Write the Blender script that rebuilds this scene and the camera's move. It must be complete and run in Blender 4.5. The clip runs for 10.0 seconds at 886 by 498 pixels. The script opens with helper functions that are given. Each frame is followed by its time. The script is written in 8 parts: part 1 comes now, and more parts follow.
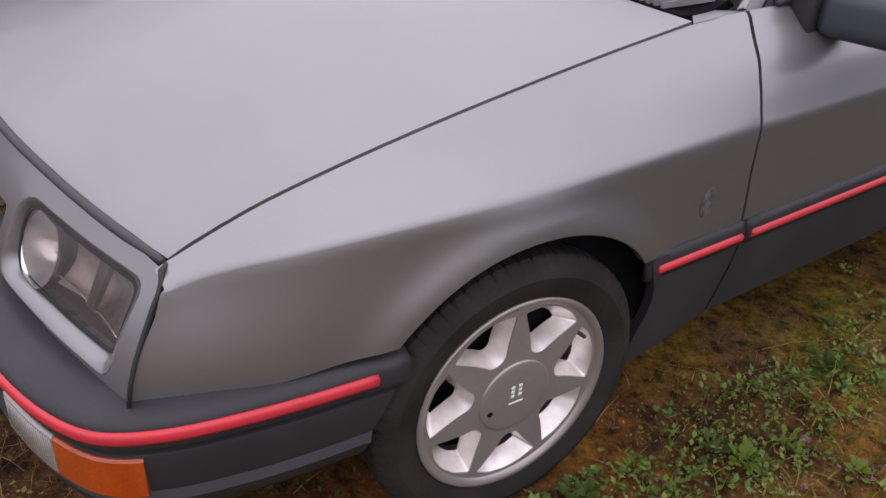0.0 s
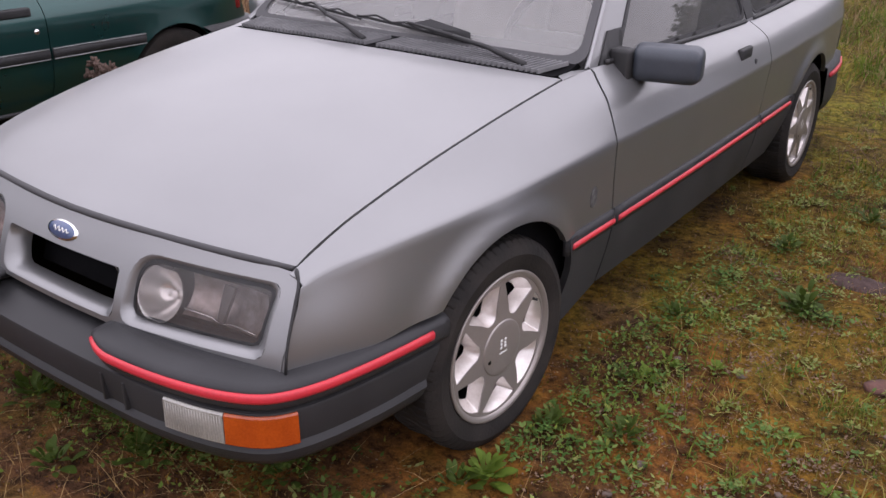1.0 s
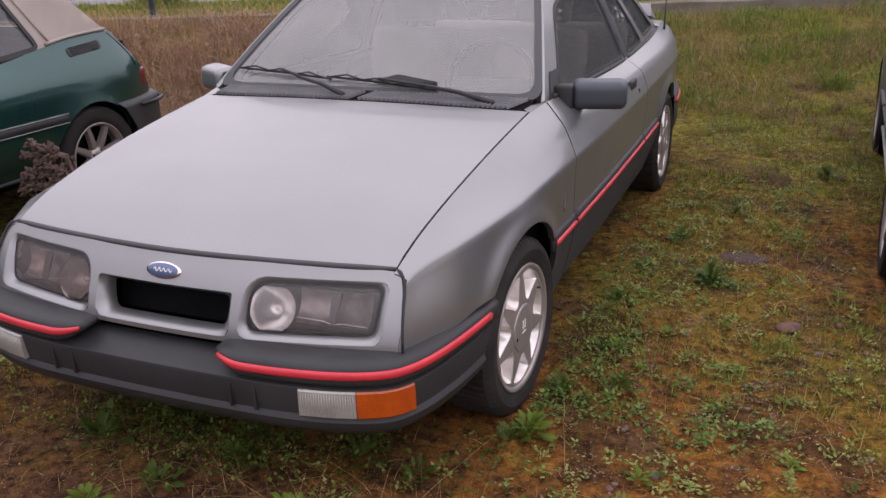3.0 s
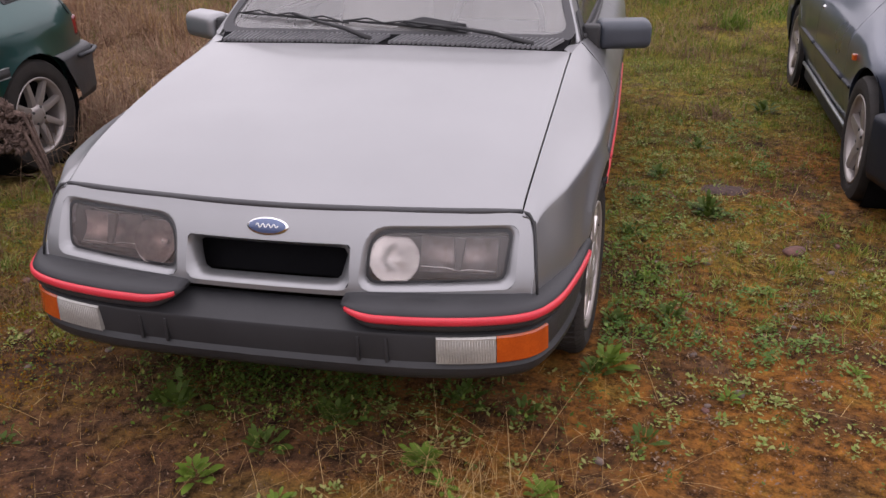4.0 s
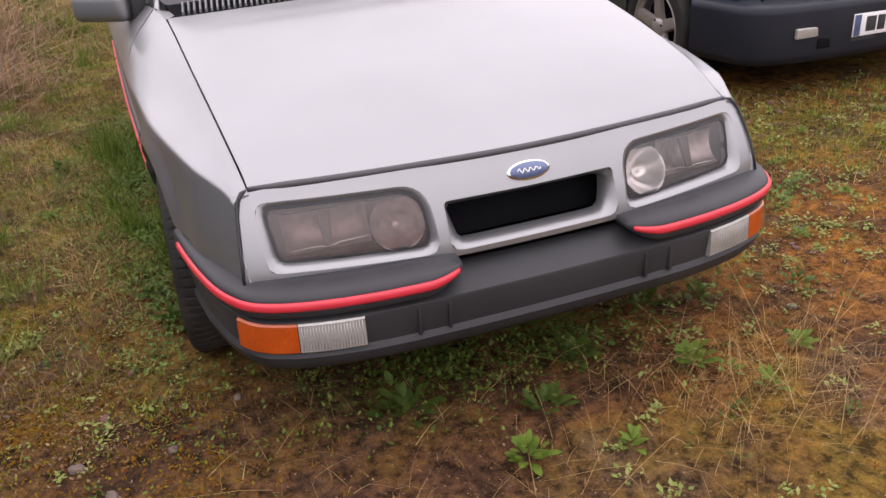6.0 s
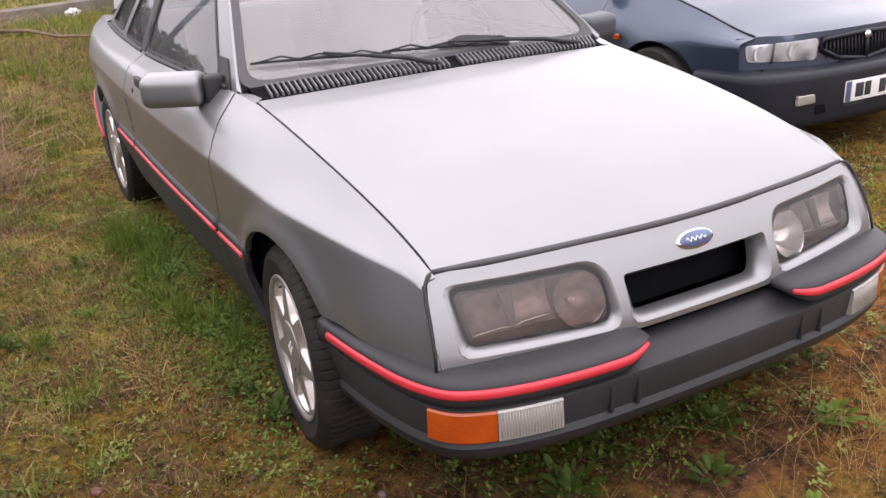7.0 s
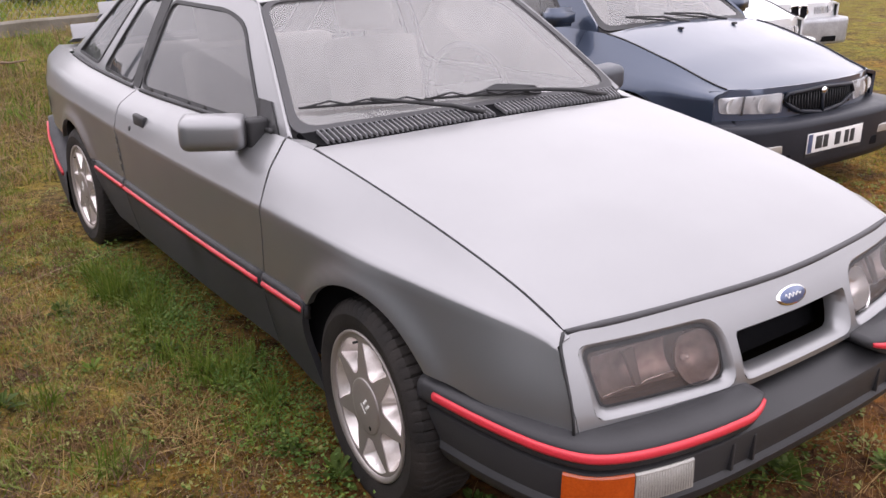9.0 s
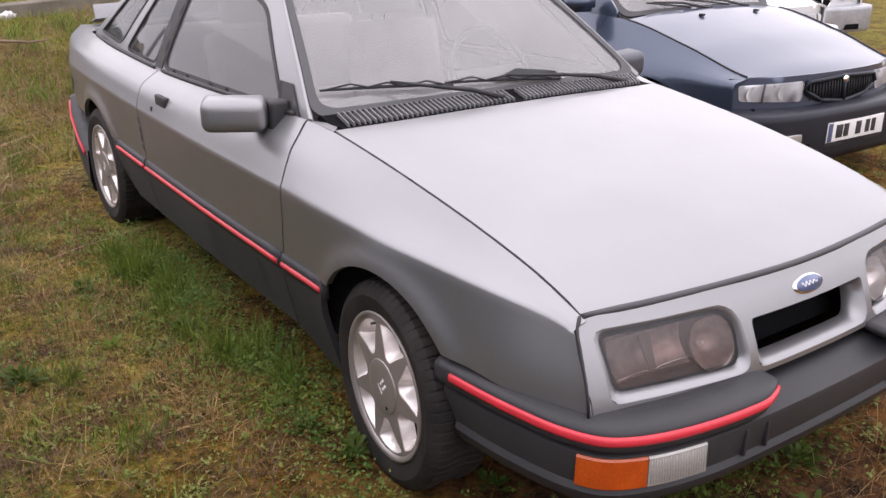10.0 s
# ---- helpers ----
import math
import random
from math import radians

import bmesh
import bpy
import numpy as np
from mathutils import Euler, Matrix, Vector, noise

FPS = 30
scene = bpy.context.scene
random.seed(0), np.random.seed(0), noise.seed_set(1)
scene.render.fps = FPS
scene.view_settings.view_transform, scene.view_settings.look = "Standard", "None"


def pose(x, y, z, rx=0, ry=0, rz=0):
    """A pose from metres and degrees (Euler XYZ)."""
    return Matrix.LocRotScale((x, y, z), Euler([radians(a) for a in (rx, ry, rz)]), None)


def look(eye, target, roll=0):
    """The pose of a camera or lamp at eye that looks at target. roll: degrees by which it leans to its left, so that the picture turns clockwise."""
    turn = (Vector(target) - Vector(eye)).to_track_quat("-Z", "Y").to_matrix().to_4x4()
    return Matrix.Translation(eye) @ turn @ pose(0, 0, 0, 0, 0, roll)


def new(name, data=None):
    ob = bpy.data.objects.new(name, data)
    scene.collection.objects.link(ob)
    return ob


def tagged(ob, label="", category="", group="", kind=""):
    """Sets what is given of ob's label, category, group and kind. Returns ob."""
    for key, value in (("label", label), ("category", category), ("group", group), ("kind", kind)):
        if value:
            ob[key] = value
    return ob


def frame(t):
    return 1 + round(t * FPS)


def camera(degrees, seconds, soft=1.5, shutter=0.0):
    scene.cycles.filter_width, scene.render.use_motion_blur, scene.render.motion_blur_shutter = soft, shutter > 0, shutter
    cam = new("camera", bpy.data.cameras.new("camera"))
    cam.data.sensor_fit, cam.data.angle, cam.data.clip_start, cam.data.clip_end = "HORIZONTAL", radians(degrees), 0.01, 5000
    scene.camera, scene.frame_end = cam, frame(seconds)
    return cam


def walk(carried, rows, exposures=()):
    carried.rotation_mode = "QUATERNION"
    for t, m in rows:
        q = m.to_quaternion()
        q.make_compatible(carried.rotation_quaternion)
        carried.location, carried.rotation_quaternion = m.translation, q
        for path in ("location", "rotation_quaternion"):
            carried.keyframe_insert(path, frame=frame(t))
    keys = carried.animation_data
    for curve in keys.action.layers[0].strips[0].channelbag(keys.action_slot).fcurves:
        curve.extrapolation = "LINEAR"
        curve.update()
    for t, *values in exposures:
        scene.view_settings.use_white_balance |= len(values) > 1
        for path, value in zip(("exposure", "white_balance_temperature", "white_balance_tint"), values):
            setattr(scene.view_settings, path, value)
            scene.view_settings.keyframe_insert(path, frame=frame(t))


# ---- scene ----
cam = camera(53.7, 10.0)
PATH = [
    (0, (1.687, -0.019, 1.337), (0.329, 1.014, 0.294), 3.0),
    (0.2, (1.710, -0.180, 1.332), (0.421, 0.986, 0.353), 2.5),
    (0.3, (1.722, -0.261, 1.330), (0.460, 0.962, 0.383), 2.3),
    (0.5, (1.747, -0.422, 1.336), (0.513, 0.872, 0.439), 1.8),
    (0.7, (1.780, -0.588, 1.367), (0.630, 0.821, 0.530), 1.2),
    (0.8, (1.796, -0.671, 1.388), (0.679, 0.772, 0.567), 1.0),
    (1, (1.818, -0.822, 1.424), (0.744, 0.656, 0.610), 0.5),
    (1.2, (1.813, -0.942, 1.444), (0.798, 0.625, 0.727), 0.3),
    (1.3, (1.804, -0.994, 1.452), (0.813, 0.598, 0.759), 0.2),
    (1.5, (1.786, -1.094, 1.467), (0.830, 0.540, 0.820), -0.0),
    (1.7, (1.771, -1.197, 1.488), (0.883, 0.493, 0.887), -0.4),
    (1.8, (1.763, -1.247, 1.499), (0.898, 0.459, 0.911), -0.6),
    (2, (1.747, -1.334, 1.515), (0.872, 0.370, 0.940), -1.0),
    (2.5, (1.703, -1.474, 1.517), (0.887, 0.252, 0.920), -1.7),
    (2.7, (1.655, -1.506, 1.503), (0.904, 0.236, 0.872), -1.7),
    (2.8, (1.624, -1.519, 1.494), (0.879, 0.221, 0.850), -1.7),
    (3, (1.556, -1.553, 1.476), (0.820, 0.173, 0.785), -1.7),
    (3.2, (1.453, -1.636, 1.463), (0.754, 0.088, 0.728), -1.9),
    (4.3, (0.618, -1.772, 1.471), (0.362, 0.029, 0.639), -1.0),
    (4.5, (0.427, -1.787, 1.449), (0.266, 0.015, 0.596), -1.5),
    (4.8, (0.148, -1.796, 1.438), (0.162, 0.013, 0.585), -1.9),
    (5, (-0.034, -1.785, 1.431), (0.090, 0.007, 0.550), -2.2),
    (5.2, (-0.212, -1.740, 1.422), (0.028, 0.003, 0.474), -2.4),
    (5.3, (-0.300, -1.710, 1.418), (-0.005, 0.013, 0.451), -2.5),
    (5.4, (-0.387, -1.681, 1.413), (-0.036, 0.045, 0.469), -2.6),
    (5.5, (-0.474, -1.655, 1.408), (-0.063, 0.064, 0.473), -2.7),
    (5.6, (-0.561, -1.643, 1.401), (-0.118, 0.086, 0.497), -2.9),
    (5.7, (-0.639, -1.629, 1.397), (-0.152, 0.085, 0.490), -3.1),
    (6.8, (-1.339, -1.299, 1.415), (-0.507, 0.343, 0.633), -3.8),
    (7, (-1.416, -1.236, 1.414), (-0.551, 0.404, 0.663), -3.5),
    (7.2, (-1.523, -1.188, 1.433), (-0.636, 0.457, 0.719), -3.0),
    (7.3, (-1.578, -1.165, 1.445), (-0.680, 0.479, 0.743), -2.8),
    (7.5, (-1.672, -1.117, 1.463), (-0.720, 0.496, 0.762), -2.3),
    (7.7, (-1.730, -1.061, 1.472), (-0.748, 0.545, 0.798), -1.9),
    (8, (-1.784, -0.983, 1.477), (-0.747, 0.591, 0.809), -1.4),
    (8.5, (-1.832, -0.922, 1.467), (-0.762, 0.633, 0.807), -0.8),
    (9, (-1.824, -0.900, 1.462), (-0.717, 0.617, 0.775), -0.3),
    (9.3, (-1.840, -0.905, 1.470), (-0.730, 0.620, 0.805), -0.2),
    (9.5, (-1.850, -0.910, 1.474), (-0.754, 0.609, 0.773), -0.2),
    (10, (-1.843, -0.912, 1.466), (-0.771, 0.615, 0.746), 0.2),
]
walk(cam, [(t, look(eye, target, roll)) for t, eye, target, roll in PATH], [(0, 0.70, 6200, 24), (0.5, 0.76, 6200, 24), (1, 0.88, 6200, 24), (1.5, 0.92, 6250, 24.5), (2, 0.82, 6250, 24.5), (3, 0.75, 6300, 25), (4.5, 1.00, 6400, 24), (5.5, 1.17, 6450, 24), (7, 1.43, 6450, 21), (7.5, 1.42, 6400, 22), (9, 1.30, 6350, 22.5), (10, 1.28, 6350, 22.5)])

# ---- world and light: a bright overcast day ----
world = bpy.data.worlds.new("overcast_sky")
scene.world = world
world.use_nodes = True
wn, wl = world.node_tree.nodes, world.node_tree.links
sky = wn.new("ShaderNodeTexSky")
sky.sky_type, sky.sun_disc = "NISHITA", False
sky.sun_elevation, sky.sun_rotation = radians(72), radians(52)
sky.air_density, sky.dust_density = 1.0, 4.0
grey = wn.new("ShaderNodeHueSaturation")
grey.inputs["Saturation"].default_value = 0.30
veil = wn.new("ShaderNodeGamma")  # thick cloud evens out the glow round the sun
veil.inputs["Gamma"].default_value = 0.045
wl.new(sky.outputs["Color"], grey.inputs["Color"])
# cloud cover: brightest overhead, falling off to the horizon
where, split, lift = wn.new("ShaderNodeTexCoord"), wn.new("ShaderNodeSeparateXYZ"), wn.new("ShaderNodeMapRange")
lift.inputs["From Min"].default_value, lift.inputs["From Max"].default_value = 0.0, 1.0
lift.inputs["To Min"].default_value, lift.inputs["To Max"].default_value = 3.3, 5.5
wl.new(where.outputs["Generated"], split.inputs[0])
wl.new(split.outputs["Z"], lift.inputs["Value"])
cloud = wn.new("ShaderNodeVectorMath")
cloud.operation = "SCALE"
wl.new(grey.outputs["Color"], veil.inputs["Color"])
wl.new(veil.outputs["Color"], cloud.inputs[0])
wl.new(lift.outputs["Result"], cloud.inputs["Scale"])
wl.new(cloud.outputs[0], wn["Background"].inputs["Color"])
wn["Background"].inputs["Strength"].default_value = 0.15
sun_data = bpy.data.lights.new("sun", "SUN")
sun_data.energy, sun_data.angle, sun_data.color = 0.7, radians(150), (1.0, 0.97, 0.94)
sun = new("sun", sun_data)
sun.matrix_world = look((1.2, 1.0, 8.0), (0, 0, 0))


# ---- materials ----
def material(name, base, rough=0.6, metal=0.0, second=None, spots=6.0, grain=60.0, spread=0.5, bump=0.15, bump_scale=None,
             coat=0.0, coat_rough=0.1, grain_mix=0.25, rough_var=0.1, spec=0.5, streaks=None):
    """A surface with stains at one scale and grain at a finer one, in object space."""
    m = bpy.data.materials.new(name)
    m.use_nodes = True
    n, l = m.node_tree.nodes, m.node_tree.links
    b = n["Principled BSDF"]
    b.inputs["Metallic"].default_value = metal
    b.inputs["Coat Weight"].default_value = coat
    b.inputs["Coat Roughness"].default_value = coat_rough
    b.inputs["Specular IOR Level"].default_value = spec
    second = second or tuple(c * 0.6 for c in base)
    tc = n.new("ShaderNodeTexCoord")
    mp = n.new("ShaderNodeMapping")
    mp.inputs["Scale"].default_value = streaks or (1, 1, 1)
    l.new(tc.outputs["Object"], mp.inputs["Vector"])
    big, fine = n.new("ShaderNodeTexNoise"), n.new("ShaderNodeTexNoise")
    big.inputs["Scale"].default_value, big.inputs["Detail"].default_value = spots, 6
    fine.inputs["Scale"].default_value, fine.inputs["Detail"].default_value = grain, 3
    l.new(mp.outputs["Vector"], big.inputs["Vector"])
    l.new(tc.outputs["Object"], fine.inputs["Vector"])
    ramp = n.new("ShaderNodeMapRange")
    ramp.inputs["From Min"].default_value, ramp.inputs["From Max"].default_value = 0.5 - spread / 2, 0.5 + spread / 2
    l.new(big.outputs["Fac"], ramp.inputs["Value"])
    mix, mix2 = n.new("ShaderNodeMix"), n.new("ShaderNodeMix")
    mix.data_type = mix2.data_type = "RGBA"
    mix.inputs["A"].default_value, mix.inputs["B"].default_value = (*base, 1), (*second, 1)
    l.new(ramp.outputs["Result"], mix.inputs["Factor"])
    mix2.blend_type = "OVERLAY"
    mix2.inputs["Factor"].default_value = grain_mix
    l.new(mix.outputs["Result"], mix2.inputs["A"])
    l.new(fine.outputs["Fac"], mix2.inputs["B"])
    l.new(mix2.outputs["Result"], b.inputs["Base Color"])
    rr = n.new("ShaderNodeMapRange")
    rr.inputs["To Min"].default_value, rr.inputs["To Max"].default_value = max(0.02, rough - rough_var), min(1, rough + rough_var)
    l.new(big.outputs["Fac"], rr.inputs["Value"])
    l.new(rr.outputs["Result"], b.inputs["Roughness"])
    if bump:
        bp = n.new("ShaderNodeBump")
        bp.inputs["Strength"].default_value, bp.inputs["Distance"].default_value = bump, 0.004
        src = fine
        if bump_scale:
            src = n.new("ShaderNodeTexNoise")
            src.inputs["Scale"].default_value = bump_scale
            l.new(tc.outputs["Object"], src.inputs["Vector"])
        l.new(src.outputs["Fac"], bp.inputs["Height"])
        l.new(bp.outputs["Normal"], b.inputs["Normal"])
    return m


def clear_glass(name, tint, rough=0.02, mixin=0.25, dust=(0.6, 0.6, 0.62), flutes=0.0):
    """A thin pane: mostly see-through, with a mirror gloss and a film of dust; on windows the film also paints sky
    haze.
    """
    m = bpy.data.materials.new(name)
    m.use_nodes = True
    n, l = m.node_tree.nodes, m.node_tree.links
    n.remove(n["Principled BSDF"])
    tr, gl, df = n.new("ShaderNodeBsdfTransparent"), n.new("ShaderNodeBsdfGlossy"), n.new("ShaderNodeBsdfDiffuse")
    tr.inputs["Color"].default_value = (*tint, 1)
    gl.inputs["Roughness"].default_value = rough
    df.inputs["Color"].default_value = (*dust, 1)
    fr = n.new("ShaderNodeFresnel")
    fr.inputs["IOR"].default_value = 1.6
    tc, nz = n.new("ShaderNodeTexCoord"), n.new("ShaderNodeTexNoise")
    nz.inputs["Scale"].default_value, nz.inputs["Detail"].default_value = 3.0, 6
    l.new(tc.outputs["Object"], nz.inputs["Vector"])
    amount = n.new("ShaderNodeMapRange")
    amount.inputs["From Min"].default_value, amount.inputs["From Max"].default_value = 0.3, 0.7
    amount.inputs["To Min"].default_value, amount.inputs["To Max"].default_value = mixin * 0.85, mixin * 1.15
    l.new(nz.outputs["Fac"], amount.inputs["Value"])
    dusty, out = n.new("ShaderNodeMixShader"), n.new("ShaderNodeMixShader")
    l.new(amount.outputs["Result"], dusty.inputs["Fac"])
    l.new(tr.outputs[0], dusty.inputs[1])
    l.new(df.outputs[0], dusty.inputs[2])
    l.new(fr.outputs[0], out.inputs["Fac"])
    l.new(dusty.outputs[0], out.inputs[1])
    l.new(gl.outputs[0], out.inputs[2])
    l.new(out.outputs[0], n["Material Output"].inputs["Surface"])
    if flutes:  # upright ribs pressed into a lamp lens
        wave, bp = n.new("ShaderNodeTexWave"), n.new("ShaderNodeBump")
        wave.inputs["Scale"].default_value, wave.inputs["Distortion"].default_value = 46.0, 0.6
        bp.inputs["Strength"].default_value, bp.inputs["Distance"].default_value = flutes, 0.002
        l.new(tc.outputs["Object"], wave.inputs["Vector"])
        l.new(wave.outputs["Fac"], bp.inputs["Height"])
        l.new(bp.outputs["Normal"], gl.inputs["Normal"])
        l.new(bp.outputs["Normal"], df.inputs["Normal"])
    return m


SILVER = material("silver_grey_car_paint", (0.270, 0.271, 0.277), 0.37, 0.71, (0.243, 0.244, 0.250), 2.5, 900, 0.6, 0.0, coat=0.45, coat_rough=0.09, grain_mix=0.1, rough_var=0.05)
TRIM = material("dark_grey_plastic", (0.026, 0.026, 0.028), 0.46, 0, (0.040, 0.040, 0.043), 7, 400, 0.5, 0.12, grain_mix=0.2, spec=0.28, streaks=(1, 1, 0.4))
BUMPER = material("unfaded_bumper_plastic", (0.022, 0.022, 0.0235), 0.42, 0, (0.034, 0.034, 0.036), 7, 400, 0.5, 0.12, grain_mix=0.2, spec=0.28, streaks=(0.6800, 0.6800, 0.2720))
CLADDING = material("dusty_grey_plastic", (0.024, 0.025, 0.028), 0.55, 0, (0.048, 0.048, 0.052), 5, 300, 0.4, 0.12, grain_mix=0.2, spec=0.35, streaks=(2, 2, 0.25))
BLACK = material("black_rubber_seal", (0.012, 0.012, 0.013), 0.6, 0, (0.03, 0.03, 0.032), 9, 300)
# near-black colour in place of the shade inside hollows and openings
DARK = material("near_black_void_shade", (0.005, 0.005, 0.006), 0.9, 0, (0.009, 0.009, 0.010), 5, 50, spec=0.05)
RED = material("bright_red_strip", (0.62, 0.035, 0.05), 0.38, 0, (0.52, 0.03, 0.045), 10, 200, bump=0.05)
SEAL = material("grey_windscreen_rubber", (0.042, 0.041, 0.044), 0.6, 0, (0.05, 0.05, 0.054), 12, 250)
# window film: dust plus reflected sky brightness put into its pale colour
GLASS = clear_glass("dust_and_sky_haze_windscreen", (0.80, 0.80, 0.79), 0.03, 0.18, (0.84, 0.83, 0.83))
SIDE_GLASS = clear_glass("dust_and_sky_haze_side_glass", (0.50, 0.50, 0.49), 0.02, 0.11)
LAMP_GLASS = clear_glass("weathered_lamp_glass", (0.86, 0.83, 0.82), 0.10, 0.12, (0.42, 0.38, 0.37), 0.5)
BROWN_GLASS = clear_glass("smoky_brown_lamp_glass", (0.72, 0.63, 0.60), 0.12, 0.15, (0.40, 0.33, 0.31), 0.5)
CLEAR = clear_glass("clear_lamp_glass", (0.9, 0.9, 0.9), 0.06, 0.10)
ORANGE = material("orange_lens_plastic", (0.46, 0.075, 0.007), 0.18, 0, (0.34, 0.05, 0.005), 15, 200, bump=0.25, bump_scale=120, coat=0.4)
FOG = material("ribbed_white_lens", (0.40, 0.39, 0.36), 0.22, 0.25, (0.30, 0.29, 0.27), 12, 200, bump=0.2, bump_scale=80, coat=0.5)
CHROME = material("bright_reflector", (0.86, 0.86, 0.85), 0.12, 1.0, (0.7, 0.7, 0.7), 10, 80, bump=0.02)
ALLOY = material("silver_alloy_rim", (0.36, 0.325, 0.31), 0.36, 0.5, (0.31, 0.28, 0.265), 9, 160, 0.5, 0.02, grain_mix=0.06)
TYRE = material("worn_tyre_rubber", (0.011, 0.0105, 0.0105), 0.75, 0, (0.034, 0.029, 0.026), 11, 150, 0.5, 0.3, spec=0.25)
BLUE_BADGE = material("blue_enamel_badge", (0.055, 0.075, 0.17), 0.3, 0.1, (0.085, 0.125, 0.23), 20, 100, bump=0, coat=0.5)
SEAT = material("grey_beige_seat_cloth", (0.45, 0.42, 0.39), 0.9, 0, (0.34, 0.32, 0.30), 6, 200)
DASH = material("dark_dashboard_vinyl", (0.05, 0.05, 0.052), 0.7, 0, (0.07, 0.07, 0.07), 6, 250)
PLATE_WHITE = material("white_plate_enamel", (0.75, 0.75, 0.74), 0.35, 0, (0.68, 0.68, 0.67), 12, 100, bump=0.02)


# ---- building helpers ----
def spl(xs, ys):
    """A smooth curve through a few stations."""
    xs, ys = [float(a) for a in xs], [float(a) for a in ys]
    n = len(xs)
    sl = [(ys[i + 1] - ys[i]) / (xs[i + 1] - xs[i]) for i in range(n - 1)]
    d = [sl[0]] + [0.0 if sl[i - 1] * sl[i] <= 0 else 2 * sl[i - 1] * sl[i] / (sl[i - 1] + sl[i]) for i in range(1, n - 1)] + [sl[-1]]

    def f(x):
        if x <= xs[0]:
            return ys[0] + d[0] * (x - xs[0])
        if x >= xs[-1]:
            return ys[-1] + d[-1] * (x - xs[-1])
        i = 0
        while x > xs[i + 1]:
            i += 1
        h = xs[i + 1] - xs[i]
        t = (x - xs[i]) / h
        return ((1 + 2 * t) * (1 - t) ** 2 * ys[i] + t * (1 - t) ** 2 * h * d[i] + t * t * (3 - 2 * t) * ys[i + 1] + t * t * (t - 1) * h * d[i + 1])

    return f


def part(name, bm, mat, parent, label="", smooth=True, shadow=True):
    """Links a bmesh as one mesh object under a thing or a part."""
    bm.normal_update()
    me = bpy.data.meshes.new(name)
    if smooth:
        for f in bm.faces:
            f.smooth = True
    layer = bm.verts.layers.float_vector.get("form")
    normals = []
    if layer:  # pressed sheets take the normals of their true form
        for f in bm.faces:
            own = [v[layer].copy() for v in f.verts]
            normals += own if all(q.length > 0.5 for q in own) else [f.normal.copy()] * len(own)
    bm.to_mesh(me)
    bm.free()
    if normals:
        me.normals_split_custom_set(normals)
        me.attributes.remove(me.attributes["form"])
    for mm in (mat if isinstance(mat, (list, tuple)) else [mat]):
        me.materials.append(mm)
    ob = new(name, me)
    if parent is not None:
        ob.parent = parent
    if label:
        tagged(ob, label)
    ob.visible_shadow = shadow
    return ob


def thing(name, label, category, at=None, group="", kind=""):
    ob = new(name)
    ob.empty_display_size = 0.1
    if at is not None:
        ob.matrix_world = at
    return tagged(ob, label, category, group, kind)


def densify(pts, step, closed=True):
    out, n = [], len(pts)
    for i in range(n if closed else n - 1):
        a, b = pts[i], pts[(i + 1) % n]
        k = max(1, int(math.hypot(b[0] - a[0], b[1] - a[1]) / step + 0.5))
        out += [(a[0] + (b[0] - a[0]) * j / k, a[1] + (b[1] - a[1]) * j / k) for j in range(k)]
    if not closed:
        out.append(pts[-1])
    return out


def rounded(pts, r, seg=5):
    """A closed outline with its corners rounded. r: one radius or one for each corner."""
    out, n = [], len(pts)
    for i in range(n):
        p, a, b = Vector(pts[i]), Vector(pts[i - 1]), Vector(pts[(i + 1) % n])
        ra = r[i] if isinstance(r, (list, tuple)) else r
        da, db = (a - p), (b - p)
        k = min(ra, da.length * 0.49, db.length * 0.49)
        if k < 1e-5:
            out.append((p.x, p.y))
            continue
        p0, p1 = p + da.normalized() * k, p + db.normalized() * k
        for j in range(seg + 1):
            t = j / seg
            q = p0 * (1 - t) ** 2 + p * 2 * t * (1 - t) + p1 * t * t
            out.append((q.x, q.y))
    return out


def inside(poly, x, y):
    c, n = False, len(poly)
    for i in range(n):
        (x0, y0), (x1, y1) = poly[i - 1], poly[i]
        if (y0 > y) != (y1 > y) and x < (x1 - x0) * (y - y0) / (y1 - y0) + x0:
            c = not c
    return c


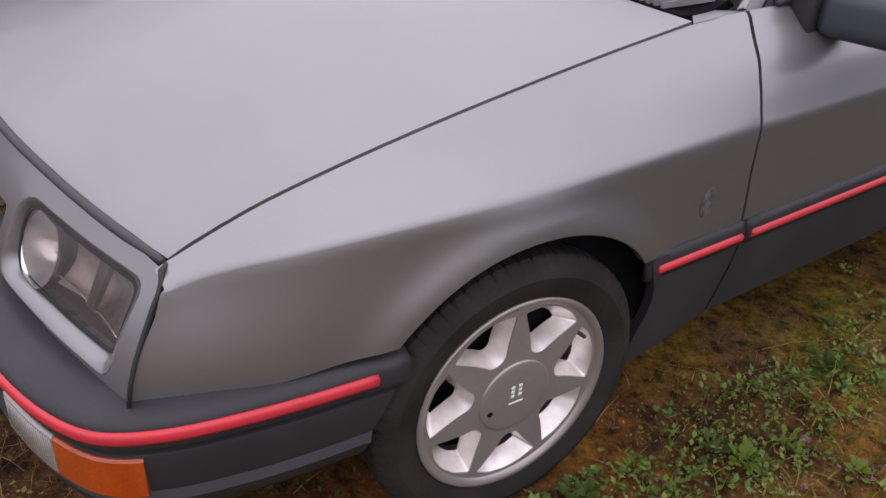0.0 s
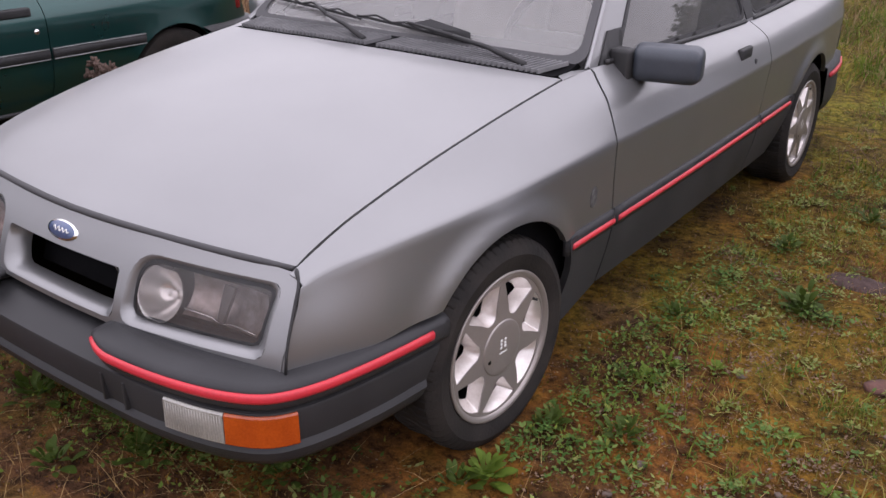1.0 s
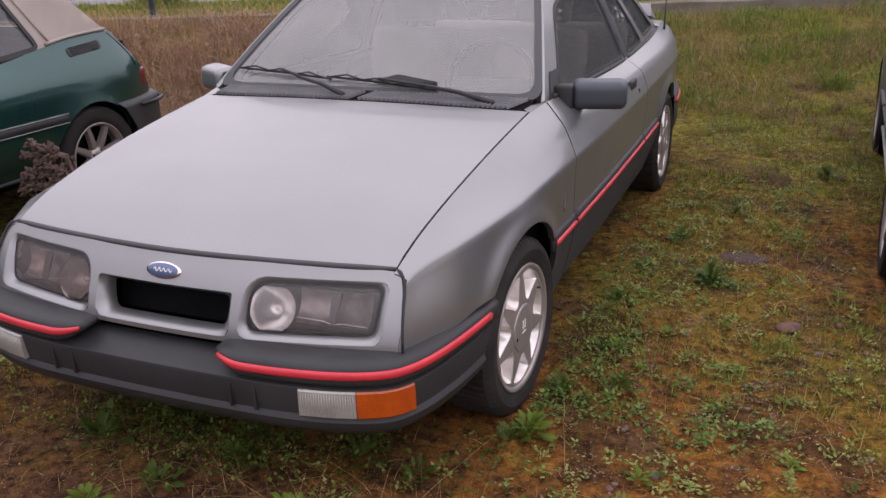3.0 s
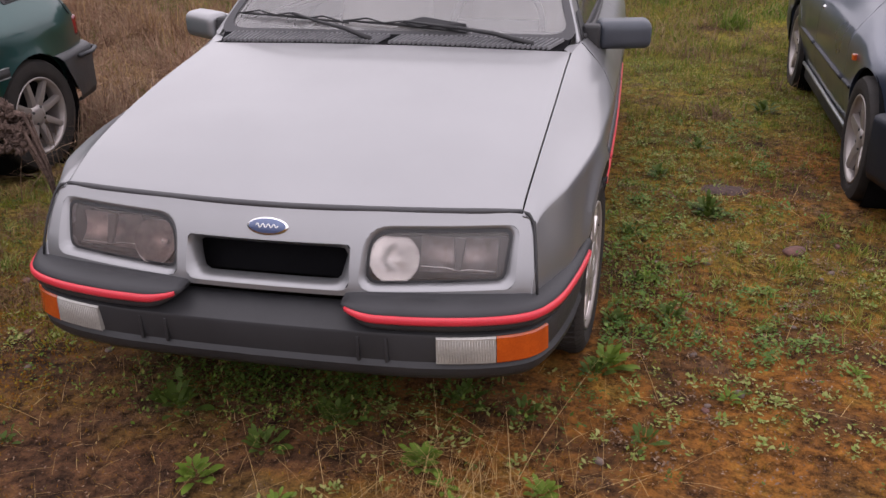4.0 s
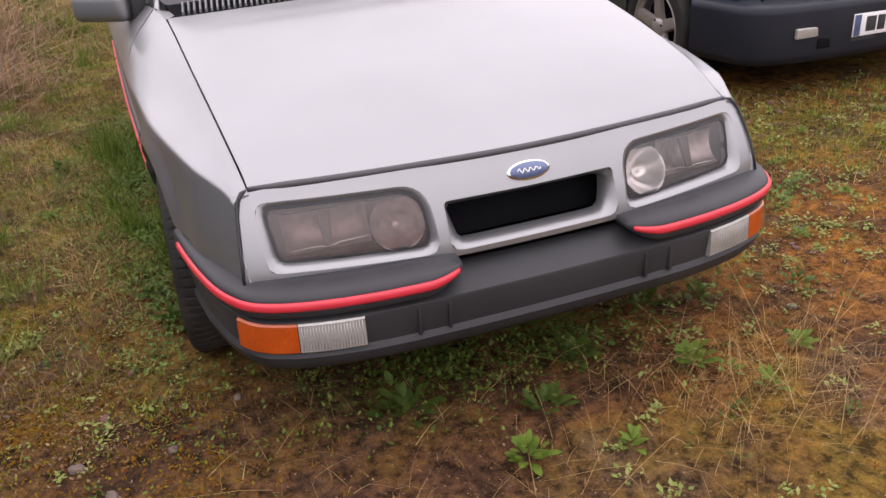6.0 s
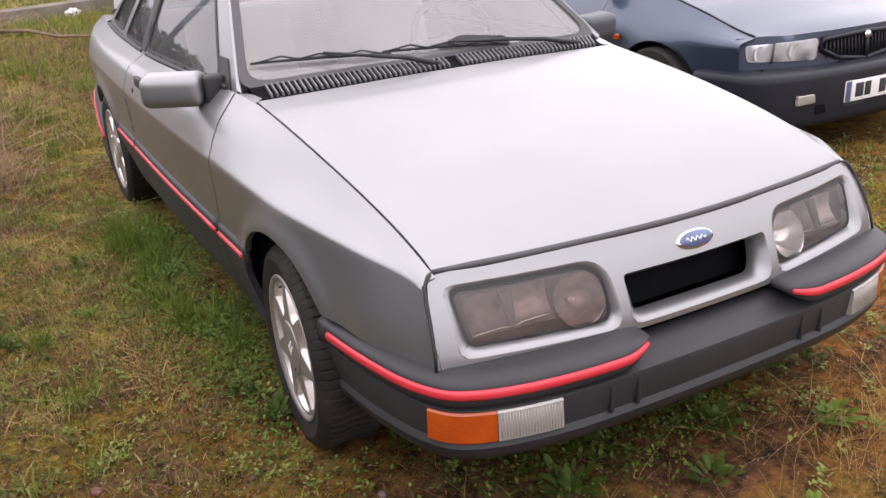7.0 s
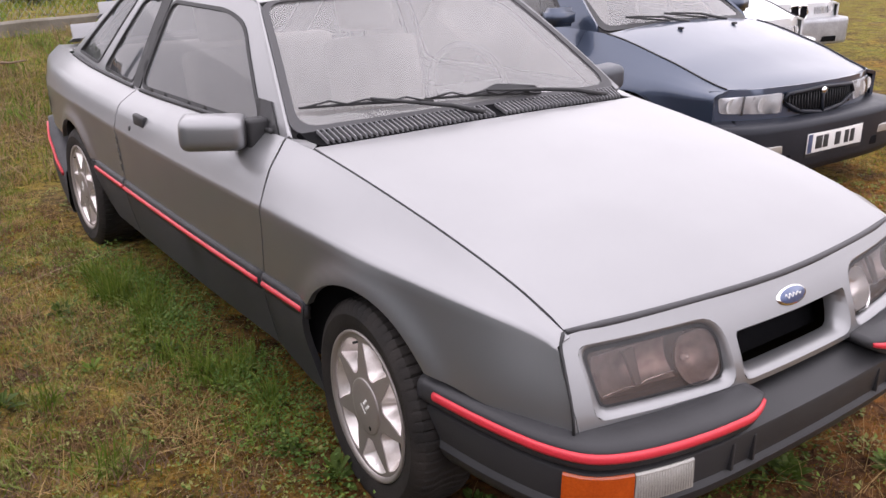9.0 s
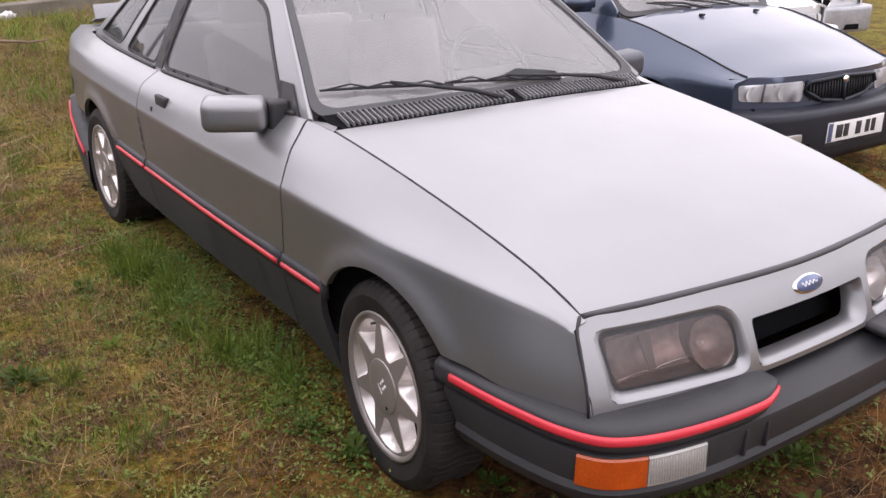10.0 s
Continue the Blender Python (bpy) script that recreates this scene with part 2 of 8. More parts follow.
def panel(outline, surf, step=0.03, holes=(), depth=0.012, offset=0.0, flip=False, form=0.0):
    """A curved sheet: an outline with holes in a flat (u, v) map, laid on surf(u, v), with its edges turned in by depth."""
    from mathutils.geometry import delaunay_2d_cdt
    loops = [densify(lp, step) for lp in (outline, *holes)]
    verts, edges = [], []
    for lp in loops:
        k = len(verts)
        verts += [Vector(p) for p in lp]
        edges += [(k + i, k + (i + 1) % len(lp)) for i in range(len(lp))]
    us, vs = [p[0] for p in loops[0]], [p[1] for p in loops[0]]
    nu, nv = int((max(us) - min(us)) / step), int((max(vs) - min(vs)) / step)
    allb = np.array([(p.x, p.y) for p in verts])
    for i in range(nu + 1):
        for j in range(nv + 1):
            u, v = min(us) + (i + 0.5 * (j % 2)) * step, min(vs) + j * step
            if inside(loops[0], u, v) and not any(inside(h, u, v) for h in loops[1:]):
                if ((allb - (u, v)) ** 2).sum(1).min() > (0.55 * step) ** 2:
                    verts.append(Vector((u, v)))
    vo, _, fo, _, _, _ = delaunay_2d_cdt(verts, edges, [], 0, 1e-6)
    bm = bmesh.new()
    layer = bm.verts.layers.float_vector.new("form") if form else None

    def normal(u, v):
        e = form or 1e-3
        n = (surf(u + e, v) - surf(u - e, v)).cross(surf(u, v + e) - surf(u, v - e)).normalized()
        return -n if flip else n

    place = []
    for p in vo:
        q = surf(p.x, p.y)
        if offset:
            q = q + normal(p.x, p.y) * offset
        place.append(bm.verts.new(q))
        if form:
            place[-1][layer] = normal(p.x, p.y)
    for f in fo:
        cx, cy = sum(vo[i].x for i in f) / 3, sum(vo[i].y for i in f) / 3
        if inside(loops[0], cx, cy) and not any(inside(h, cx, cy) for h in loops[1:]):
            try:
                bm.faces.new([place[i] for i in (reversed(f) if flip else f)])
            except ValueError:
                pass
    back = {}
    rim = [e for e in bm.edges if len(e.link_faces) == 1]
    index = {v: i for i, v in enumerate(place)}
    for e in rim:
        e.smooth = False
        for v in e.verts:
            if v not in back:
                p = vo[index[v]]
                back[v] = bm.verts.new(v.co - normal(p.x, p.y) * depth)
    for e in rim:
        lp = e.link_loops[0]
        a, b = lp.vert, lp.link_loop_next.vert
        bm.faces.new((b, a, back[a], back[b]))
    bmesh.ops.delete(bm, geom=[v for v in bm.verts if not v.link_faces], context="VERTS")
    return bm


def box(bm, x0, x1, y0, y1, z0, z1, bevel=0.0):
    r = bmesh.ops.create_cube(bm, size=1)
    for v in r["verts"]:
        v.co = Vector(((x0 + x1) / 2 + v.co.x * (x1 - x0), (y0 + y1) / 2 + v.co.y * (y1 - y0), (z0 + z1) / 2 + v.co.z * (z1 - z0)))
    if bevel:
        es = list({e for v in r["verts"] for e in v.link_edges})
        bmesh.ops.bevel(bm, geom=es, offset=bevel, segments=2, affect="EDGES", profile=0.6)
    return bm


def sweep(pts, profile, closed_profile=False, normals=None, caps=True):
    """A profile of (out, up) pairs carried along a path of points; out is measured square to the path in plan."""
    bm = bmesh.new()
    pts = [Vector(p) for p in pts]
    rings = []
    for i, p in enumerate(pts):
        t = (pts[min(i + 1, len(pts) - 1)] - pts[max(i - 1, 0)])
        nrm = normals[i] if normals else Vector((t.y, -t.x, 0)).normalized()
        rings.append([bm.verts.new(p + nrm * o + Vector((0, 0, u))) for o, u in profile])
    m = len(profile)
    for a, b in zip(rings, rings[1:]):
        for j in range(m if closed_profile else m - 1):
            k = (j + 1) % m
            bm.faces.new((a[j], b[j], b[k], a[k]))
    if caps and closed_profile:
        bm.faces.new(rings[0])
        bm.faces.new(list(reversed(rings[-1])))
    bmesh.ops.recalc_face_normals(bm, faces=bm.faces)
    return bm


def tube(pts, r, sides=8, bm=None, ends=True):
    """A round bar along points; r is one radius or one for each point."""
    bm = bm or bmesh.new()
    pts = [Vector(p) for p in pts]
    rings = []
    ref = Vector((0.31, 0.17, 0.93))
    for i, p in enumerate(pts):
        t = (pts[min(i + 1, len(pts) - 1)] - pts[max(i - 1, 0)]).normalized()
        a = t.cross(ref)
        if a.length < 0.05:
            a = t.cross(Vector((1, 0, 0)))
        a.normalize()
        b = t.cross(a)
        rad = r[i] if isinstance(r, (list, tuple)) else r
        rings.append([bm.verts.new(p + (a * math.cos(q) + b * math.sin(q)) * rad) for q in (2 * math.pi * k / sides for k in range(sides))])
    for a, b in zip(rings, rings[1:]):
        for j in range(sides):
            bm.faces.new((a[j], a[(j + 1) % sides], b[(j + 1) % sides], b[j]))
    if ends:
        bm.faces.new(list(reversed(rings[0])))
        bm.faces.new(rings[-1])
    return bm


def lathe(profile, seg=48, bm=None, wobble=None):
    """A profile of (radius, x) pairs turned round the x axis."""
    bm = bm or bmesh.new()
    rings = []
    for k in range(seg):
        a = 2 * math.pi * k / seg
        rings.append([bm.verts.new((x, r * math.cos(a), r * math.sin(a))) for r, x in (wobble(profile, k) if wobble else profile)])
    for i in range(seg):
        a, b = rings[i], rings[(i + 1) % seg]
        for j in range(len(profile) - 1):
            bm.faces.new((a[j], b[j], b[j + 1], a[j + 1]))
    bmesh.ops.remove_doubles(bm, verts=bm.verts, dist=1e-6)
    bmesh.ops.recalc_face_normals(bm, faces=bm.faces)
    return bm


def sharp(bm, degrees=35):
    bm.normal_update()
    for e in bm.edges:
        if len(e.link_faces) == 2 and e.calc_face_angle(0) > radians(degrees):
            e.smooth = False
    return bm


def mirrored(bm):
    """The same piece on the other side of the car."""
    b2 = bm.copy()
    layer = b2.verts.layers.float_vector.get("form")
    for v in b2.verts:
        v.co.x = -v.co.x
        if layer:
            q = v[layer].copy()
            v[layer] = Vector((-q.x, q.y, q.z))
    bmesh.ops.reverse_faces(b2, faces=b2.faces)
    return b2


def pair(name, bm, mat, parent, label="", shadow=True):
    """A part on the car's left and its twin on the right."""
    other = mirrored(bm)
    return part(name, bm, mat, parent, label, shadow=shadow), part(name, other, mat, parent, label, shadow=shadow)


# ---- ground: lot, raised verge behind a low wall, road, far grass ----
WALL_A, WALL_DIR = Vector((-5.35, 6.55)), Vector((0.9157, 0.402))


def behind(x, y):
    """Metres behind the low wall's line; negative on the lot."""
    return -(x - WALL_A.x) * WALL_DIR.y + (y - WALL_A.y) * WALL_DIR.x


def smooth(t):
    t = min(1, max(0, t))
    return t * t * (3 - 2 * t)


def ground_z(x, y):
    d = behind(x, y)
    z = 0.015 + 0.46 * smooth((d + 3.6) / 3.4)
    if d > 0:
        z = 0.60 - 0.16 * smooth((d - 1.0) / 3.0) + 0.5 * smooth((d - 22) / 60)
    k = 1.0 if d < 0.2 else 0.3
    return z + k * (0.016 * noise.noise((x * 1.1, y * 1.1, 0)) + 0.010 * noise.noise((x * 3.7, y * 3.7, 3)) + 0.006 * noise.noise((x * 11, y * 11, 7)))


def ground_material():
    m = bpy.data.materials.new("mossy_soil")
    m.use_nodes = True
    n, l = m.node_tree.nodes, m.node_tree.links
    b = n["Principled BSDF"]
    b.inputs["Roughness"].default_value = 0.95
    b.inputs["Specular IOR Level"].default_value = 0.15
    tc = n.new("ShaderNodeTexCoord")

    def nz(scale, detail=6, rough=0.6):
        t = n.new("ShaderNodeTexNoise")
        t.inputs["Scale"].default_value, t.inputs["Detail"].default_value, t.inputs["Roughness"].default_value = scale, detail, rough
        l.new(tc.outputs["Object"], t.inputs["Vector"])
        return t

    def ramp(src, stops):
        r = n.new("ShaderNodeValToRGB")
        e = r.color_ramp.elements
        e[0].position, e[0].color = stops[0][0], (*stops[0][1], 1)
        e[1].position, e[1].color = stops[-1][0], (*stops[-1][1], 1)
        for pos, col in stops[1:-1]:
            k = e.new(pos)
            k.color = (*col, 1)
        l.new(src, r.inputs["Fac"])
        return r

    def mix(f, a, bb, mode="MIX"):
        x = n.new("ShaderNodeMix")
        x.data_type, x.blend_type = "RGBA", mode
        if isinstance(f, float):
            x.inputs["Factor"].default_value = f
        else:
            l.new(f, x.inputs["Factor"])
        l.new(a, x.inputs["A"])
        l.new(bb, x.inputs["B"])
        return x.outputs["Result"]

    broad, mid, fine, tiny = nz(0.55, 4), nz(2.6, 7, 0.65), nz(24, 8, 0.75), nz(150, 4)
    rust = ramp(mid.outputs["Fac"], [(0.30, (0.046, 0.026, 0.015)), (0.43, (0.115, 0.052, 0.018)), (0.54, (0.225, 0.092, 0.018)), (0.66, (0.220, 0.125, 0.022)), (0.8, (0.14, 0.112, 0.026))])
    moss = ramp(mid.outputs["Fac"], [(0.30, (0.049, 0.030, 0.014)), (0.42, (0.114, 0.081, 0.016)), (0.55, (0.170, 0.142, 0.018)), (0.68, (0.103, 0.117, 0.018)), (0.8, (0.205, 0.151, 0.047))])
    where = n.new("ShaderNodeMapRange")
    where.inputs["From Min"].default_value, where.inputs["From Max"].default_value = 0.38, 0.58
    l.new(broad.outputs["Fac"], where.inputs["Value"])
    # rusty soil lies mostly in front of the car, moss behind
    sep, grad = n.new("ShaderNodeSeparateXYZ"), n.new("ShaderNodeMapRange")
    l.new(tc.outputs["Object"], sep.inputs[0])
    grad.inputs["From Min"].default_value, grad.inputs["From Max"].default_value = 0.8, 5.5
    grad.inputs["To Min"].default_value, grad.inputs["To Max"].default_value = -0.5, 0.75
    l.new(sep.outputs["Y"], grad.inputs["Value"])
    add = n.new("ShaderNodeMath")
    add.use_clamp = True
    l.new(where.outputs["Result"], add.inputs[0])
    l.new(grad.outputs["Result"], add.inputs[1])
    col = mix(add.outputs[0], rust.outputs["Color"], moss.outputs["Color"])
    # bleached mossy turf along the car's right side
    turf = ramp(mid.outputs["Fac"], [(0.30, (0.072, 0.043, 0.022)), (0.42, (0.165, 0.105, 0.036)), (0.52, (0.23, 0.165, 0.042)), (0.62, (0.24, 0.215, 0.045)), (0.70, (0.15, 0.16, 0.036)), (0.8, (0.28, 0.21, 0.085))])
    there = n.new("ShaderNodeMapRange")
    there.inputs["From Min"].default_value, there.inputs["From Max"].default_value = -0.35, -1.05
    l.new(sep.outputs["X"], there.inputs["Value"])
    ahead = n.new("ShaderNodeMapRange")
    ahead.inputs["From Min"].default_value, ahead.inputs["From Max"].default_value = 0.60, 1.90
    l.new(sep.outputs["Y"], ahead.inputs["Value"])
    both = n.new("ShaderNodeMath")
    both.operation = "MULTIPLY"
    l.new(there.outputs["Result"], both.inputs[0])
    l.new(ahead.outputs["Result"], both.inputs[1])
    col = mix(both.outputs[0], col, turf.outputs["Color"])
    # dark litter and bare soil at the right front corner; also paints shade under the bumper
    trodden_and_shade = ramp(mid.outputs["Fac"], [(0.32, (0.036, 0.019, 0.012)), (0.48, (0.098, 0.049, 0.027)), (0.60, (0.125, 0.068, 0.022)), (0.74, (0.12, 0.092, 0.022))])
    west, south, corner = n.new("ShaderNodeMapRange"), n.new("ShaderNodeMapRange"), n.new("ShaderNodeMath")
    west.inputs["From Min"].default_value, west.inputs["From Max"].default_value = 0.85, -0.15
    south.inputs["From Min"].default_value, south.inputs["From Max"].default_value = 1.15, 0.45
    south.inputs["To Max"].default_value = 0.85
    l.new(sep.outputs["X"], west.inputs["Value"])
    l.new(sep.outputs["Y"], south.inputs["Value"])
    corner.operation = "MULTIPLY"
    l.new(west.outputs["Result"], corner.inputs[0])
    l.new(south.outputs["Result"], corner.inputs[1])
    col = mix(corner.outputs[0], col, trodden_and_shade.outputs["Color"])
    # bare purple-brown soil in patches
    bare = ramp(mid.outputs["Fac"], [(0.35, (0.065, 0.038, 0.024)), (0.65, (0.15, 0.092, 0.056))])
    spot, gate = nz(1.9, 5, 0.6), n.new("ShaderNodeMapRange")
    gate.inputs["From Min"].default_value, gate.inputs["From Max"].default_value = 0.57, 0.66
    gate.inputs["To Max"].default_value = 0.75
    l.new(spot.outputs["Fac"], gate.inputs["Value"])
    col = mix(gate.outputs["Result"], col, bare.outputs["Color"])
    dark = ramp(fine.outputs["Fac"], [(0.38, (0.22, 0.20, 0.19)), (0.50, (0.85, 0.85, 0.85)), (0.64, (1.55, 1.5, 1.35))])
    col = mix(1.0, col, dark.outputs["Color"], "MULTIPLY")
    col = mix(0.6, col, tiny.outputs["Fac"], "OVERLAY")
    l.new(col, b.inputs["Base Color"])
    bp = n.new("ShaderNodeBump")
    bp.inputs["Strength"].default_value, bp.inputs["Distance"].default_value = 0.9, 0.02
    hsum = n.new("ShaderNodeMath")
    l.new(fine.outputs["Fac"], hsum.inputs[0])
    sc = n.new("ShaderNodeMath")
    sc.operation = "MULTIPLY"
    sc.inputs[1].default_value = 0.35
    l.new(tiny.outputs["Fac"], sc.inputs[0])
    l.new(sc.outputs[0], hsum.inputs[1])
    l.new(hsum.outputs[0], bp.inputs["Height"])
    l.new(bp.outputs["Normal"], b.inputs["Normal"])
    return m


def axis(lo, hi, a, b, step):
    count = int((b - a) / step)
    fine = [a + (b - a) * i / count for i in range(count + 1)]
    out, d, x = [], step, b
    while x < hi:
        d *= 1.3
        x += d
        out.append(min(x, hi))
    low, d, x = [], step, a
    while x > lo:
        d *= 1.3
        x -= d
        low.append(max(x, lo))
    return list(reversed(low)) + fine + out


GROUND = ground_material()
gx, gy = axis(-400, 400, -6, 5, 0.07), axis(-400, 400, -2.5, 10, 0.07)
gv = [(x, y, ground_z(x, y)) for y in gy for x in gx]
nx = len(gx)
gf = [(j * nx + i, j * nx + i + 1, (j + 1) * nx + i + 1, (j + 1) * nx + i) for j in range(len(gy) - 1) for i in range(nx - 1)]
me = bpy.data.meshes.new("ground")
me.from_pydata(gv, [], gf)
me.polygons.foreach_set("use_smooth", [True] * len(gf))
me.materials.append(GROUND)
ground = tagged(new("ground", me), "rust-brown soil with yellow-green moss and weeds", "ground", kind="structure")


def along(t, d, z=0.0):
    """A place t metres along the wall's line and d behind it."""
    p = WALL_A + WALL_DIR * t + Vector((-WALL_DIR.y, WALL_DIR.x)) * d
    return Vector((p.x, p.y, z))


def ribbon(name, d0, d1, lift, mat, lab, cat, n=60, t0=-60, t1=60):
    bm = bmesh.new()
    prev = None
    for i in range(n + 1):
        t = t0 + (t1 - t0) * i / n
        row = []
        for k in range(9):
            p = along(t, d0 + (d1 - d0) * k / 8)
            row.append(bm.verts.new((p.x, p.y, ground_flat(d0 + (d1 - d0) * k / 8) + lift)))
        if prev:
            for k in range(8):
                bm.faces.new((prev[k], row[k], row[k + 1], prev[k + 1]))
        prev = row
    bmesh.ops.recalc_face_normals(bm, faces=bm.faces)
    return tagged(part(name, bm, mat, None), lab, cat, kind="structure")


def ground_flat(d):
    return 0.60 - 0.16 * smooth((d - 1.0) / 3.0) + 0.5 * smooth((d - 22) / 60)


ASPHALT = material("pale_worn_asphalt", (0.21, 0.205, 0.215), 0.85, 0, (0.17, 0.165, 0.17), 0.6, 90, 0.5, 0.3)
PAVING = material("grey_brown_paving", (0.17, 0.15, 0.14), 0.9, 0, (0.13, 0.115, 0.105), 0.8, 70, 0.5, 0.3)
CONCRETE = material("mossy_concrete", (0.20, 0.18, 0.15), 0.9, 0, (0.11, 0.095, 0.07), 3.0, 60, 0.4, 0.4)
ribbon("road", 4.3, 13.6, 0.020, ASPHALT, "pale worn asphalt road beyond the fence", "road")
ribbon("forecourt", 4.35, 13.5, 0.045, PAVING, "grey-brown paved forecourt beyond the fence", "pavement", t0=3.0)
ribbon("pavement", 13.9, 19.5, 0.10, PAVING, "grey-brown pavement across the road", "pavement")
bm = bmesh.new()
k0 = [along(-60, 13.6), along(60, 13.6), along(60, 13.9), along(-60, 13.9)]
lo = [bm.verts.new((p.x, p.y, 0.30)) for p in k0]
hi = [bm.verts.new((p.x, p.y, ground_flat(13.7) + 0.105)) for p in k0]
bm.faces.new(hi)
for i in range(4):
    bm.faces.new((lo[i], lo[(i + 1) % 4], hi[(i + 1) % 4], hi[i]))
tagged(part("kerb", bm, material("dark_kerb_stone", (0.10, 0.09, 0.09), 0.9), None, smooth=False), "dark stone kerb along the road", "kerb", kind="structure")
# low retaining wall with a worn top edge
prof = [(-0.10, 0.20), (-0.10, 0.585), (-0.085, 0.610), (0.07, 0.618), (0.10, 0.60), (0.10, 0.20)]
wall_pts = [along(-40 + i * 0.5, 0.0) + Vector((0, 0, 0.012 * noise.noise((i * 0.7, 0, 0)))) for i in range(161)]
tagged(part("wall_low", sharp(sweep(wall_pts, prof, True), 40), CONCRETE, None), "low mossy concrete retaining wall under the fence", "wall", kind="structure")


# ---- the silver hatchback coupe: its form lines ----
AXLE_F, AXLE_R, HUB_Z = 0.84, 3.448, 0.288
ST = (0.19, 0.30, 0.45, 0.84, 1.30, 1.46, 2.05, 2.72, 3.45, 4.0, 4.36)
KX = [spl(ST, xs) for xs in (
    (0.64, 0.69, 0.735, 0.755, 0.765, 0.77, 0.775, 0.77, 0.76, 0.73, 0.66),
    (0.676, 0.718, 0.765, 0.795, 0.806, 0.808, 0.814, 0.812, 0.803, 0.772, 0.70),
    (0.678, 0.722, 0.770, 0.803, 0.812, 0.815, 0.821, 0.818, 0.808, 0.776, 0.703),
    (0.664, 0.684, 0.742, 0.808, 0.829, 0.831, 0.836, 0.832, 0.820, 0.785, 0.71),
    (0.657, 0.668, 0.692, 0.726, 0.772, 0.786, 0.798, 0.795, 0.783, 0.750, 0.69),
    (0.640, 0.643, 0.653, 0.667, 0.676, 0.705, 0.722, 0.716, 0.697, 0.660, 0.62))]
KZ = [spl(ST, zs) for zs in (
    (0.24, 0.24, 0.24, 0.24, 0.24, 0.24, 0.235, 0.235, 0.24, 0.25, 0.26),
    (0.42, 0.42, 0.42, 0.42, 0.42, 0.42, 0.42, 0.42, 0.42, 0.42, 0.42),
    (0.49, 0.49, 0.49, 0.49, 0.49, 0.49, 0.49, 0.49, 0.49, 0.49, 0.49),
    (0.600, 0.656, 0.688, 0.706, 0.710, 0.708, 0.706, 0.708, 0.716, 0.712, 0.70),
    (0.618, 0.666, 0.706, 0.758, 0.800, 0.806, 0.800, 0.793, 0.798, 0.805, 0.80),
    (0.630, 0.672, 0.727, 0.807, 0.869, 0.886, 0.868, 0.850, 0.856, 0.872, 0.87))]
KS = (0.0, 0.20, 0.27, 0.45, 0.57, 0.70)


def section(y):
    """The side's outline at y: two smooth curves that meet in the shoulder crease."""
    xs, zs = [k(y) for k in KX], [k(y) for k in KZ]
    low = spl(KS[:4], xs[:4]), spl(KS[:4], zs[:4])
    top = spl(KS[3:], xs[3:]), spl(KS[3:], zs[3:])
    return (lambda s: (low if s <= KS[3] else top)[0](s)), (lambda s: (low if s <= KS[3] else top)[1](s))


SECTIONS = {}


def side_raw(y, s):
    k = round(y, 3)
    if k not in SECTIONS:
        SECTIONS[k] = section(k)
    fx, fz = SECTIONS[k]
    return fx(s), fz(s)


def flare(y, z):
    out = 0.0
    for yc, r in ((AXLE_F, 0.335), (AXLE_R, 0.335)):
        d = math.hypot(y - yc, z - HUB_Z) - r
        if z > 0.30:
            out += 0.020 * math.exp(-(max(d, 0) / 0.045) ** 2) * min(1, max(0, (z - 0.30) / 0.25))
    return out


def side(y, s):
    x, z = side_raw(y, s)
    return Vector((x + flare(y, z), y, z))


def to_s(y, z):
    """The map's second coordinate for a height on the car's side."""
    a, b = -0.12, 0.70 if z > 0.70 else KS[3] + 0.03
    for _ in range(24):
        m = (a + b) / 2
        if side_raw(y, m)[1] < z:
            a = m
        else:
            b = m
    return (a + b) / 2


def on_side(pts, step=0.03):
    return [(y, to_s(y, z) if z < 5 else 0.70) for y, z in densify(pts, step)]


def arch(yc, r, z_from, z_to, front_first=True, seg=28):
    """Points of a wheel arch over the top, from the front lower end to the rear lower end."""
    a0 = math.pi - math.asin(max(-1, min(1, (z_from - HUB_Z) / r)))
    a1 = math.asin(max(-1, min(1, (z_to - HUB_Z) / r)))
    return [(yc + r * math.cos(a0 + (a1 - a0) * i / seg), HUB_Z + r * math.sin(a0 + (a1 - a0) * i / seg)) for i in range(seg + 1)]


TOP = 9.0  # stands for the upper edge of the side
car = thing("silver_hatchback_car", "silver grey three-door hatchback coupe with red pinstripes, parked on mossy ground", "car")

# front wings
fender_line = [(0.192, 0.476), (0.35, 0.480)] + arch(AXLE_F, 0.335, 0.500, 0.492) + [(1.395, 0.492), (1.372, 0.60), (1.356, 0.705), (1.374, 0.79), (1.396, 0.84), (1.418, 0.876), (1.424, TOP), (1.30, TOP), (0.84, TOP), (0.30, TOP), (0.290, TOP), (0.275, 0.648), (0.255, 0.61), (0.226, 0.56), (0.205, 0.52)]
fender = panel(on_side(fender_line), side, 0.019, depth=0.02, form=0.016)
pair("front_wing", fender, SILVER, car)
# doors
door_line = [(1.402, 0.492), (2.705, 0.492), (2.712, 0.60), (2.722, 0.705), (2.742, 0.79), (2.752, TOP), (1.432, TOP), (1.426, 0.876), (1.404, 0.84), (1.382, 0.79), (1.363, 0.705), (1.379, 0.60)]
doors = pair("door", panel(on_side(door_line), side, 0.021, depth=0.02, form=0.008), SILVER, car)
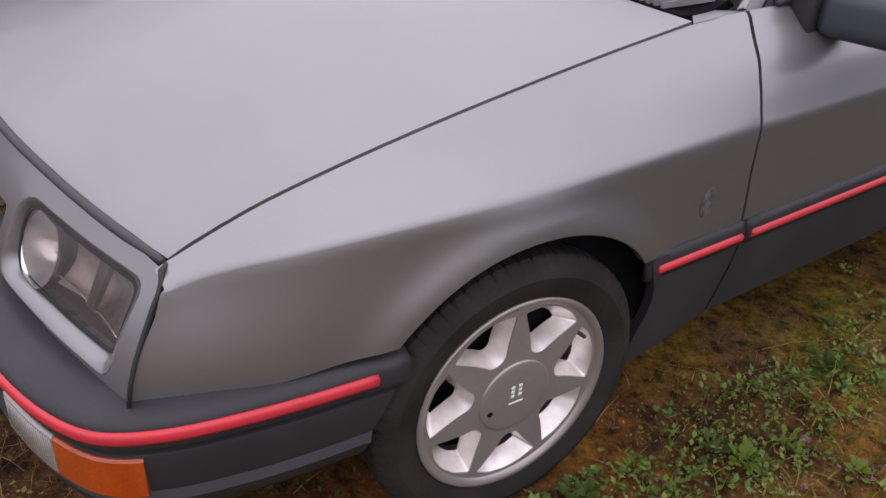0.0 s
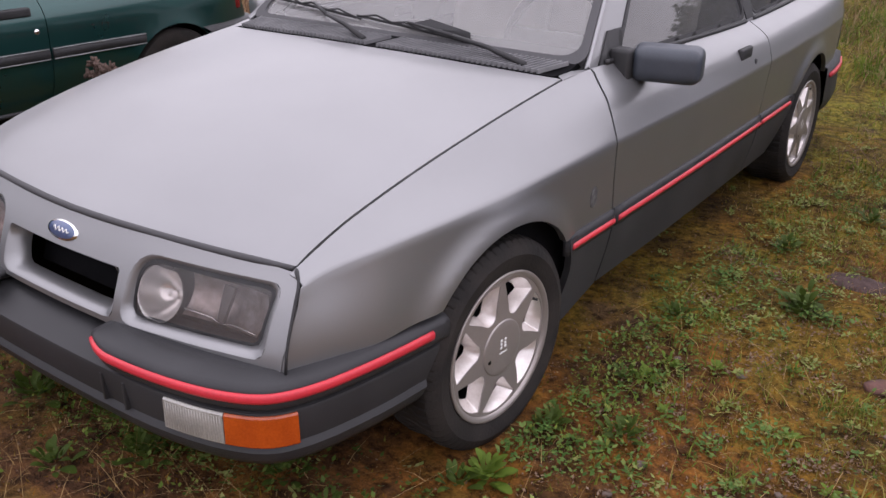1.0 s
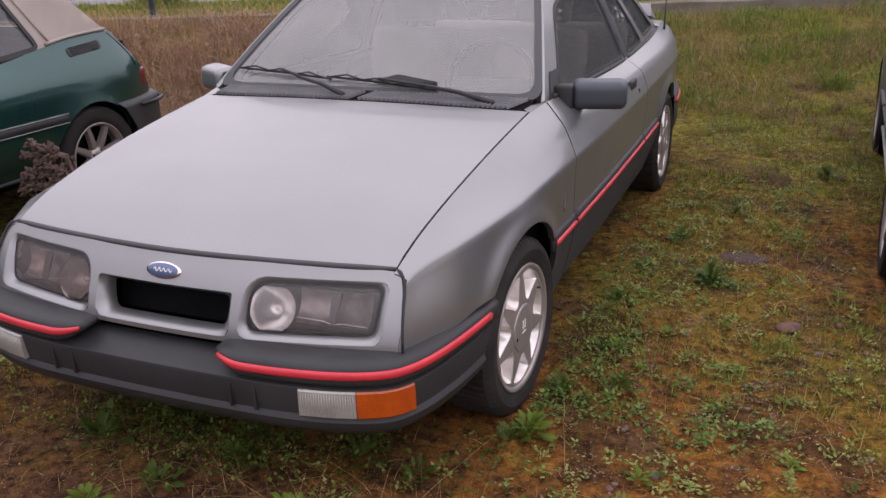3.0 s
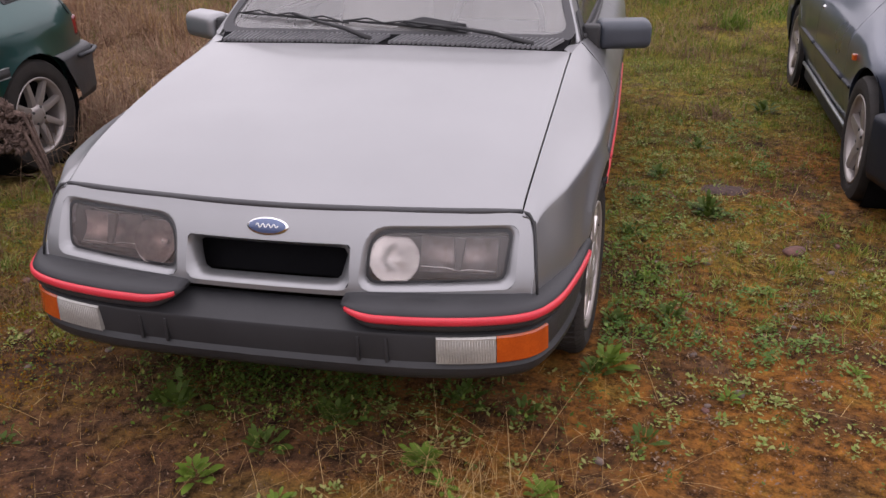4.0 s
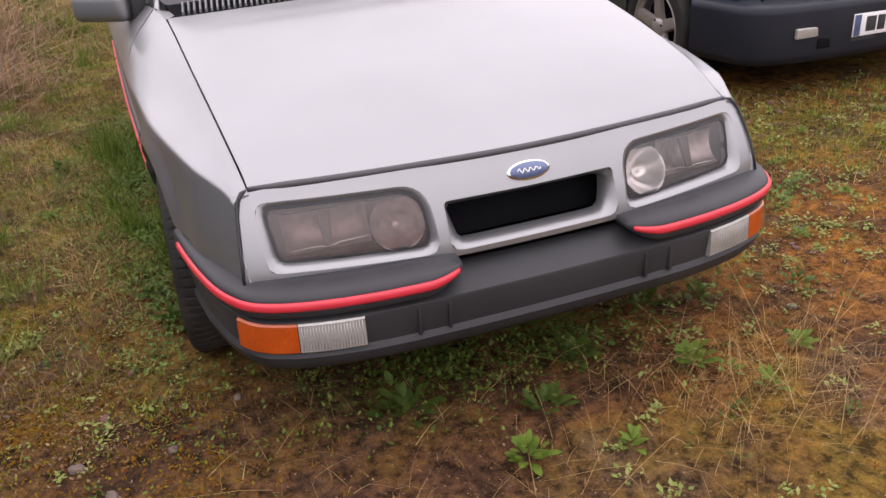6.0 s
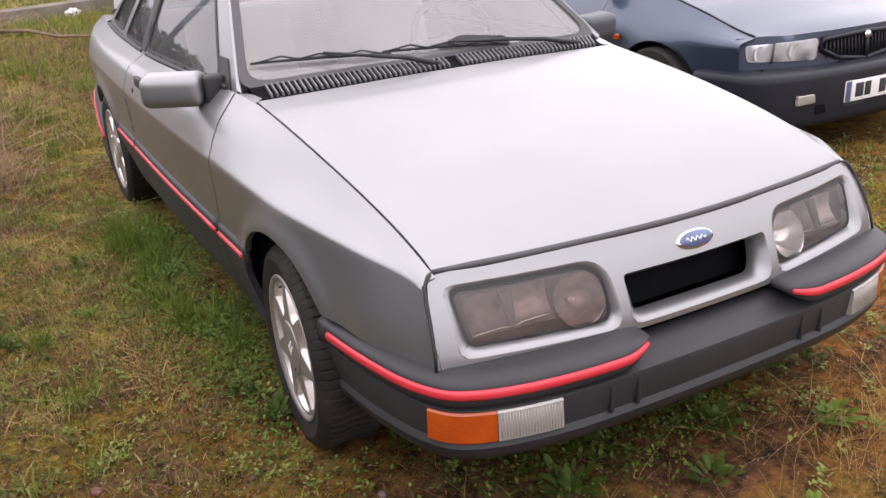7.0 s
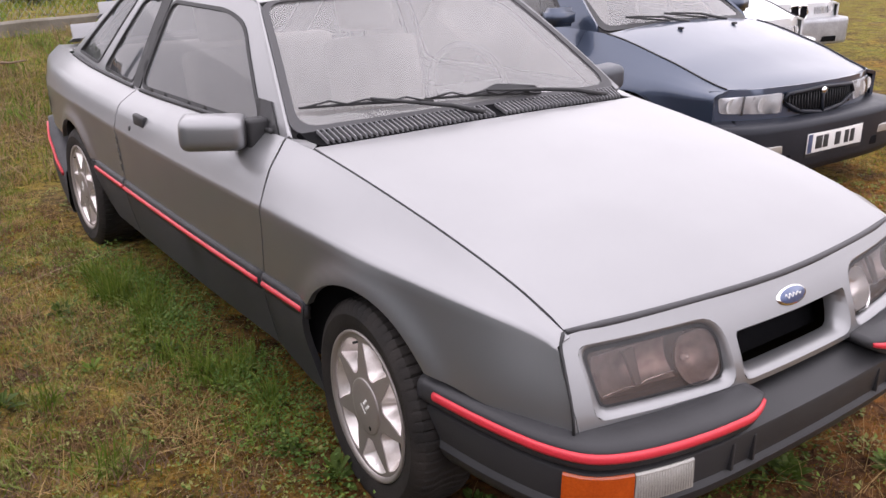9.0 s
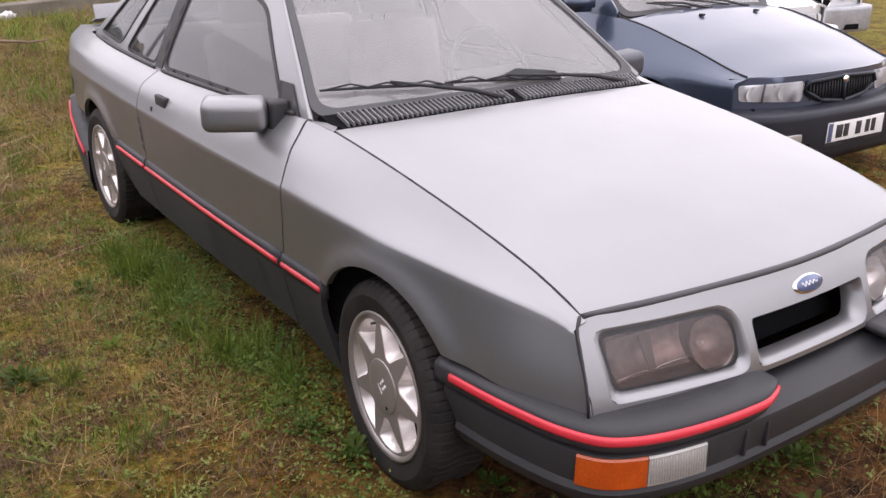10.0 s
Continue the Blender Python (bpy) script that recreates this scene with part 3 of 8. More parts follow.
# rear quarters
quarter_line = [(2.712, 0.492)] + arch(AXLE_R, 0.335, 0.492, 0.492) + [(4.30, 0.492), (4.35, 0.60), (4.36, 0.69), (4.34, TOP), (3.5, TOP), (2.759, TOP), (2.749, 0.79), (2.729, 0.705), (2.719, 0.60)]
pair("rear_quarter", panel(on_side(quarter_line), side, 0.021, depth=0.02, form=0.008), SILVER, car)
# sills: dark plastic cladding below the stripe
clad_a = [(1.160, 0.168), (1.25, 0.180), (1.402, 0.243), (1.402, 0.488), (1.125, 0.488)] + [p for p in arch(AXLE_F, 0.340, 0.20, 0.20) if p[0] > 1.05 and p[1] < 0.486]
clad_b = [(1.409, 0.245), (2.705, 0.245), (2.705, 0.488), (1.409, 0.488)]
clad_c = [(2.712, 0.245), (3.03, 0.245)] + [p for p in arch(AXLE_R, 0.340, 0.30, 0.30) if p[0] < 3.2 and p[1] < 0.486] + [(3.16, 0.488), (2.712, 0.488)]
for line in (clad_a, clad_b, clad_c):
    pair("side_cladding", panel(on_side(line), side, 0.035, depth=0.02, offset=0.006), CLADDING, car)
# raised rub strips with their red inlays
def strip(y0, y1, z0, z1, out, mat, name, parent, ends=0.0):
    ys = [y0 + (y1 - y0) * i / 24 for i in range(25)]
    path = []
    for y in ys:
        x, z = side_raw(y, to_s(y, (z0 + z1) / 2))
        path.append((x, y, 0))
    prof = [(-0.004, z0), (out * 0.75, z0 + 0.003), (out, z0 + (z1 - z0) * 0.35), (out, z1 - (z1 - z0) * 0.3), (out * 0.6, z1 - 0.002), (-0.004, z1)]
    bm = sweep(path, prof, True)
    return pair(name, bm, mat, parent)


for y0, y1, r0, r1 in ((1.128, 1.400, 1.150, 1.392), (1.411, 2.703, 1.424, 2.697), (2.714, 3.135, 2.722, 3.12)):
    strip(y0, y1, 0.436, 0.494, 0.014, TRIM, "rub_strip", car)
    strip(r0, r1, 0.449, 0.473, 0.021, RED, "red_stripe", car)

# bonnet
HOOD_F = spl((0, 0.07, 0.30, 0.50, 0.645), (0.210, 0.2112, 0.234, 0.262, 0.294))
HOOD_R = spl((0, 0.35, 0.55, 0.67), (1.262, 1.272, 1.288, 1.304))
HOOD_RISE = spl((0.2, 0.5, 0.8, 1.1, 1.32), (0.008, 0.021, 0.026, 0.024, 0.019))


def hood(x, y):
    """Bonnet surface: crowned between its two gently bowed edges."""
    u = min(1.1, abs(x) / KX[5](y))
    fade = max(0, 1 - (y - 0.20) / 0.5)
    level = y + (HOOD_F(0.645) - HOOD_F(min(abs(x), 0.645))) * fade
    return Vector((x, y, KZ[5](level) + 0.003 + HOOD_RISE(y) * (1 - u * u) - 0.004 * max(0, 1 - (level - 0.294) / 0.03) ** 2))


xs = [-0.639 + 1.278 * i / 30 for i in range(31)]
xr = [-0.670 + 1.340 * i / 30 for i in range(31)]
hood_sides = [(KX[5](y) - 0.0045, y) for y in [0.33 + 0.04 * i for i in range(24)]]
hood_line = [(x, HOOD_F(abs(x)) + 0.004) for x in xs] + hood_sides + [(x, HOOD_R(abs(x))) for x in reversed(xr)] + [(-x, y) for x, y in reversed(hood_sides)]
part("bonnet", panel(hood_line, hood, 0.03, depth=0.012, form=0.01), SILVER, car)

# nose panel with lamp and grille openings
NOSE_P = spl((0, 0.07, 0.25, 0.45, 0.58, 0.65, 0.70), (0.119, 0.1195, 0.126, 0.148, 0.171, 0.186, 0.200))
LEAN = spl((0.44, 0.49, 0.53, 0.58, 0.62, 0.67), (0.0, 0.004, 0.016, 0.040, 0.064, 0.101))


def nose(x, z):
    """Front panel: raked back to the bonnet, swept back at its ends."""
    return Vector((x, NOSE_P(abs(x)) + LEAN(z) * (0.80 + 0.20 * min(1, abs(x) / 0.6)), z))


def nose_normal(x, z):
    e = 1e-3
    return (nose(x + e, z) - nose(x - e, z)).cross(nose(x, z + e) - nose(x, z - e)).normalized()


LAMP_L = rounded([(0.262, 0.506), (0.613, 0.519), (0.623, 0.636), (0.268, 0.634)], [0.03, 0.022, 0.022, 0.06], 6)
LAMP_OUT = rounded([(0.246, 0.487), (0.638, 0.499), (0.639, 0.643), (0.256, 0.641)], [0.035, 0.028, 0.03, 0.065], 6)
GRILLE = rounded([(-0.192, 0.506), (0.192, 0.506), (0.213, 0.592), (-0.213, 0.592)], [0.022, 0.022, 0.010, 0.010], 4)
GRILLE_OUT = rounded([(-0.224, 0.486), (0.224, 0.486), (0.222, 0.597), (-0.222, 0.597)], [0.03, 0.03, 0.012, 0.012], 4)
nose_line = [(-0.688, 0.482), (-0.25, 0.473), (0.25, 0.473), (0.688, 0.482), (0.681, 0.55), (0.672, 0.62), (0.662, 0.650), (0.646, 0.665)] + [(x, 0.668 + 0.005 * (1 - (x / 0.64) ** 2)) for x in (0.6, 0.4, 0.2, 0, -0.2, -0.4, -0.6)] + [(-0.646, 0.665), (-0.662, 0.650), (-0.672, 0.62), (-0.681, 0.55)]
flipx = lambda lp: [(-a, b) for a, b in reversed(lp)]
LAMP_R, LAMP_OUT_R = flipx(LAMP_L), flipx(LAMP_OUT)
CORNER = ((0.691, 0.484), (0.688, 0.52), (0.685, 0.55), (0.681, 0.585), (0.675, 0.62), (0.671, 0.64), (0.665, 0.652), (0.655, 0.663))
pair("corner_seal", tube([nose(x, z) + nose_normal(x, z) * 0.003 + Vector((0.001, 0, 0.001)) for x, z in CORNER] + [hood(x, HOOD_F(min(x, 0.645))) + Vector((0, -0.001, -0.004)) for x in (0.644, 0.630, 0.610)], [0.0036] * 7 + [0.0052] * 4, 6), BLACK, car)
nose_panel = part("nose_panel", panel(nose_line, nose, 0.025, [LAMP_OUT, LAMP_OUT_R, GRILLE_OUT], depth=0.008, form=0.006), SILVER, car)
# grey rubber seal between the nose and the bonnet's front edge
top_edge = lambda x: nose(x, 0.668 + 0.005 * (1 - (x / 0.64) ** 2))
part("bonnet_seal", tube([top_edge(x).lerp(hood(x, HOOD_F(abs(x)) + 0.004), 0.5) + Vector((0, -0.001, 0.0)) for x in xs], [0.0085 - 0.0030 * max(0, (abs(x) - 0.55) / 0.09) for x in xs], 8), SEAL, car)


def funnel(outer, inner, surf, normal, depth, n=56):
    """A sloping reveal from an opening in a panel to a smaller one behind it."""
    def even(lp):
        L = densify(lp, 0.002)
        i0 = min(range(len(L)), key=lambda i: math.atan2(L[i][1] - sum(p[1] for p in L) / len(L), L[i][0] - sum(p[0] for p in L) / len(L)))
        L = L[i0:] + L[:i0]
        return [L[int(i * len(L) / n)] for i in range(n)]
    bm = bmesh.new()
    a = [bm.verts.new(surf(*p)) for p in even(outer)]
    m = [bm.verts.new(surf(p[0] * 0.6 + q[0] * 0.4, p[1] * 0.6 + q[1] * 0.4) - normal(*p) * depth(p[1]) * 0.18) for p, q in zip(even(outer), even(inner))]
    b = [bm.verts.new(surf(*p) - normal(*p) * depth(p[1])) for p in even(inner)]
    c = [bm.verts.new(v.co - normal(*p) * 0.02) for v, p in zip(b, even(inner))]
    for r0, r1 in ((a, m), (m, b), (b, c)):
        for i in range(n):
            bm.faces.new((r0[i], r0[(i + 1) % n], r1[(i + 1) % n], r1[i]))
    bmesh.ops.recalc_face_normals(bm, faces=bm.faces)
    return bm


def lamp_depth(z):
    """The lens sits near the face at its upper edge and deeper at its lower one."""
    return 0.009 + 0.016 * min(1, max(0, (0.64 - z) / 0.13))


for outer, inner in ((LAMP_OUT, LAMP_L), (LAMP_OUT_R, LAMP_R)):
    part("lamp_reveal", funnel(outer, inner, nose, nose_normal, lamp_depth), SILVER, nose_panel)
part("grille_reveal", funnel(GRILLE_OUT, GRILLE, nose, nose_normal, lambda z: 0.035), SILVER, nose_panel)
# near-black sheet behind the opening, standing for its shade
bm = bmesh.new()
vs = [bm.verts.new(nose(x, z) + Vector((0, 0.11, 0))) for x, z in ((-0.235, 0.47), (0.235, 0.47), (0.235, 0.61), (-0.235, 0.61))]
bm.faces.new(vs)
grille = part("grille", bm, DARK, nose_panel, "near-black sheet standing for shade in the grille opening")
# oval badge, its lettering drawn as a plain wave
badge_c, badge_n = nose(0, 0.629), nose_normal(0, 0.629)
badge_u = badge_n.cross(Vector((1, 0, 0))).normalized()


def oval(a, b, h0, h1, n=40):
    bm = bmesh.new()
    base = [badge_c + Vector((1, 0, 0)) * a * math.cos(t) + badge_u * b * math.sin(t) for t in (2 * math.pi * i / n for i in range(n))]
    lo = [bm.verts.new(p + badge_n * h0) for p in base]
    hi = [bm.verts.new(badge_c + (p - badge_c) * 0.95 + badge_n * h1) for p in base]
    bm.faces.new(hi)
    for i in range(n):
        bm.faces.new((lo[i], lo[(i + 1) % n], hi[(i + 1) % n], hi[i]))
    bmesh.ops.recalc_face_normals(bm, faces=bm.faces)
    return bm


badge = part("badge", oval(0.0570, 0.0240, -0.002, 0.004), CHROME, nose_panel, "oval chrome-rimmed blue badge")
part("badge_face", oval(0.0515, 0.0195, 0.003, 0.0050), BLUE_BADGE, nose_panel)
wave = [badge_c + Vector((1, 0, 0)) * a + badge_u * b + badge_n * 0.0056 for a, b in [(-0.030 + 0.060 * i / 22, 0.0062 * math.sin(i * 1.15) * (1 - 0.4 * i / 22)) for i in range(23)]]
part("badge_scroll", tube(wave, 0.0014, 6), PLATE_WHITE, nose_panel)


# headlamps: a lens over a round main reflector inboard and a square dipped one outboard
SMOKED = material("smoky_reflector", (0.55, 0.49, 0.47), 0.40, 0.8, (0.26, 0.21, 0.20), 26, 80, bump=0.05)
BUCKET = material("grey_brown_lamp_bucket", (0.11, 0.095, 0.09), 0.4, 0.3, (0.07, 0.06, 0.056), 16, 80, bump=0.05)
SILVERED = material("silvered_reflector", (0.93, 0.92, 0.90), 0.20, 0.85, (0.80, 0.78, 0.77), 14, 60, bump=0.04)


def lamp_unit(sign):
    lens_loop = LAMP_L if sign > 0 else LAMP_R
    back = lambda x, z: nose(x, z) - nose_normal(x, z) * lamp_depth(z)
    deep = lambda x, z: nose(x, z) - nose_normal(x, z) * 0.088
    lamp = part("headlamp", panel(lens_loop, deep, 0.04, depth=-0.066), BUCKET, car)
    cx, cz = 0.333 * sign, 0.570
    n = nose_normal(cx, cz)
    c = back(cx, cz) - n * 0.010
    e1 = (Vector((1, 0, 0)) - n * n.x).normalized()
    e2 = n.cross(e1)
    bm = bmesh.new()
    prev = None
    for r, d in [(0.0645, 0.006)] + [(0.0625 * q, -0.046 * (1 - q * q)) for q in (1.0, 0.92, 0.82, 0.70, 0.56, 0.40, 0.24, 0.10)]:
        ring = [bm.verts.new(c + e1 * math.cos(t) * r + e2 * max(-0.060, min(0.056, math.sin(t) * r)) + n * d) for t in (2 * math.pi * i / 40 for i in range(40))]
        if prev:
            for i in range(40):
                bm.faces.new((prev[i], prev[(i + 1) % 40], ring[(i + 1) % 40], ring[i]))
        prev = ring
    bm.faces.new(prev)
    bmesh.ops.recalc_face_normals(bm, faces=bm.faces)
    part("main_reflector", bm, SILVERED if sign > 0 else SMOKED, lamp, "round bright reflector" if sign > 0 else "round dulled reflector")
    bulb = bmesh.new()
    tube([c - n * 0.046, c - n * 0.030, c - n * 0.022], [0.009, 0.009, 0.004], 10, bulb)
    part("bulb", bulb, SILVERED, lamp)
    # outboard dipped reflector: a shallow dish with a tapered bulb shield
    bm = bmesh.new()
    cx2, cz2 = 0.495 * sign, 0.582
    n2 = nose_normal(cx2, cz2)
    c2 = back(cx2, cz2) - n2 * 0.022
    f1 = (Vector((1, 0, 0)) - n2 * n2.x).normalized()
    f2 = n2.cross(f1)
    if f2.z < 0:
        f2 = -f2
    grid = [[bm.verts.new(c2 + f1 * a * 0.098 + f2 * (b * 0.046 + a * sign * 0.004) - n2 * (0.040 * (1 - (a * a * 0.6 + b * b * 0.4)))) for a in [i / 6 - 1 for i in range(13)]] for b in [j / 4 - 1 for j in range(9)]]
    for j in range(8):
        for i in range(12):
            bm.faces.new((grid[j][i], grid[j][i + 1], grid[j + 1][i + 1], grid[j + 1][i]))
    part("dipped_reflector", bm, SMOKED, lamp, "dull smoky reflector")
    bm = bmesh.new()
    for v in box(bm, -0.012, 0.012, -0.006, 0.006, -0.040, 0.042, 0.003).verts:
        v.co = c2 + f1 * v.co.x * (1 + v.co.z * 8) + f2 * v.co.z + n2 * (v.co.y - 0.006)
    part("bulb_shield", bm, BUCKET, lamp)
    bm = bmesh.new()
    tube([c2 + f1 * a * 0.096 + f2 * (-0.036 - 0.004 * (abs(a) < 0.2)) + n2 * (0.002 - 0.03 * (1 - a * a) * 0.3) for a in (-1, -0.7, -0.25, -0.12, 0.12, 0.25, 0.7, 1)], 0.0022, 6, bm)
    part("reflector_bar", bm, SILVERED, lamp)
    part("lens", panel(lens_loop, back, 0.03, depth=0.003, form=0.006), LAMP_GLASS if sign > 0 else BROWN_GLASS, lamp, "weathered lamp lens" if sign > 0 else "smoky brown lamp lens", shadow=False)
    part("lens_edge", panel(inset_loop(lens_loop, -0.001), back, 0.03, [inset_loop(lens_loop, 0.006)], depth=0.003, offset=0.0015), BLACK, lamp)


def inset_loop(lp, d):
    cx, cz = sum(p[0] for p in lp) / len(lp), sum(p[1] for p in lp) / len(lp)
    w, h = max(p[0] for p in lp) - cx, max(p[1] for p in lp) - cz
    return [(cx + (x - cx) * (1 - d / w), cz + (z - cz) * (1 - d / h)) for x, z in lp]


lamp_unit(1)
lamp_unit(-1)

# front bumper
BP = [(0, 0.050), (0.12, 0.051), (0.25, 0.054), (0.38, 0.060), (0.50, 0.076), (0.61, 0.105), (0.690, 0.150), (0.738, 0.235), (0.766, 0.345), (0.785, 0.46), (0.801, 0.600)]
bpx = spl([i for i in range(len(BP))], [p[0] for p in BP])
bpy_ = spl([i for i in range(len(BP))], [p[1] for p in BP])


def bumper_path(i0, i1, n):
    return [(bpx(i0 + (i1 - i0) * k / n), bpy_(i0 + (i1 - i0) * k / n), 0) for k in range(n + 1)]


half = bumper_path(0, 10, 60)
whole = [(-x, y, z) for x, y, z in reversed(half[1:])] + half
bumper_prof = [(-0.09, 0.270), (-0.05, 0.273), (-0.020, 0.281), (-0.008, 0.298), (-0.003, 0.318), (-0.008, 0.326), (-0.012, 0.332), (-0.003, 0.404), (-0.006, 0.412), (-0.020, 0.419), (-0.072, 0.447), (-0.10, 0.449), (-0.13, 0.425)]
def arch_cut(bm):
    """Draws the ends forward towards the bottom, round the wheel arch."""
    for v in bm.verts:
        k = min(1, max(0, (v.co.y - 0.33) / 0.25))
        v.co.y -= k * 0.44 * max(0, 0.46 - v.co.z)
        v.co.x *= 1 - 0.10 * k * max(0, 0.44 - v.co.z)
    return bm


bumper = part("front_bumper", sharp(arch_cut(sweep(whole, bumper_prof)), 40), BUMPER, car, "dark grey plastic front bumper")
pad_prof = [(-0.03, 0.425), (0.0, 0.426), (0.005, 0.430), (0.007, 0.442), (0.006, 0.468), (0.002, 0.476), (-0.010, 0.483), (-0.05, 0.488), (-0.085, 0.488), (-0.085, 0.425)]
def taper(bm, x_in, pull, rise):
    """Draws a pad's inner end back into the bumper."""
    for v in bm.verts:
        k = max(0, 1 - (abs(v.co.x) - x_in) / 0.10)
        v.co.y += pull * k * k
        v.co.z += (0.480 - v.co.z) * rise * k * k
    return bm


X_IN = bumper_path(1.75, 10, 2)[0][0]
pair("bumper_pad", taper(sweep(bumper_path(1.75, 10, 56), pad_prof, True), X_IN, 0.030, 0.72), TRIM, bumper)
red_prof = [(0.002, 0.445), (0.011, 0.446), (0.014, 0.452), (0.014, 0.463), (0.010, 0.467), (0.002, 0.468)]
pair("red_stripe", taper(sweep(bumper_path(1.84, 9.60, 56), red_prof, True), X_IN, 0.030, 0.62), RED, bumper)
for i0, i1, mat, name, lab in ((3.66, 4.94, FOG, "fog_lamp", "ribbed clear lamp"), (4.96, 6.60, ORANGE, "turn_lamp", "orange indicator lens")):
    pair(name, sharp(sweep(bumper_path(i0, i1, 12), [(-0.03, 0.334), (0.001, 0.334), (0.004, 0.338), (0.002, 0.404), (-0.002, 0.408), (-0.03, 0.408)], True)), mat, bumper, lab)
for sg in (1, -1):
    ribs = bmesh.new()
    for k in range(21):
        q = bumper_path(3.72 + k * 0.058, 3.8 + k * 0.058, 1)[0]
        tube([(q[0] * sg, q[1] - 0.0036, 0.341), (q[0] * sg, q[1] - 0.0021, 0.401)], 0.0013, 5, ribs)
    part("lens_ribs", ribs, FOG, bumper)
# two upright ribs each side of the blank middle
for x_rib in (0.262, 0.335):
    near = min(half, key=lambda p: abs(p[0] - x_rib))
    pair("rib", box(bmesh.new(), x_rib - 0.004, x_rib + 0.004, near[1] + 0.001, near[1] + 0.03, 0.330, 0.398, 0.0015), BUMPER, bumper)
# shell inside, near-black to stand for the shade behind the panels
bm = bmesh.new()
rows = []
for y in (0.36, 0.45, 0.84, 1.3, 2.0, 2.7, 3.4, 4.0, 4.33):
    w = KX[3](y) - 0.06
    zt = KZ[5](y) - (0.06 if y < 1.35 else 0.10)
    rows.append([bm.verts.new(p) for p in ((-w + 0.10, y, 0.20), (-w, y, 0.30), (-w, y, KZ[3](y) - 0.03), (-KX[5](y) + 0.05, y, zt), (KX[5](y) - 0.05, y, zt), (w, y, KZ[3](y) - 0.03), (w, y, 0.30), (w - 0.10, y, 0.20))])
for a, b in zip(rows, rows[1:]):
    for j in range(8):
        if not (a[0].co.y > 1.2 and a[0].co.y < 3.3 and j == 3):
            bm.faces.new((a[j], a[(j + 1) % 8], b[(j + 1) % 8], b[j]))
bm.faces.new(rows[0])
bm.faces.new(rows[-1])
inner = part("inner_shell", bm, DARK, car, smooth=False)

# ---- glasshouse ----
GX = spl((1.40, 1.9, 2.6, 3.3, 3.95), (0.706, 0.716, 0.714, 0.692, 0.648))


def glasshouse(y, z):
    h = z - 0.86
    return Vector((GX(y) - 0.42 * h - 0.14 * h * h, y, z))


GUT = spl((1.40, 1.60, 1.80, 1.95, 2.15, 2.5, 2.9, 3.20, 3.45, 3.95), (0.90, 1.045, 1.185, 1.245, 1.268, 1.275, 1.268, 1.240, 1.15, 0.885))
A_FRONT = [(1.425, 0.886), (1.62, 1.030), (1.80, 1.160), (1.905, 1.232)]
frame_line = [(1.425, 0.872), (2.05, 0.852), (2.72, 0.832), (3.45, 0.836), (4.0, 0.850)] + [(y, GUT(y)) for y in (3.90, 3.75, 3.6, 3.45, 3.33, 3.2, 3.05, 2.9, 2.7, 2.5, 2.3, 2.15, 2.02)] + list(reversed(A_FRONT))
DW = rounded([(1.585, 0.890), (2.700, 0.866), (2.655, 1.200), (2.10, 1.200), (1.93, 1.165)], [0.01, 0.06, 0.06, 0.14, 0.06], 6)
Q1 = rounded([(2.800, 0.868), (3.270, 0.872), (2.99, 1.192), (2.76, 1.202)], [0.05, 0.05, 0.05, 0.03], 6)
Q2 = rounded([(3.385, 0.880), (3.83, 0.890), (3.33, 1.185), (3.085, 1.192)], [0.05, 0.04, 0.06, 0.04], 6)
pair("window_surround", panel(frame_line, glasshouse, 0.04, [DW, Q1, Q2], depth=0.02, form=0.006), SILVER, car)


def inset(lp, d):
    cx, cy = sum(p[0] for p in lp) / len(lp), sum(p[1] for p in lp) / len(lp)
    out, n = [], len(lp)
    for i in range(n):
        a, b = Vector(lp[i - 1]), Vector(lp[(i + 1) % n])
        t = (b - a)
        if t.length < 1e-6:
            continue
        nr = Vector((-t.y, t.x)).normalized()
        out.append((lp[i][0] + nr.x * d, lp[i][1] + nr.y * d))
    return out


for lp, w in ((DW, 0.009), (Q1, 0.007), (Q2, 0.007)):
    ring = panel(inset(lp, -0.004), glasshouse, 0.03, [inset(lp, w)], depth=0.010, offset=0.003)
    pair("window_seal", ring, BLACK, car)
    pair("side_window", panel(inset(lp, w - 0.004), glasshouse, 0.05, depth=0.004, offset=-0.004), SIDE_GLASS, car, shadow=False)
# rubber belt seals where the glass meets the body
for y0, y1 in ((1.50, 2.70), (2.79, 3.84)):
    pair("belt_seal", tube([side(y, 0.70) + Vector((-0.002, 0, 0.004)) for y in [y0 + (y1 - y0) * i / 60 for i in range(61)]], 0.0085, 8), BLACK, car)
# black corner plates and door pillar trims
pair("mirror_plate", panel([(1.47, 0.884), (1.61, 0.884), (1.665, 0.965), (1.575, 0.965)], glasshouse, 0.03, depth=0.01, offset=0.006), BLACK, car)
pair("pillar_trim", panel([(2.705, 0.858), (2.795, 0.860), (2.758, 1.205), (2.662, 1.205)], glasshouse, 0.03, depth=0.01, offset=0.004), BLACK, car)
# rain gutter along the roof edge
gut = [glasshouse(y, GUT(y)) + Vector((0.006, 0, 0.004)) for y in (1.94, 2.0, 2.08, 2.2, 2.4, 2.6, 2.8, 3.0, 3.15, 3.25)]
pair("roof_gutter", tube(gut, 0.006, 6), BLACK, car)

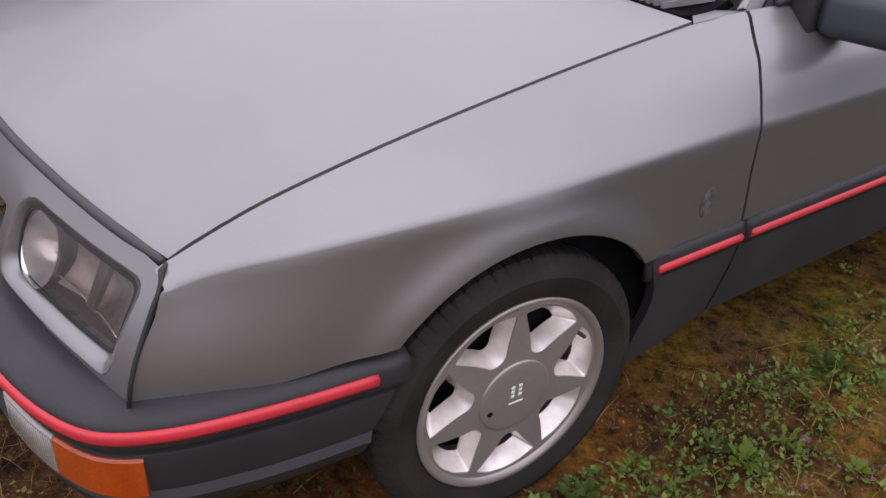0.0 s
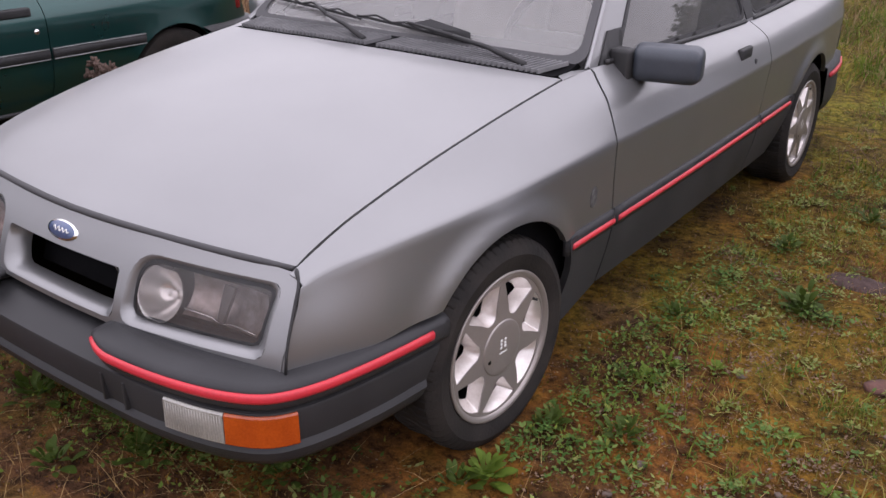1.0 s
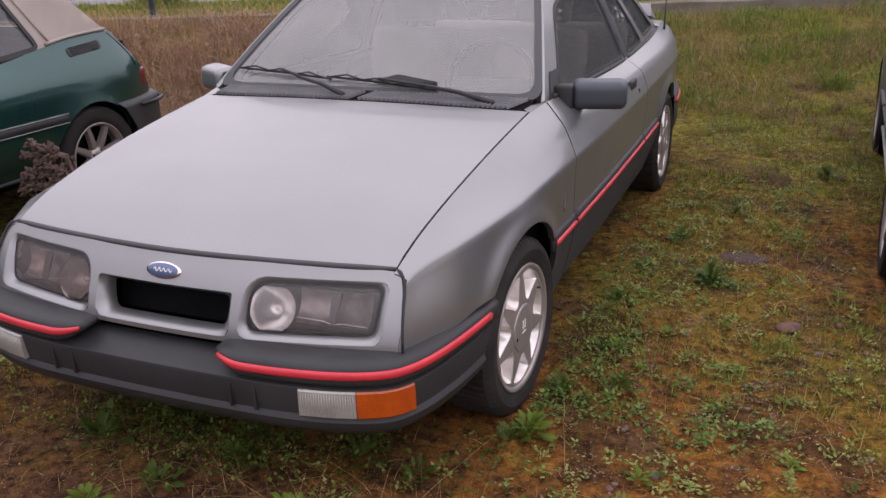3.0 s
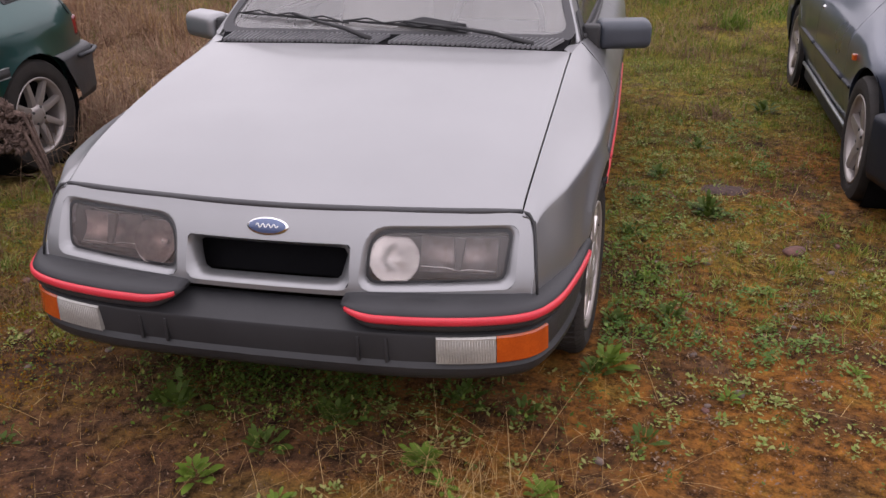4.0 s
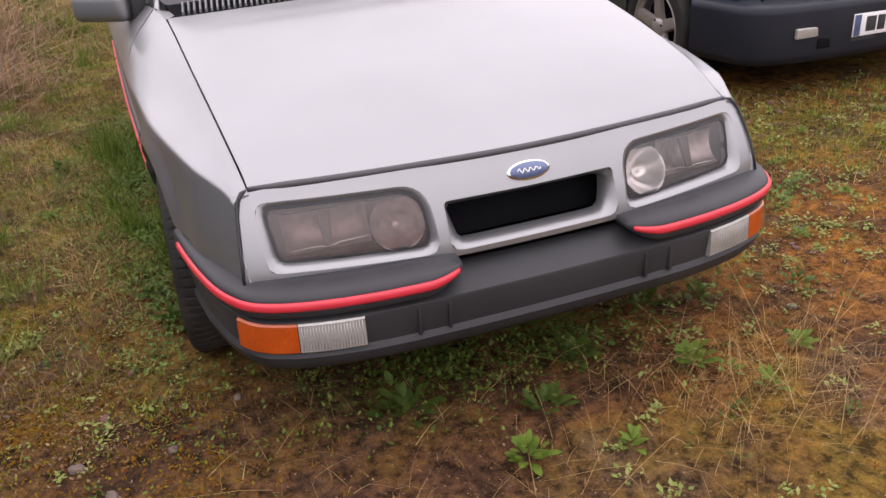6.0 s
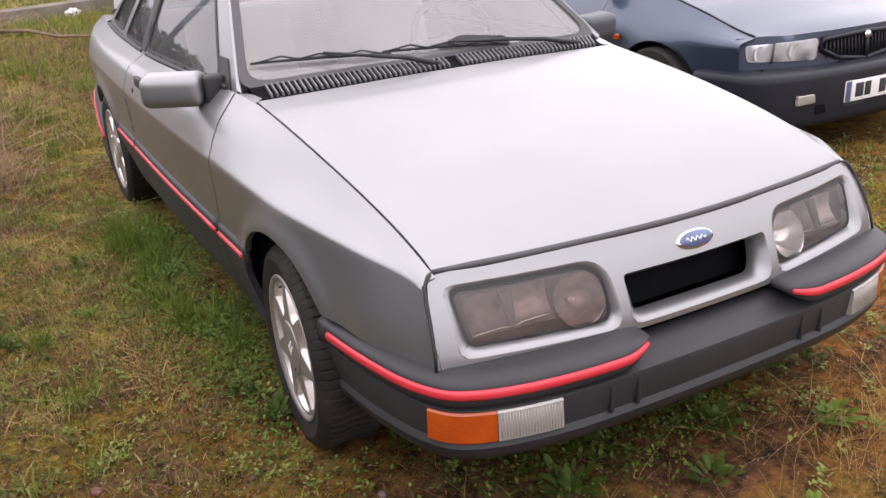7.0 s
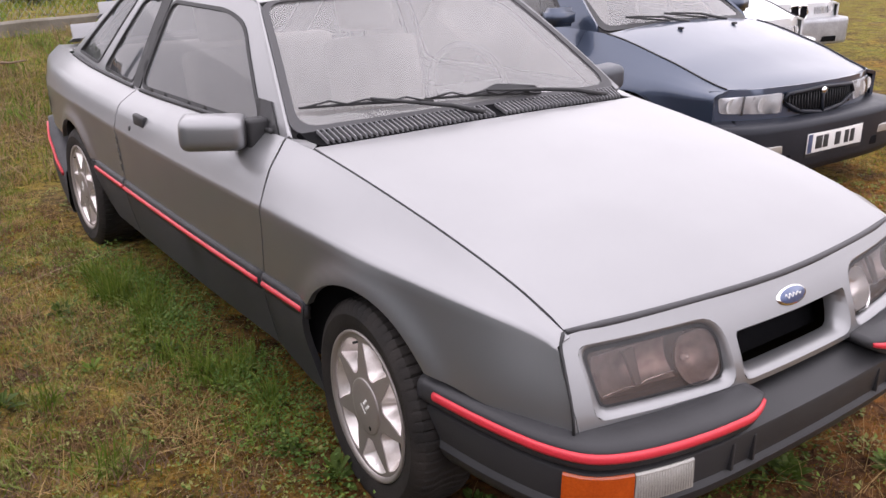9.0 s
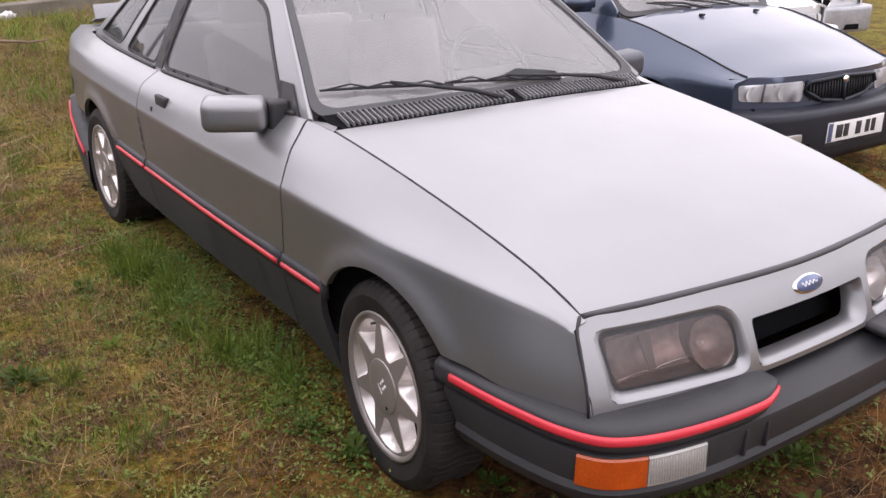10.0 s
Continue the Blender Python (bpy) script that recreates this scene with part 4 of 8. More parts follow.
# windscreen
def screen(u, t):
    """u from -1 to 1 across, t from 0 at the cowl to 1 at the roof."""
    w = 0.690 + (0.532 - 0.690) * t
    bow = 0.022 * (1 - u * u)
    return Vector((u * w, 1.405 + (1.905 - 1.405) * t - bow * (1 - 0.55 * t) , 0.886 + (1.234 - 0.886) * t + 0.030 * math.sin(math.pi * t) * 0.4 + bow * (0.25 + 0.25 * t)))


def screen_map(a, b):
    return screen(a / 0.60, b / 0.62)


pane = rounded([(-0.60, 0.0), (0.60, 0.0), (0.60, 0.62), (-0.60, 0.62)], 0.07, 6)
pane_in = rounded([(-0.576, 0.030), (0.576, 0.030), (0.572, 0.610), (-0.572, 0.610)], 0.07, 6)
part("windscreen_seal", panel(pane, screen_map, 0.05, [pane_in], depth=0.012, offset=0.003), SEAL, car)
part("windscreen", panel(inset(pane_in, -0.012), screen_map, 0.028, depth=0.004, offset=-0.004, form=0.01), GLASS, car, "windscreen with dust and a painted haze of reflected sky", shadow=False)
# A pillars: strip between the screen and the side frame
bm = bmesh.new()
prev = None
for i in range(15):
    t = i / 14
    y = 1.425 + (1.905 - 1.425) * t
    zf = spl([p[0] for p in A_FRONT], [p[1] for p in A_FRONT])(y)
    a, b = screen(1.0, t * 1.0), glasshouse(y, zf)
    mid = (a + b) / 2 + Vector((0.004, -0.006, 0.006))
    row = [bm.verts.new(p) for p in (a + Vector((-0.005, 0.004, -0.003)), mid, b)]
    if prev:
        for j in range(2):
            bm.faces.new((prev[j], row[j], row[j + 1], prev[j + 1]))
    prev = row
bmesh.ops.recalc_face_normals(bm, faces=bm.faces)
pair("a_pillar", bm, SILVER, car)
# scuttle corner between bonnet, screen and wing
bm = bmesh.new()
q = [bm.verts.new(p) for p in ((0.676, 1.302, 0.870), side(1.38, 0.70), side(1.44, 0.70), screen(1.0, 0.0) + Vector((0, 0, -0.002)), (0.62, 1.36, 0.875))]
bm.faces.new(q)
bmesh.ops.recalc_face_normals(bm, faces=bm.faces)
pair("scuttle_corner", bm, SILVER, car)

# roof
def roof(u, y):
    yy = min(y, 3.26)
    e = glasshouse(yy, GUT(yy))
    crown = spl((1.90, 2.05, 2.3, 2.7, 3.26), (0.022, 0.042, 0.066, 0.072, 0.066))(y)
    bowy = -0.022 * (1 - u * u) * max(0, 1 - (y - 1.9) / 0.3)
    return Vector((u * (e.x - 0.004), y + bowy, e.z + crown * (1 - abs(u) ** 2.4)))


def roof_map(a, y):
    return roof(a / 0.52, y)


part("roof", panel([(-0.52, 1.905), (0.52, 1.905), (0.52, 3.26), (-0.52, 3.26)], roof_map, 0.05, depth=0.015, form=0.01), SILVER, car)
part("sunroof", panel(rounded([(-0.36, 2.16), (0.36, 2.16), (0.36, 2.66), (-0.36, 2.66)], 0.05), roof_map, 0.05, depth=0.006, offset=0.008), SILVER, car, "raised sunroof panel")
part("sunroof_seal", panel(rounded([(-0.375, 2.145), (0.375, 2.145), (0.375, 2.675), (-0.375, 2.675)], 0.055), roof_map, 0.05, [rounded([(-0.36, 2.16), (0.36, 2.16), (0.36, 2.66), (-0.36, 2.66)], 0.05)], depth=0.004, offset=0.004), BLACK, car)

# tail: hatch glass, deck, rear panel, two-tier spoiler
def hatch(u, t):
    y = 3.26 + (4.02 - 3.26) * t
    e = glasshouse(min(y, 3.95), GUT(min(y, 3.95)))
    crown = 0.075 * (1 - t) + 0.035 * t
    return Vector((u * (e.x - 0.004), y, e.z + crown * (1 - u * u)))


hm = lambda a, b: hatch(a / 0.52, b / 0.8)
part("hatch", panel([(-0.52, 0), (0.52, 0), (0.52, 0.8), (-0.52, 0.8)], hm, 0.06, [rounded([(-0.44, 0.05), (0.44, 0.05), (0.44, 0.70), (-0.44, 0.70)], 0.05)], depth=0.015), SILVER, car)
part("hatch_glass", panel(rounded([(-0.45, 0.04), (0.45, 0.04), (0.45, 0.71), (-0.45, 0.71)], 0.05), hm, 0.08, depth=0.004, offset=-0.004), SIDE_GLASS, car, shadow=False)
bm = bmesh.new()
rows = []
for y, z in ((4.0, 0.905), (4.15, 0.90), (4.30, 0.885), (4.365, 0.86), (4.385, 0.70), (4.39, 0.50)):
    w = (KX[5](y) if z > 0.8 else KX[3](min(y, 4.36)) - 0.0) + 0.004
    rows.append([bm.verts.new((w * a, y - 0.02 * abs(a) ** 3, (z if abs(a) < 0.99 else (KZ[5](min(y, 4.36)) if z > 0.8 else z)))) for a in (-1, -0.6, -0.2, 0.2, 0.6, 1)])
for a, b in zip(rows, rows[1:]):
    for j in range(5):
        bm.faces.new((a[j], a[j + 1], b[j + 1], b[j]))
bmesh.ops.recalc_face_normals(bm, faces=bm.faces)
part("rear_deck", bm, SILVER, car)
SPOILER = material("faded_grey_spoiler", (0.17, 0.17, 0.175), 0.62, 0.1, (0.21, 0.21, 0.215), 6, 200, bump=0.05)
wing = lambda y, z, w, ch, th: sharp(sweep([(-w, y + 0.03, z - 0.02), (-w * 0.96, y, z), (-w * 0.5, y - 0.03, z + 0.012), (0, y - 0.04, z + 0.015), (w * 0.5, y - 0.03, z + 0.012), (w * 0.96, y, z), (w, y + 0.03, z - 0.02)], [(0, 0), (-ch * 0.5, th), (-ch, th * 1.3), (-ch * 1.02, th * 0.9), (-ch * 0.5, -th * 0.2)], True), 50)
part("lower_spoiler", wing(4.20, 0.912, 0.60, 0.20, 0.044), SPOILER, car, "full-width lower tail spoiler")
part("upper_spoiler", wing(3.98, 1.050, 0.50, 0.17, 0.038), SPOILER, car, "upper spoiler over the hatch glass")
pair("spoiler_stay", box(bmesh.new(), 0.40, 0.43, 3.84, 3.98, 0.90, 1.07, 0.008), SPOILER, car)
pair("tail_lamp", box(bmesh.new(), 0.36, 0.68, 4.36, 4.40, 0.60, 0.76, 0.008), material("red_tail_lens", (0.35, 0.01, 0.012), 0.2, 0, coat=0.5), car)
rb = [(0.800, 3.80, 0), (0.797, 3.95, 0), (0.775, 4.15, 0), (0.735, 4.32, 0), (0.66, 4.40, 0), (0.5, 4.45, 0), (0.25, 4.465, 0), (0, 4.47, 0)]
rb = rb + [(-x, y, z) for x, y, z in reversed(rb[:-1])]
def droop(bm):
    """The bumper's right end hangs loose by the wheel."""
    for v in bm.verts:
        if v.co.x < 0:
            v.co.z -= 0.20 * max(0, (4.26 - v.co.y) / 0.46)
    return bm


rb = [p for a, b in zip(rb, rb[1:]) for p in ((a[0] + (b[0] - a[0]) * k / 3, a[1] + (b[1] - a[1]) * k / 3, 0) for k in range(3))] + [rb[-1]]
rear_bumper = part("rear_bumper", droop(sweep(rb, [(-0.06, 0.26), (0.0, 0.27), (0.012, 0.32), (0.010, 0.42), (0.008, 0.49), (-0.05, 0.51), (-0.08, 0.51)])), CLADDING, car, "dark rear bumper hanging loose at one end")
part("red_stripe", droop(sweep(rb[1:-1], [(0.008, 0.438), (0.020, 0.440), (0.020, 0.460), (0.008, 0.462)], True)), RED, rear_bumper)
part("whip_aerial", tube([(0.690, 4.02, 0.84), (0.690, 4.03, 0.90), (0.694, 4.05, 1.22)], [0.010, 0.005, 0.002], 6), BLACK, car)

# cowl grille and its slats
def cowl(x, k):
    """k 0 at the bonnet edge, 1 at the glass."""
    a = hood(x, HOOD_R(min(abs(x), 0.645)) + 0.008)
    u = max(-1, min(1, x / 0.66))
    b = screen(u, 0.035)
    return a * (1 - k) + b * k + Vector((0, 0, -0.010 * math.sin(math.pi * k)))


# shade between the slats is put into this panel's near-black colour
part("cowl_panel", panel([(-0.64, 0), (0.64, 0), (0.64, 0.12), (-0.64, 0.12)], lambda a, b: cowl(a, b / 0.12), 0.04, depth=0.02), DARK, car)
SLAT = material("grey_faded_plastic", (0.19, 0.19, 0.195), 0.6, 0, (0.09, 0.09, 0.096), 8, 200)
slat = bmesh.new()
for i in range(70):
    x = -0.605 + i * 1.21 / 69
    if abs(x - 0.02) < 0.02:
        continue
    p, q_ = cowl(x - 0.014, 0.05), cowl(x + 0.014, 0.82)
    d = (q_ - p)
    sx = Vector((0.0034, 0, 0))
    up = Vector((0, 0, 0.011))
    vs = [slat.verts.new(v) for v in (p - sx, p + sx, q_ + sx, q_ - sx, p - sx + up, p + sx * 0.4 + up, q_ + sx * 0.4 + up, q_ - sx + up)]
    for f in ((4, 5, 6, 7), (0, 1, 5, 4), (1, 2, 6, 5), (2, 3, 7, 6), (3, 0, 4, 7)):
        slat.faces.new([vs[k] for k in f])
tagged(part("cowl_slats", slat, SLAT, car, smooth=False), kind="stuff")


# wipers
def wiper(x0, k0, tip, spoiler):
    base = cowl(x0, k0) + Vector((0, 0, 0.014))
    end = screen(*tip) + Vector((0, -0.012, 0.022))
    mid = base.lerp(end, 0.42) + Vector((0, -0.006, 0.018))
    w = part("wiper", tube([base, base.lerp(mid, 0.5) + Vector((0, 0, 0.008)), mid], [0.010, 0.008, 0.006], 8), BLACK, car)
    bl0, bl1 = screen(tip[0] + 0.60, tip[1] - 0.065), screen(tip[0] - 0.10, tip[1] + 0.004)
    up = Vector((0, -0.004, 0.008))
    part("blade", tube([bl0 + up, bl0.lerp(bl1, 0.5) + up + Vector((0, 0, 0.004)), bl1 + up], [0.004, 0.006, 0.004], 6), BLACK, w)
    for a, b in ((0.05, 0.40), (0.35, 0.70), (0.62, 0.97)):
        p, q2 = bl0.lerp(bl1, a) + up, bl0.lerp(bl1, b) + up
        part("bridge", tube([p, p.lerp(q2, 0.5) + Vector((0, -0.008, 0.018)), q2], 0.0035, 6), BLACK, w)
    part("arm", tube([mid, bl0.lerp(bl1, 0.5) + up + Vector((0, -0.008, 0.02))], [0.007, 0.004], 6), BLACK, w)
    if spoiler:
        bm = bmesh.new()
        a, b = bl0.lerp(bl1, -0.02), bl0.lerp(bl1, 0.60)
        vs = [bm.verts.new(p) for p in (a + up, b + up, b + Vector((0.03, 0.010, 0.016)), bl0.lerp(bl1, 0.36) + Vector((0, 0.024, 0.044)), a + Vector((-0.015, 0.020, 0.034)))]
        bm.faces.new(vs)
        bmesh.ops.solidify(bm, geom=bm.faces[:], thickness=0.004)
        part("wind_deflector", bm, TRIM, w, "flat plastic wiper deflector", smooth=False)


wiper(0.535, 0.25, (-0.18, 0.105), True)
wiper(-0.045, 0.25, (-0.84, 0.155), False)


# door mirrors, handles, locks
def mirror_unit(sign, mat, lab, parent):
    bm = bmesh.new()
    box(bm, -0.105, 0.105, -0.05, 0.05, -0.058, 0.058)
    for v in bm.verts:
        if v.co.y < 0:
            v.co.x *= 0.93
            v.co.z *= 0.84
    bmesh.ops.bevel(bm, geom=bm.edges[:], offset=0.032, segments=5, affect="EDGES", profile=0.55)
    m = pose(0.842, 1.628, 0.882, 0, 0, 14 if sign > 0 else 32)
    for v in bm.verts:
        v.co = m @ v.co
        v.co.x *= sign
    if sign < 0:
        bmesh.ops.reverse_faces(bm, faces=bm.faces)
    mir = part("door_mirror", bm, mat, car, lab)
    b2 = bmesh.new()
    box(b2, 0.695, 0.760, 1.540, 1.60, 0.828, 0.925, 0.012)
    for v in b2.verts:
        v.co.x *= sign
    if sign < 0:
        bmesh.ops.reverse_faces(b2, faces=b2.faces)
    part("mirror_arm", b2, BLACK, mir)
    b3 = bmesh.new()
    box(b3, -0.09, 0.09, 0.048, 0.053, -0.045, 0.045, 0.004)
    for v in b3.verts:
        v.co = m @ v.co
        v.co.x *= sign
    part("mirror_glass", b3, CHROME, mir)


BLUEGREY = material("blue_black_mirror_plastic", (0.035, 0.042, 0.055), 0.42, 0, (0.05, 0.058, 0.072), 8, 300, bump=0.05)
mirror_unit(1, BLUEGREY, "blue-black plastic mirror housing", doors[0])
mirror_unit(-1, SILVER, "silver painted mirror housing", doors[1])
for d, sg in zip(doors, (1, -1)):
    p = side(2.46, to_s(2.46, 0.778))
    bm = box(bmesh.new(), p.x - 0.012, p.x + 0.010, 2.395, 2.515, 0.758, 0.800, 0.008)
    for v in bm.verts:
        v.co.x *= sg
    if sg < 0:
        bmesh.ops.reverse_faces(bm, faces=bm.faces)
    part("door_handle", bm, BLACK, d)
    bm = lathe([(0.0, 0.004), (0.010, 0.003), (0.012, -0.004)], 16)
    p = side(2.545, to_s(2.545, 0.735))
    for v in bm.verts:
        v.co = Vector(((p.x + v.co.x) * sg, p.y + v.co.y, p.z + v.co.z))
    part("door_lock", bm, BLACK, d)

# interior
def seat(x, y, name):
    s = part(name, box(bmesh.new(), x - 0.24, x + 0.24, y - 0.22, y + 0.24, 0.40, 0.56, 0.05), SEAT, car, "grey-beige cloth seat")
    bm = box(bmesh.new(), -0.23, 0.23, -0.06, 0.06, 0.0, 0.52, 0.05)
    for v in bm.verts:
        v.co = pose(x, y + 0.24, 0.50, -14) @ v.co
    part("backrest", bm, SEAT, s)
    bm = box(bmesh.new(), -0.14, 0.14, -0.04, 0.04, 0.0, 0.20, 0.035)
    for v in bm.verts:
        v.co = pose(x, y + 0.38, 1.03, -14) @ v.co
    part("headrest", bm, SEAT, s)


seat(0.33, 2.25, "seat")
seat(-0.33, 2.25, "seat")
s = part("rear_bench", box(bmesh.new(), -0.58, 0.58, 2.95, 3.40, 0.42, 0.58, 0.05), SEAT, car)
part("bench_back", box(bmesh.new(), -0.58, 0.58, 3.38, 3.50, 0.55, 0.95, 0.05), SEAT, s)
part("dashboard", box(bmesh.new(), -0.64, 0.64, 1.50, 1.78, 0.62, 0.865, 0.04), DASH, car)
part("cabin_floor", box(bmesh.new(), -0.66, 0.66, 1.45, 3.9, 0.30, 0.36, 0.01), DASH, car)
wheel_m = pose(0.33, 1.86, 0.86, 65, 0, 0)
bm = bmesh.new()
tube([wheel_m @ Vector((0.185 * math.cos(a), 0.185 * math.sin(a), 0)) for a in (2 * math.pi * i / 32 for i in range(33))], 0.014, 8, bm)
sw = part("steering_wheel", bm, DASH, car)
bm = box(bmesh.new(), -0.17, 0.17, -0.03, 0.03, -0.02, 0.01, 0.01)
for v in bm.verts:
    v.co = wheel_m @ v.co
part("steering_spoke", bm, DASH, sw)


# wheels: seven-spoke star alloys
POLISHED = material("polished_alloy", (0.86, 0.82, 0.80), 0.32, 0.6, (0.60, 0.54, 0.51), 22, 160, 0.5, 0.03)


def wheel_part(name, mx, flip):
    def set_on(bm):
        for v in bm.verts:
            v.co = mx @ Vector((v.co.x * flip, v.co.y * 1.0, v.co.z))
        if flip < 0:
            bmesh.ops.reverse_faces(bm, faces=bm.faces)
        return bm

    prof = [(0.196, -0.085), (0.215, -0.088), (0.250, -0.095), (0.272, -0.086), (0.2845, -0.072), (0.2885, -0.045), (0.289, -0.018), (0.289, 0.018), (0.2885, 0.045), (0.2845, 0.072), (0.272, 0.086), (0.250, 0.095), (0.228, 0.091), (0.212, 0.086), (0.204, 0.082), (0.196, 0.070)]

    def grooves(p, k):
        return [(r - ((0.005 if r > 0.28 else 0.002) if (r > 0.275 and k % 6 == 0) else 0) - (0.006 if abs(abs(x) - 0.018) < 0.001 else 0), x) for r, x in p]

    tyre = part(name, sharp(set_on(lathe(prof, 396, wobble=grooves)), 30), TYRE, car, "wheel with worn tyre and seven-spoke alloy rim")
    # rim barrel and lip
    part("rim_lip", set_on(lathe([(0.150, -0.07), (0.180, -0.06), (0.186, 0.055), (0.194, 0.074), (0.2035, 0.081), (0.207, 0.085), (0.205, 0.089), (0.199, 0.088), (0.1935, 0.0845), (0.190, 0.080), (0.187, 0.070)], 72)), ALLOY, tyre)
    # star face with seven pockets
    holes = []
    for k in range(7):
        a = 2 * math.pi * (k + 0.5) / 7 + math.pi / 2
        loc = lambda r, b: (r * math.cos(a + b), r * math.sin(a + b))
        holes.append(rounded([loc(0.092, 0.15), loc(0.125, 0.265), loc(0.178, 0.400), loc(0.185, 0.20), loc(0.187, 0.0), loc(0.185, -0.20), loc(0.178, -0.400), loc(0.125, -0.265), loc(0.092, -0.15)][::-1], [0.012, 0.02, 0.006, 0.01, 0.01, 0.01, 0.006, 0.02, 0.012], 3))
    circle = [(0.1905 * math.cos(t), 0.1905 * math.sin(t)) for t in (2 * math.pi * i / 84 for i in range(84))]

    def face(u, v):
        r = math.hypot(u, v)
        return Vector((0.0805 + 0.005 * max(0, 1 - (r / 0.19) ** 2), u, v))

    part("star_face", sharp(set_on(panel(circle, face, 0.018, holes, depth=0.012)), 50), ALLOY, tyre)
    # each pocket: bright walls that taper inwards to a smaller opening onto the brake, near-black for shade
    for h in holes:
        bm = bmesh.new()
        cx, cy = sum(p[0] for p in h) / len(h), sum(p[1] for p in h) / len(h)
        out = Vector((cx, cy)).normalized()
        mid = Vector((cx, cy))
        a = [bm.verts.new(face(*p) + Vector((-0.003, 0, 0))) for p in h]
        b = []
        for p in h:
            along = Vector(p).dot(out)
            k = min(1, max(0, (along - 0.090) / 0.092))
            q = mid - out * 0.006 + (Vector(p) - mid) * (0.56 + 0.06 * k)
            b.append(bm.verts.new((0.044, q.x, q.y)))
        for i in range(len(h)):
            bm.faces.new((a[i], a[(i + 1) % len(h)], b[(i + 1) % len(h)], b[i]))
        bmesh.ops.recalc_face_normals(bm, faces=bm.faces)
        bmesh.ops.reverse_faces(bm, faces=bm.faces)
        part("pocket", sharp(set_on(bm), 40), POLISHED, tyre)
    # notch drawn as a near-black dot, its shade in the colour
    part("cap_notch", set_on(tube([(0.086, -0.055, -0.02), (0.0892, -0.055, -0.02)], 0.006, 10)), DARK, tyre)
    part("centre_cap", set_on(lathe([(0.0, 0.0895), (0.06, 0.0890), (0.0735, 0.0880), (0.0770, 0.0865), (0.0775, 0.078)], 48)), ALLOY, tyre, "round alloy centre cap")
    bm = bmesh.new()
    for yy in (-0.008, 0.008):
        for zz in (0.004, 0.014, 0.024):
            box(bm, 0.0885, 0.0905, yy - 0.004, yy + 0.004, zz - 0.0035, zz + 0.0035, 0.001)
    box(bm, 0.0885, 0.0905, -0.016, 0.016, -0.014, -0.010, 0.001)
    part("cap_emblem", set_on(bm), PLATE_WHITE, tyre)
    part("valve", set_on(tube([(0.05, 0.15, 0.075), (0.085, 0.152, 0.078)], 0.004, 6)), BLACK, tyre)
    part("brake_disc", set_on(lathe([(0.0, 0.0), (0.13, 0.0), (0.185, -0.01)], 32)), DARK, tyre)
    return tyre


for yc, xc, st in ((AXLE_F, 0.718, -4), (AXLE_R, 0.728, 0)):
    for sg in (1, -1):
        spin = 0 if (sg > 0 and yc == AXLE_F) else random.uniform(0, 50)
        wheel_part("wheel", pose(xc * sg, yc, HUB_Z, 0, 0, st) @ pose(0, 0, 0, spin), sg)

# glue mark of a lost badge on the left wing, filler lock on the right quarter, scuffs at the latch
def disc_on_side(y, z, ry, rz, lift, n=20):
    return panel([(y + ry * math.cos(a), to_s(y, z) + rz * math.sin(a)) for a in (2 * math.pi * i / n for i in range(n))], side, 0.02, depth=0.001, offset=lift)


GLUE = material("brown_glue_residue", (0.030, 0.028, 0.027), 0.7, 0.2, (0.16, 0.16, 0.162), 70, 200, 0.25, 0.1)
part("badge_residue", disc_on_side(1.262, 0.572, 0.019, 0.026, 0.0012), GLUE, car, "dull glue mark of a lost badge")
part("filler_lock", mirrored(disc_on_side(4.02, 0.62, 0.022, 0.022, 0.005)), BLACK, car, "round fuel filler lock")
for z in (0.545, 0.585, 0.62, 0.66):
    part("latch_scuff", mirrored(disc_on_side(2.712, z, 0.011, 0.013, 0.004)), GLUE, car, "dark worn patch at the door edge")


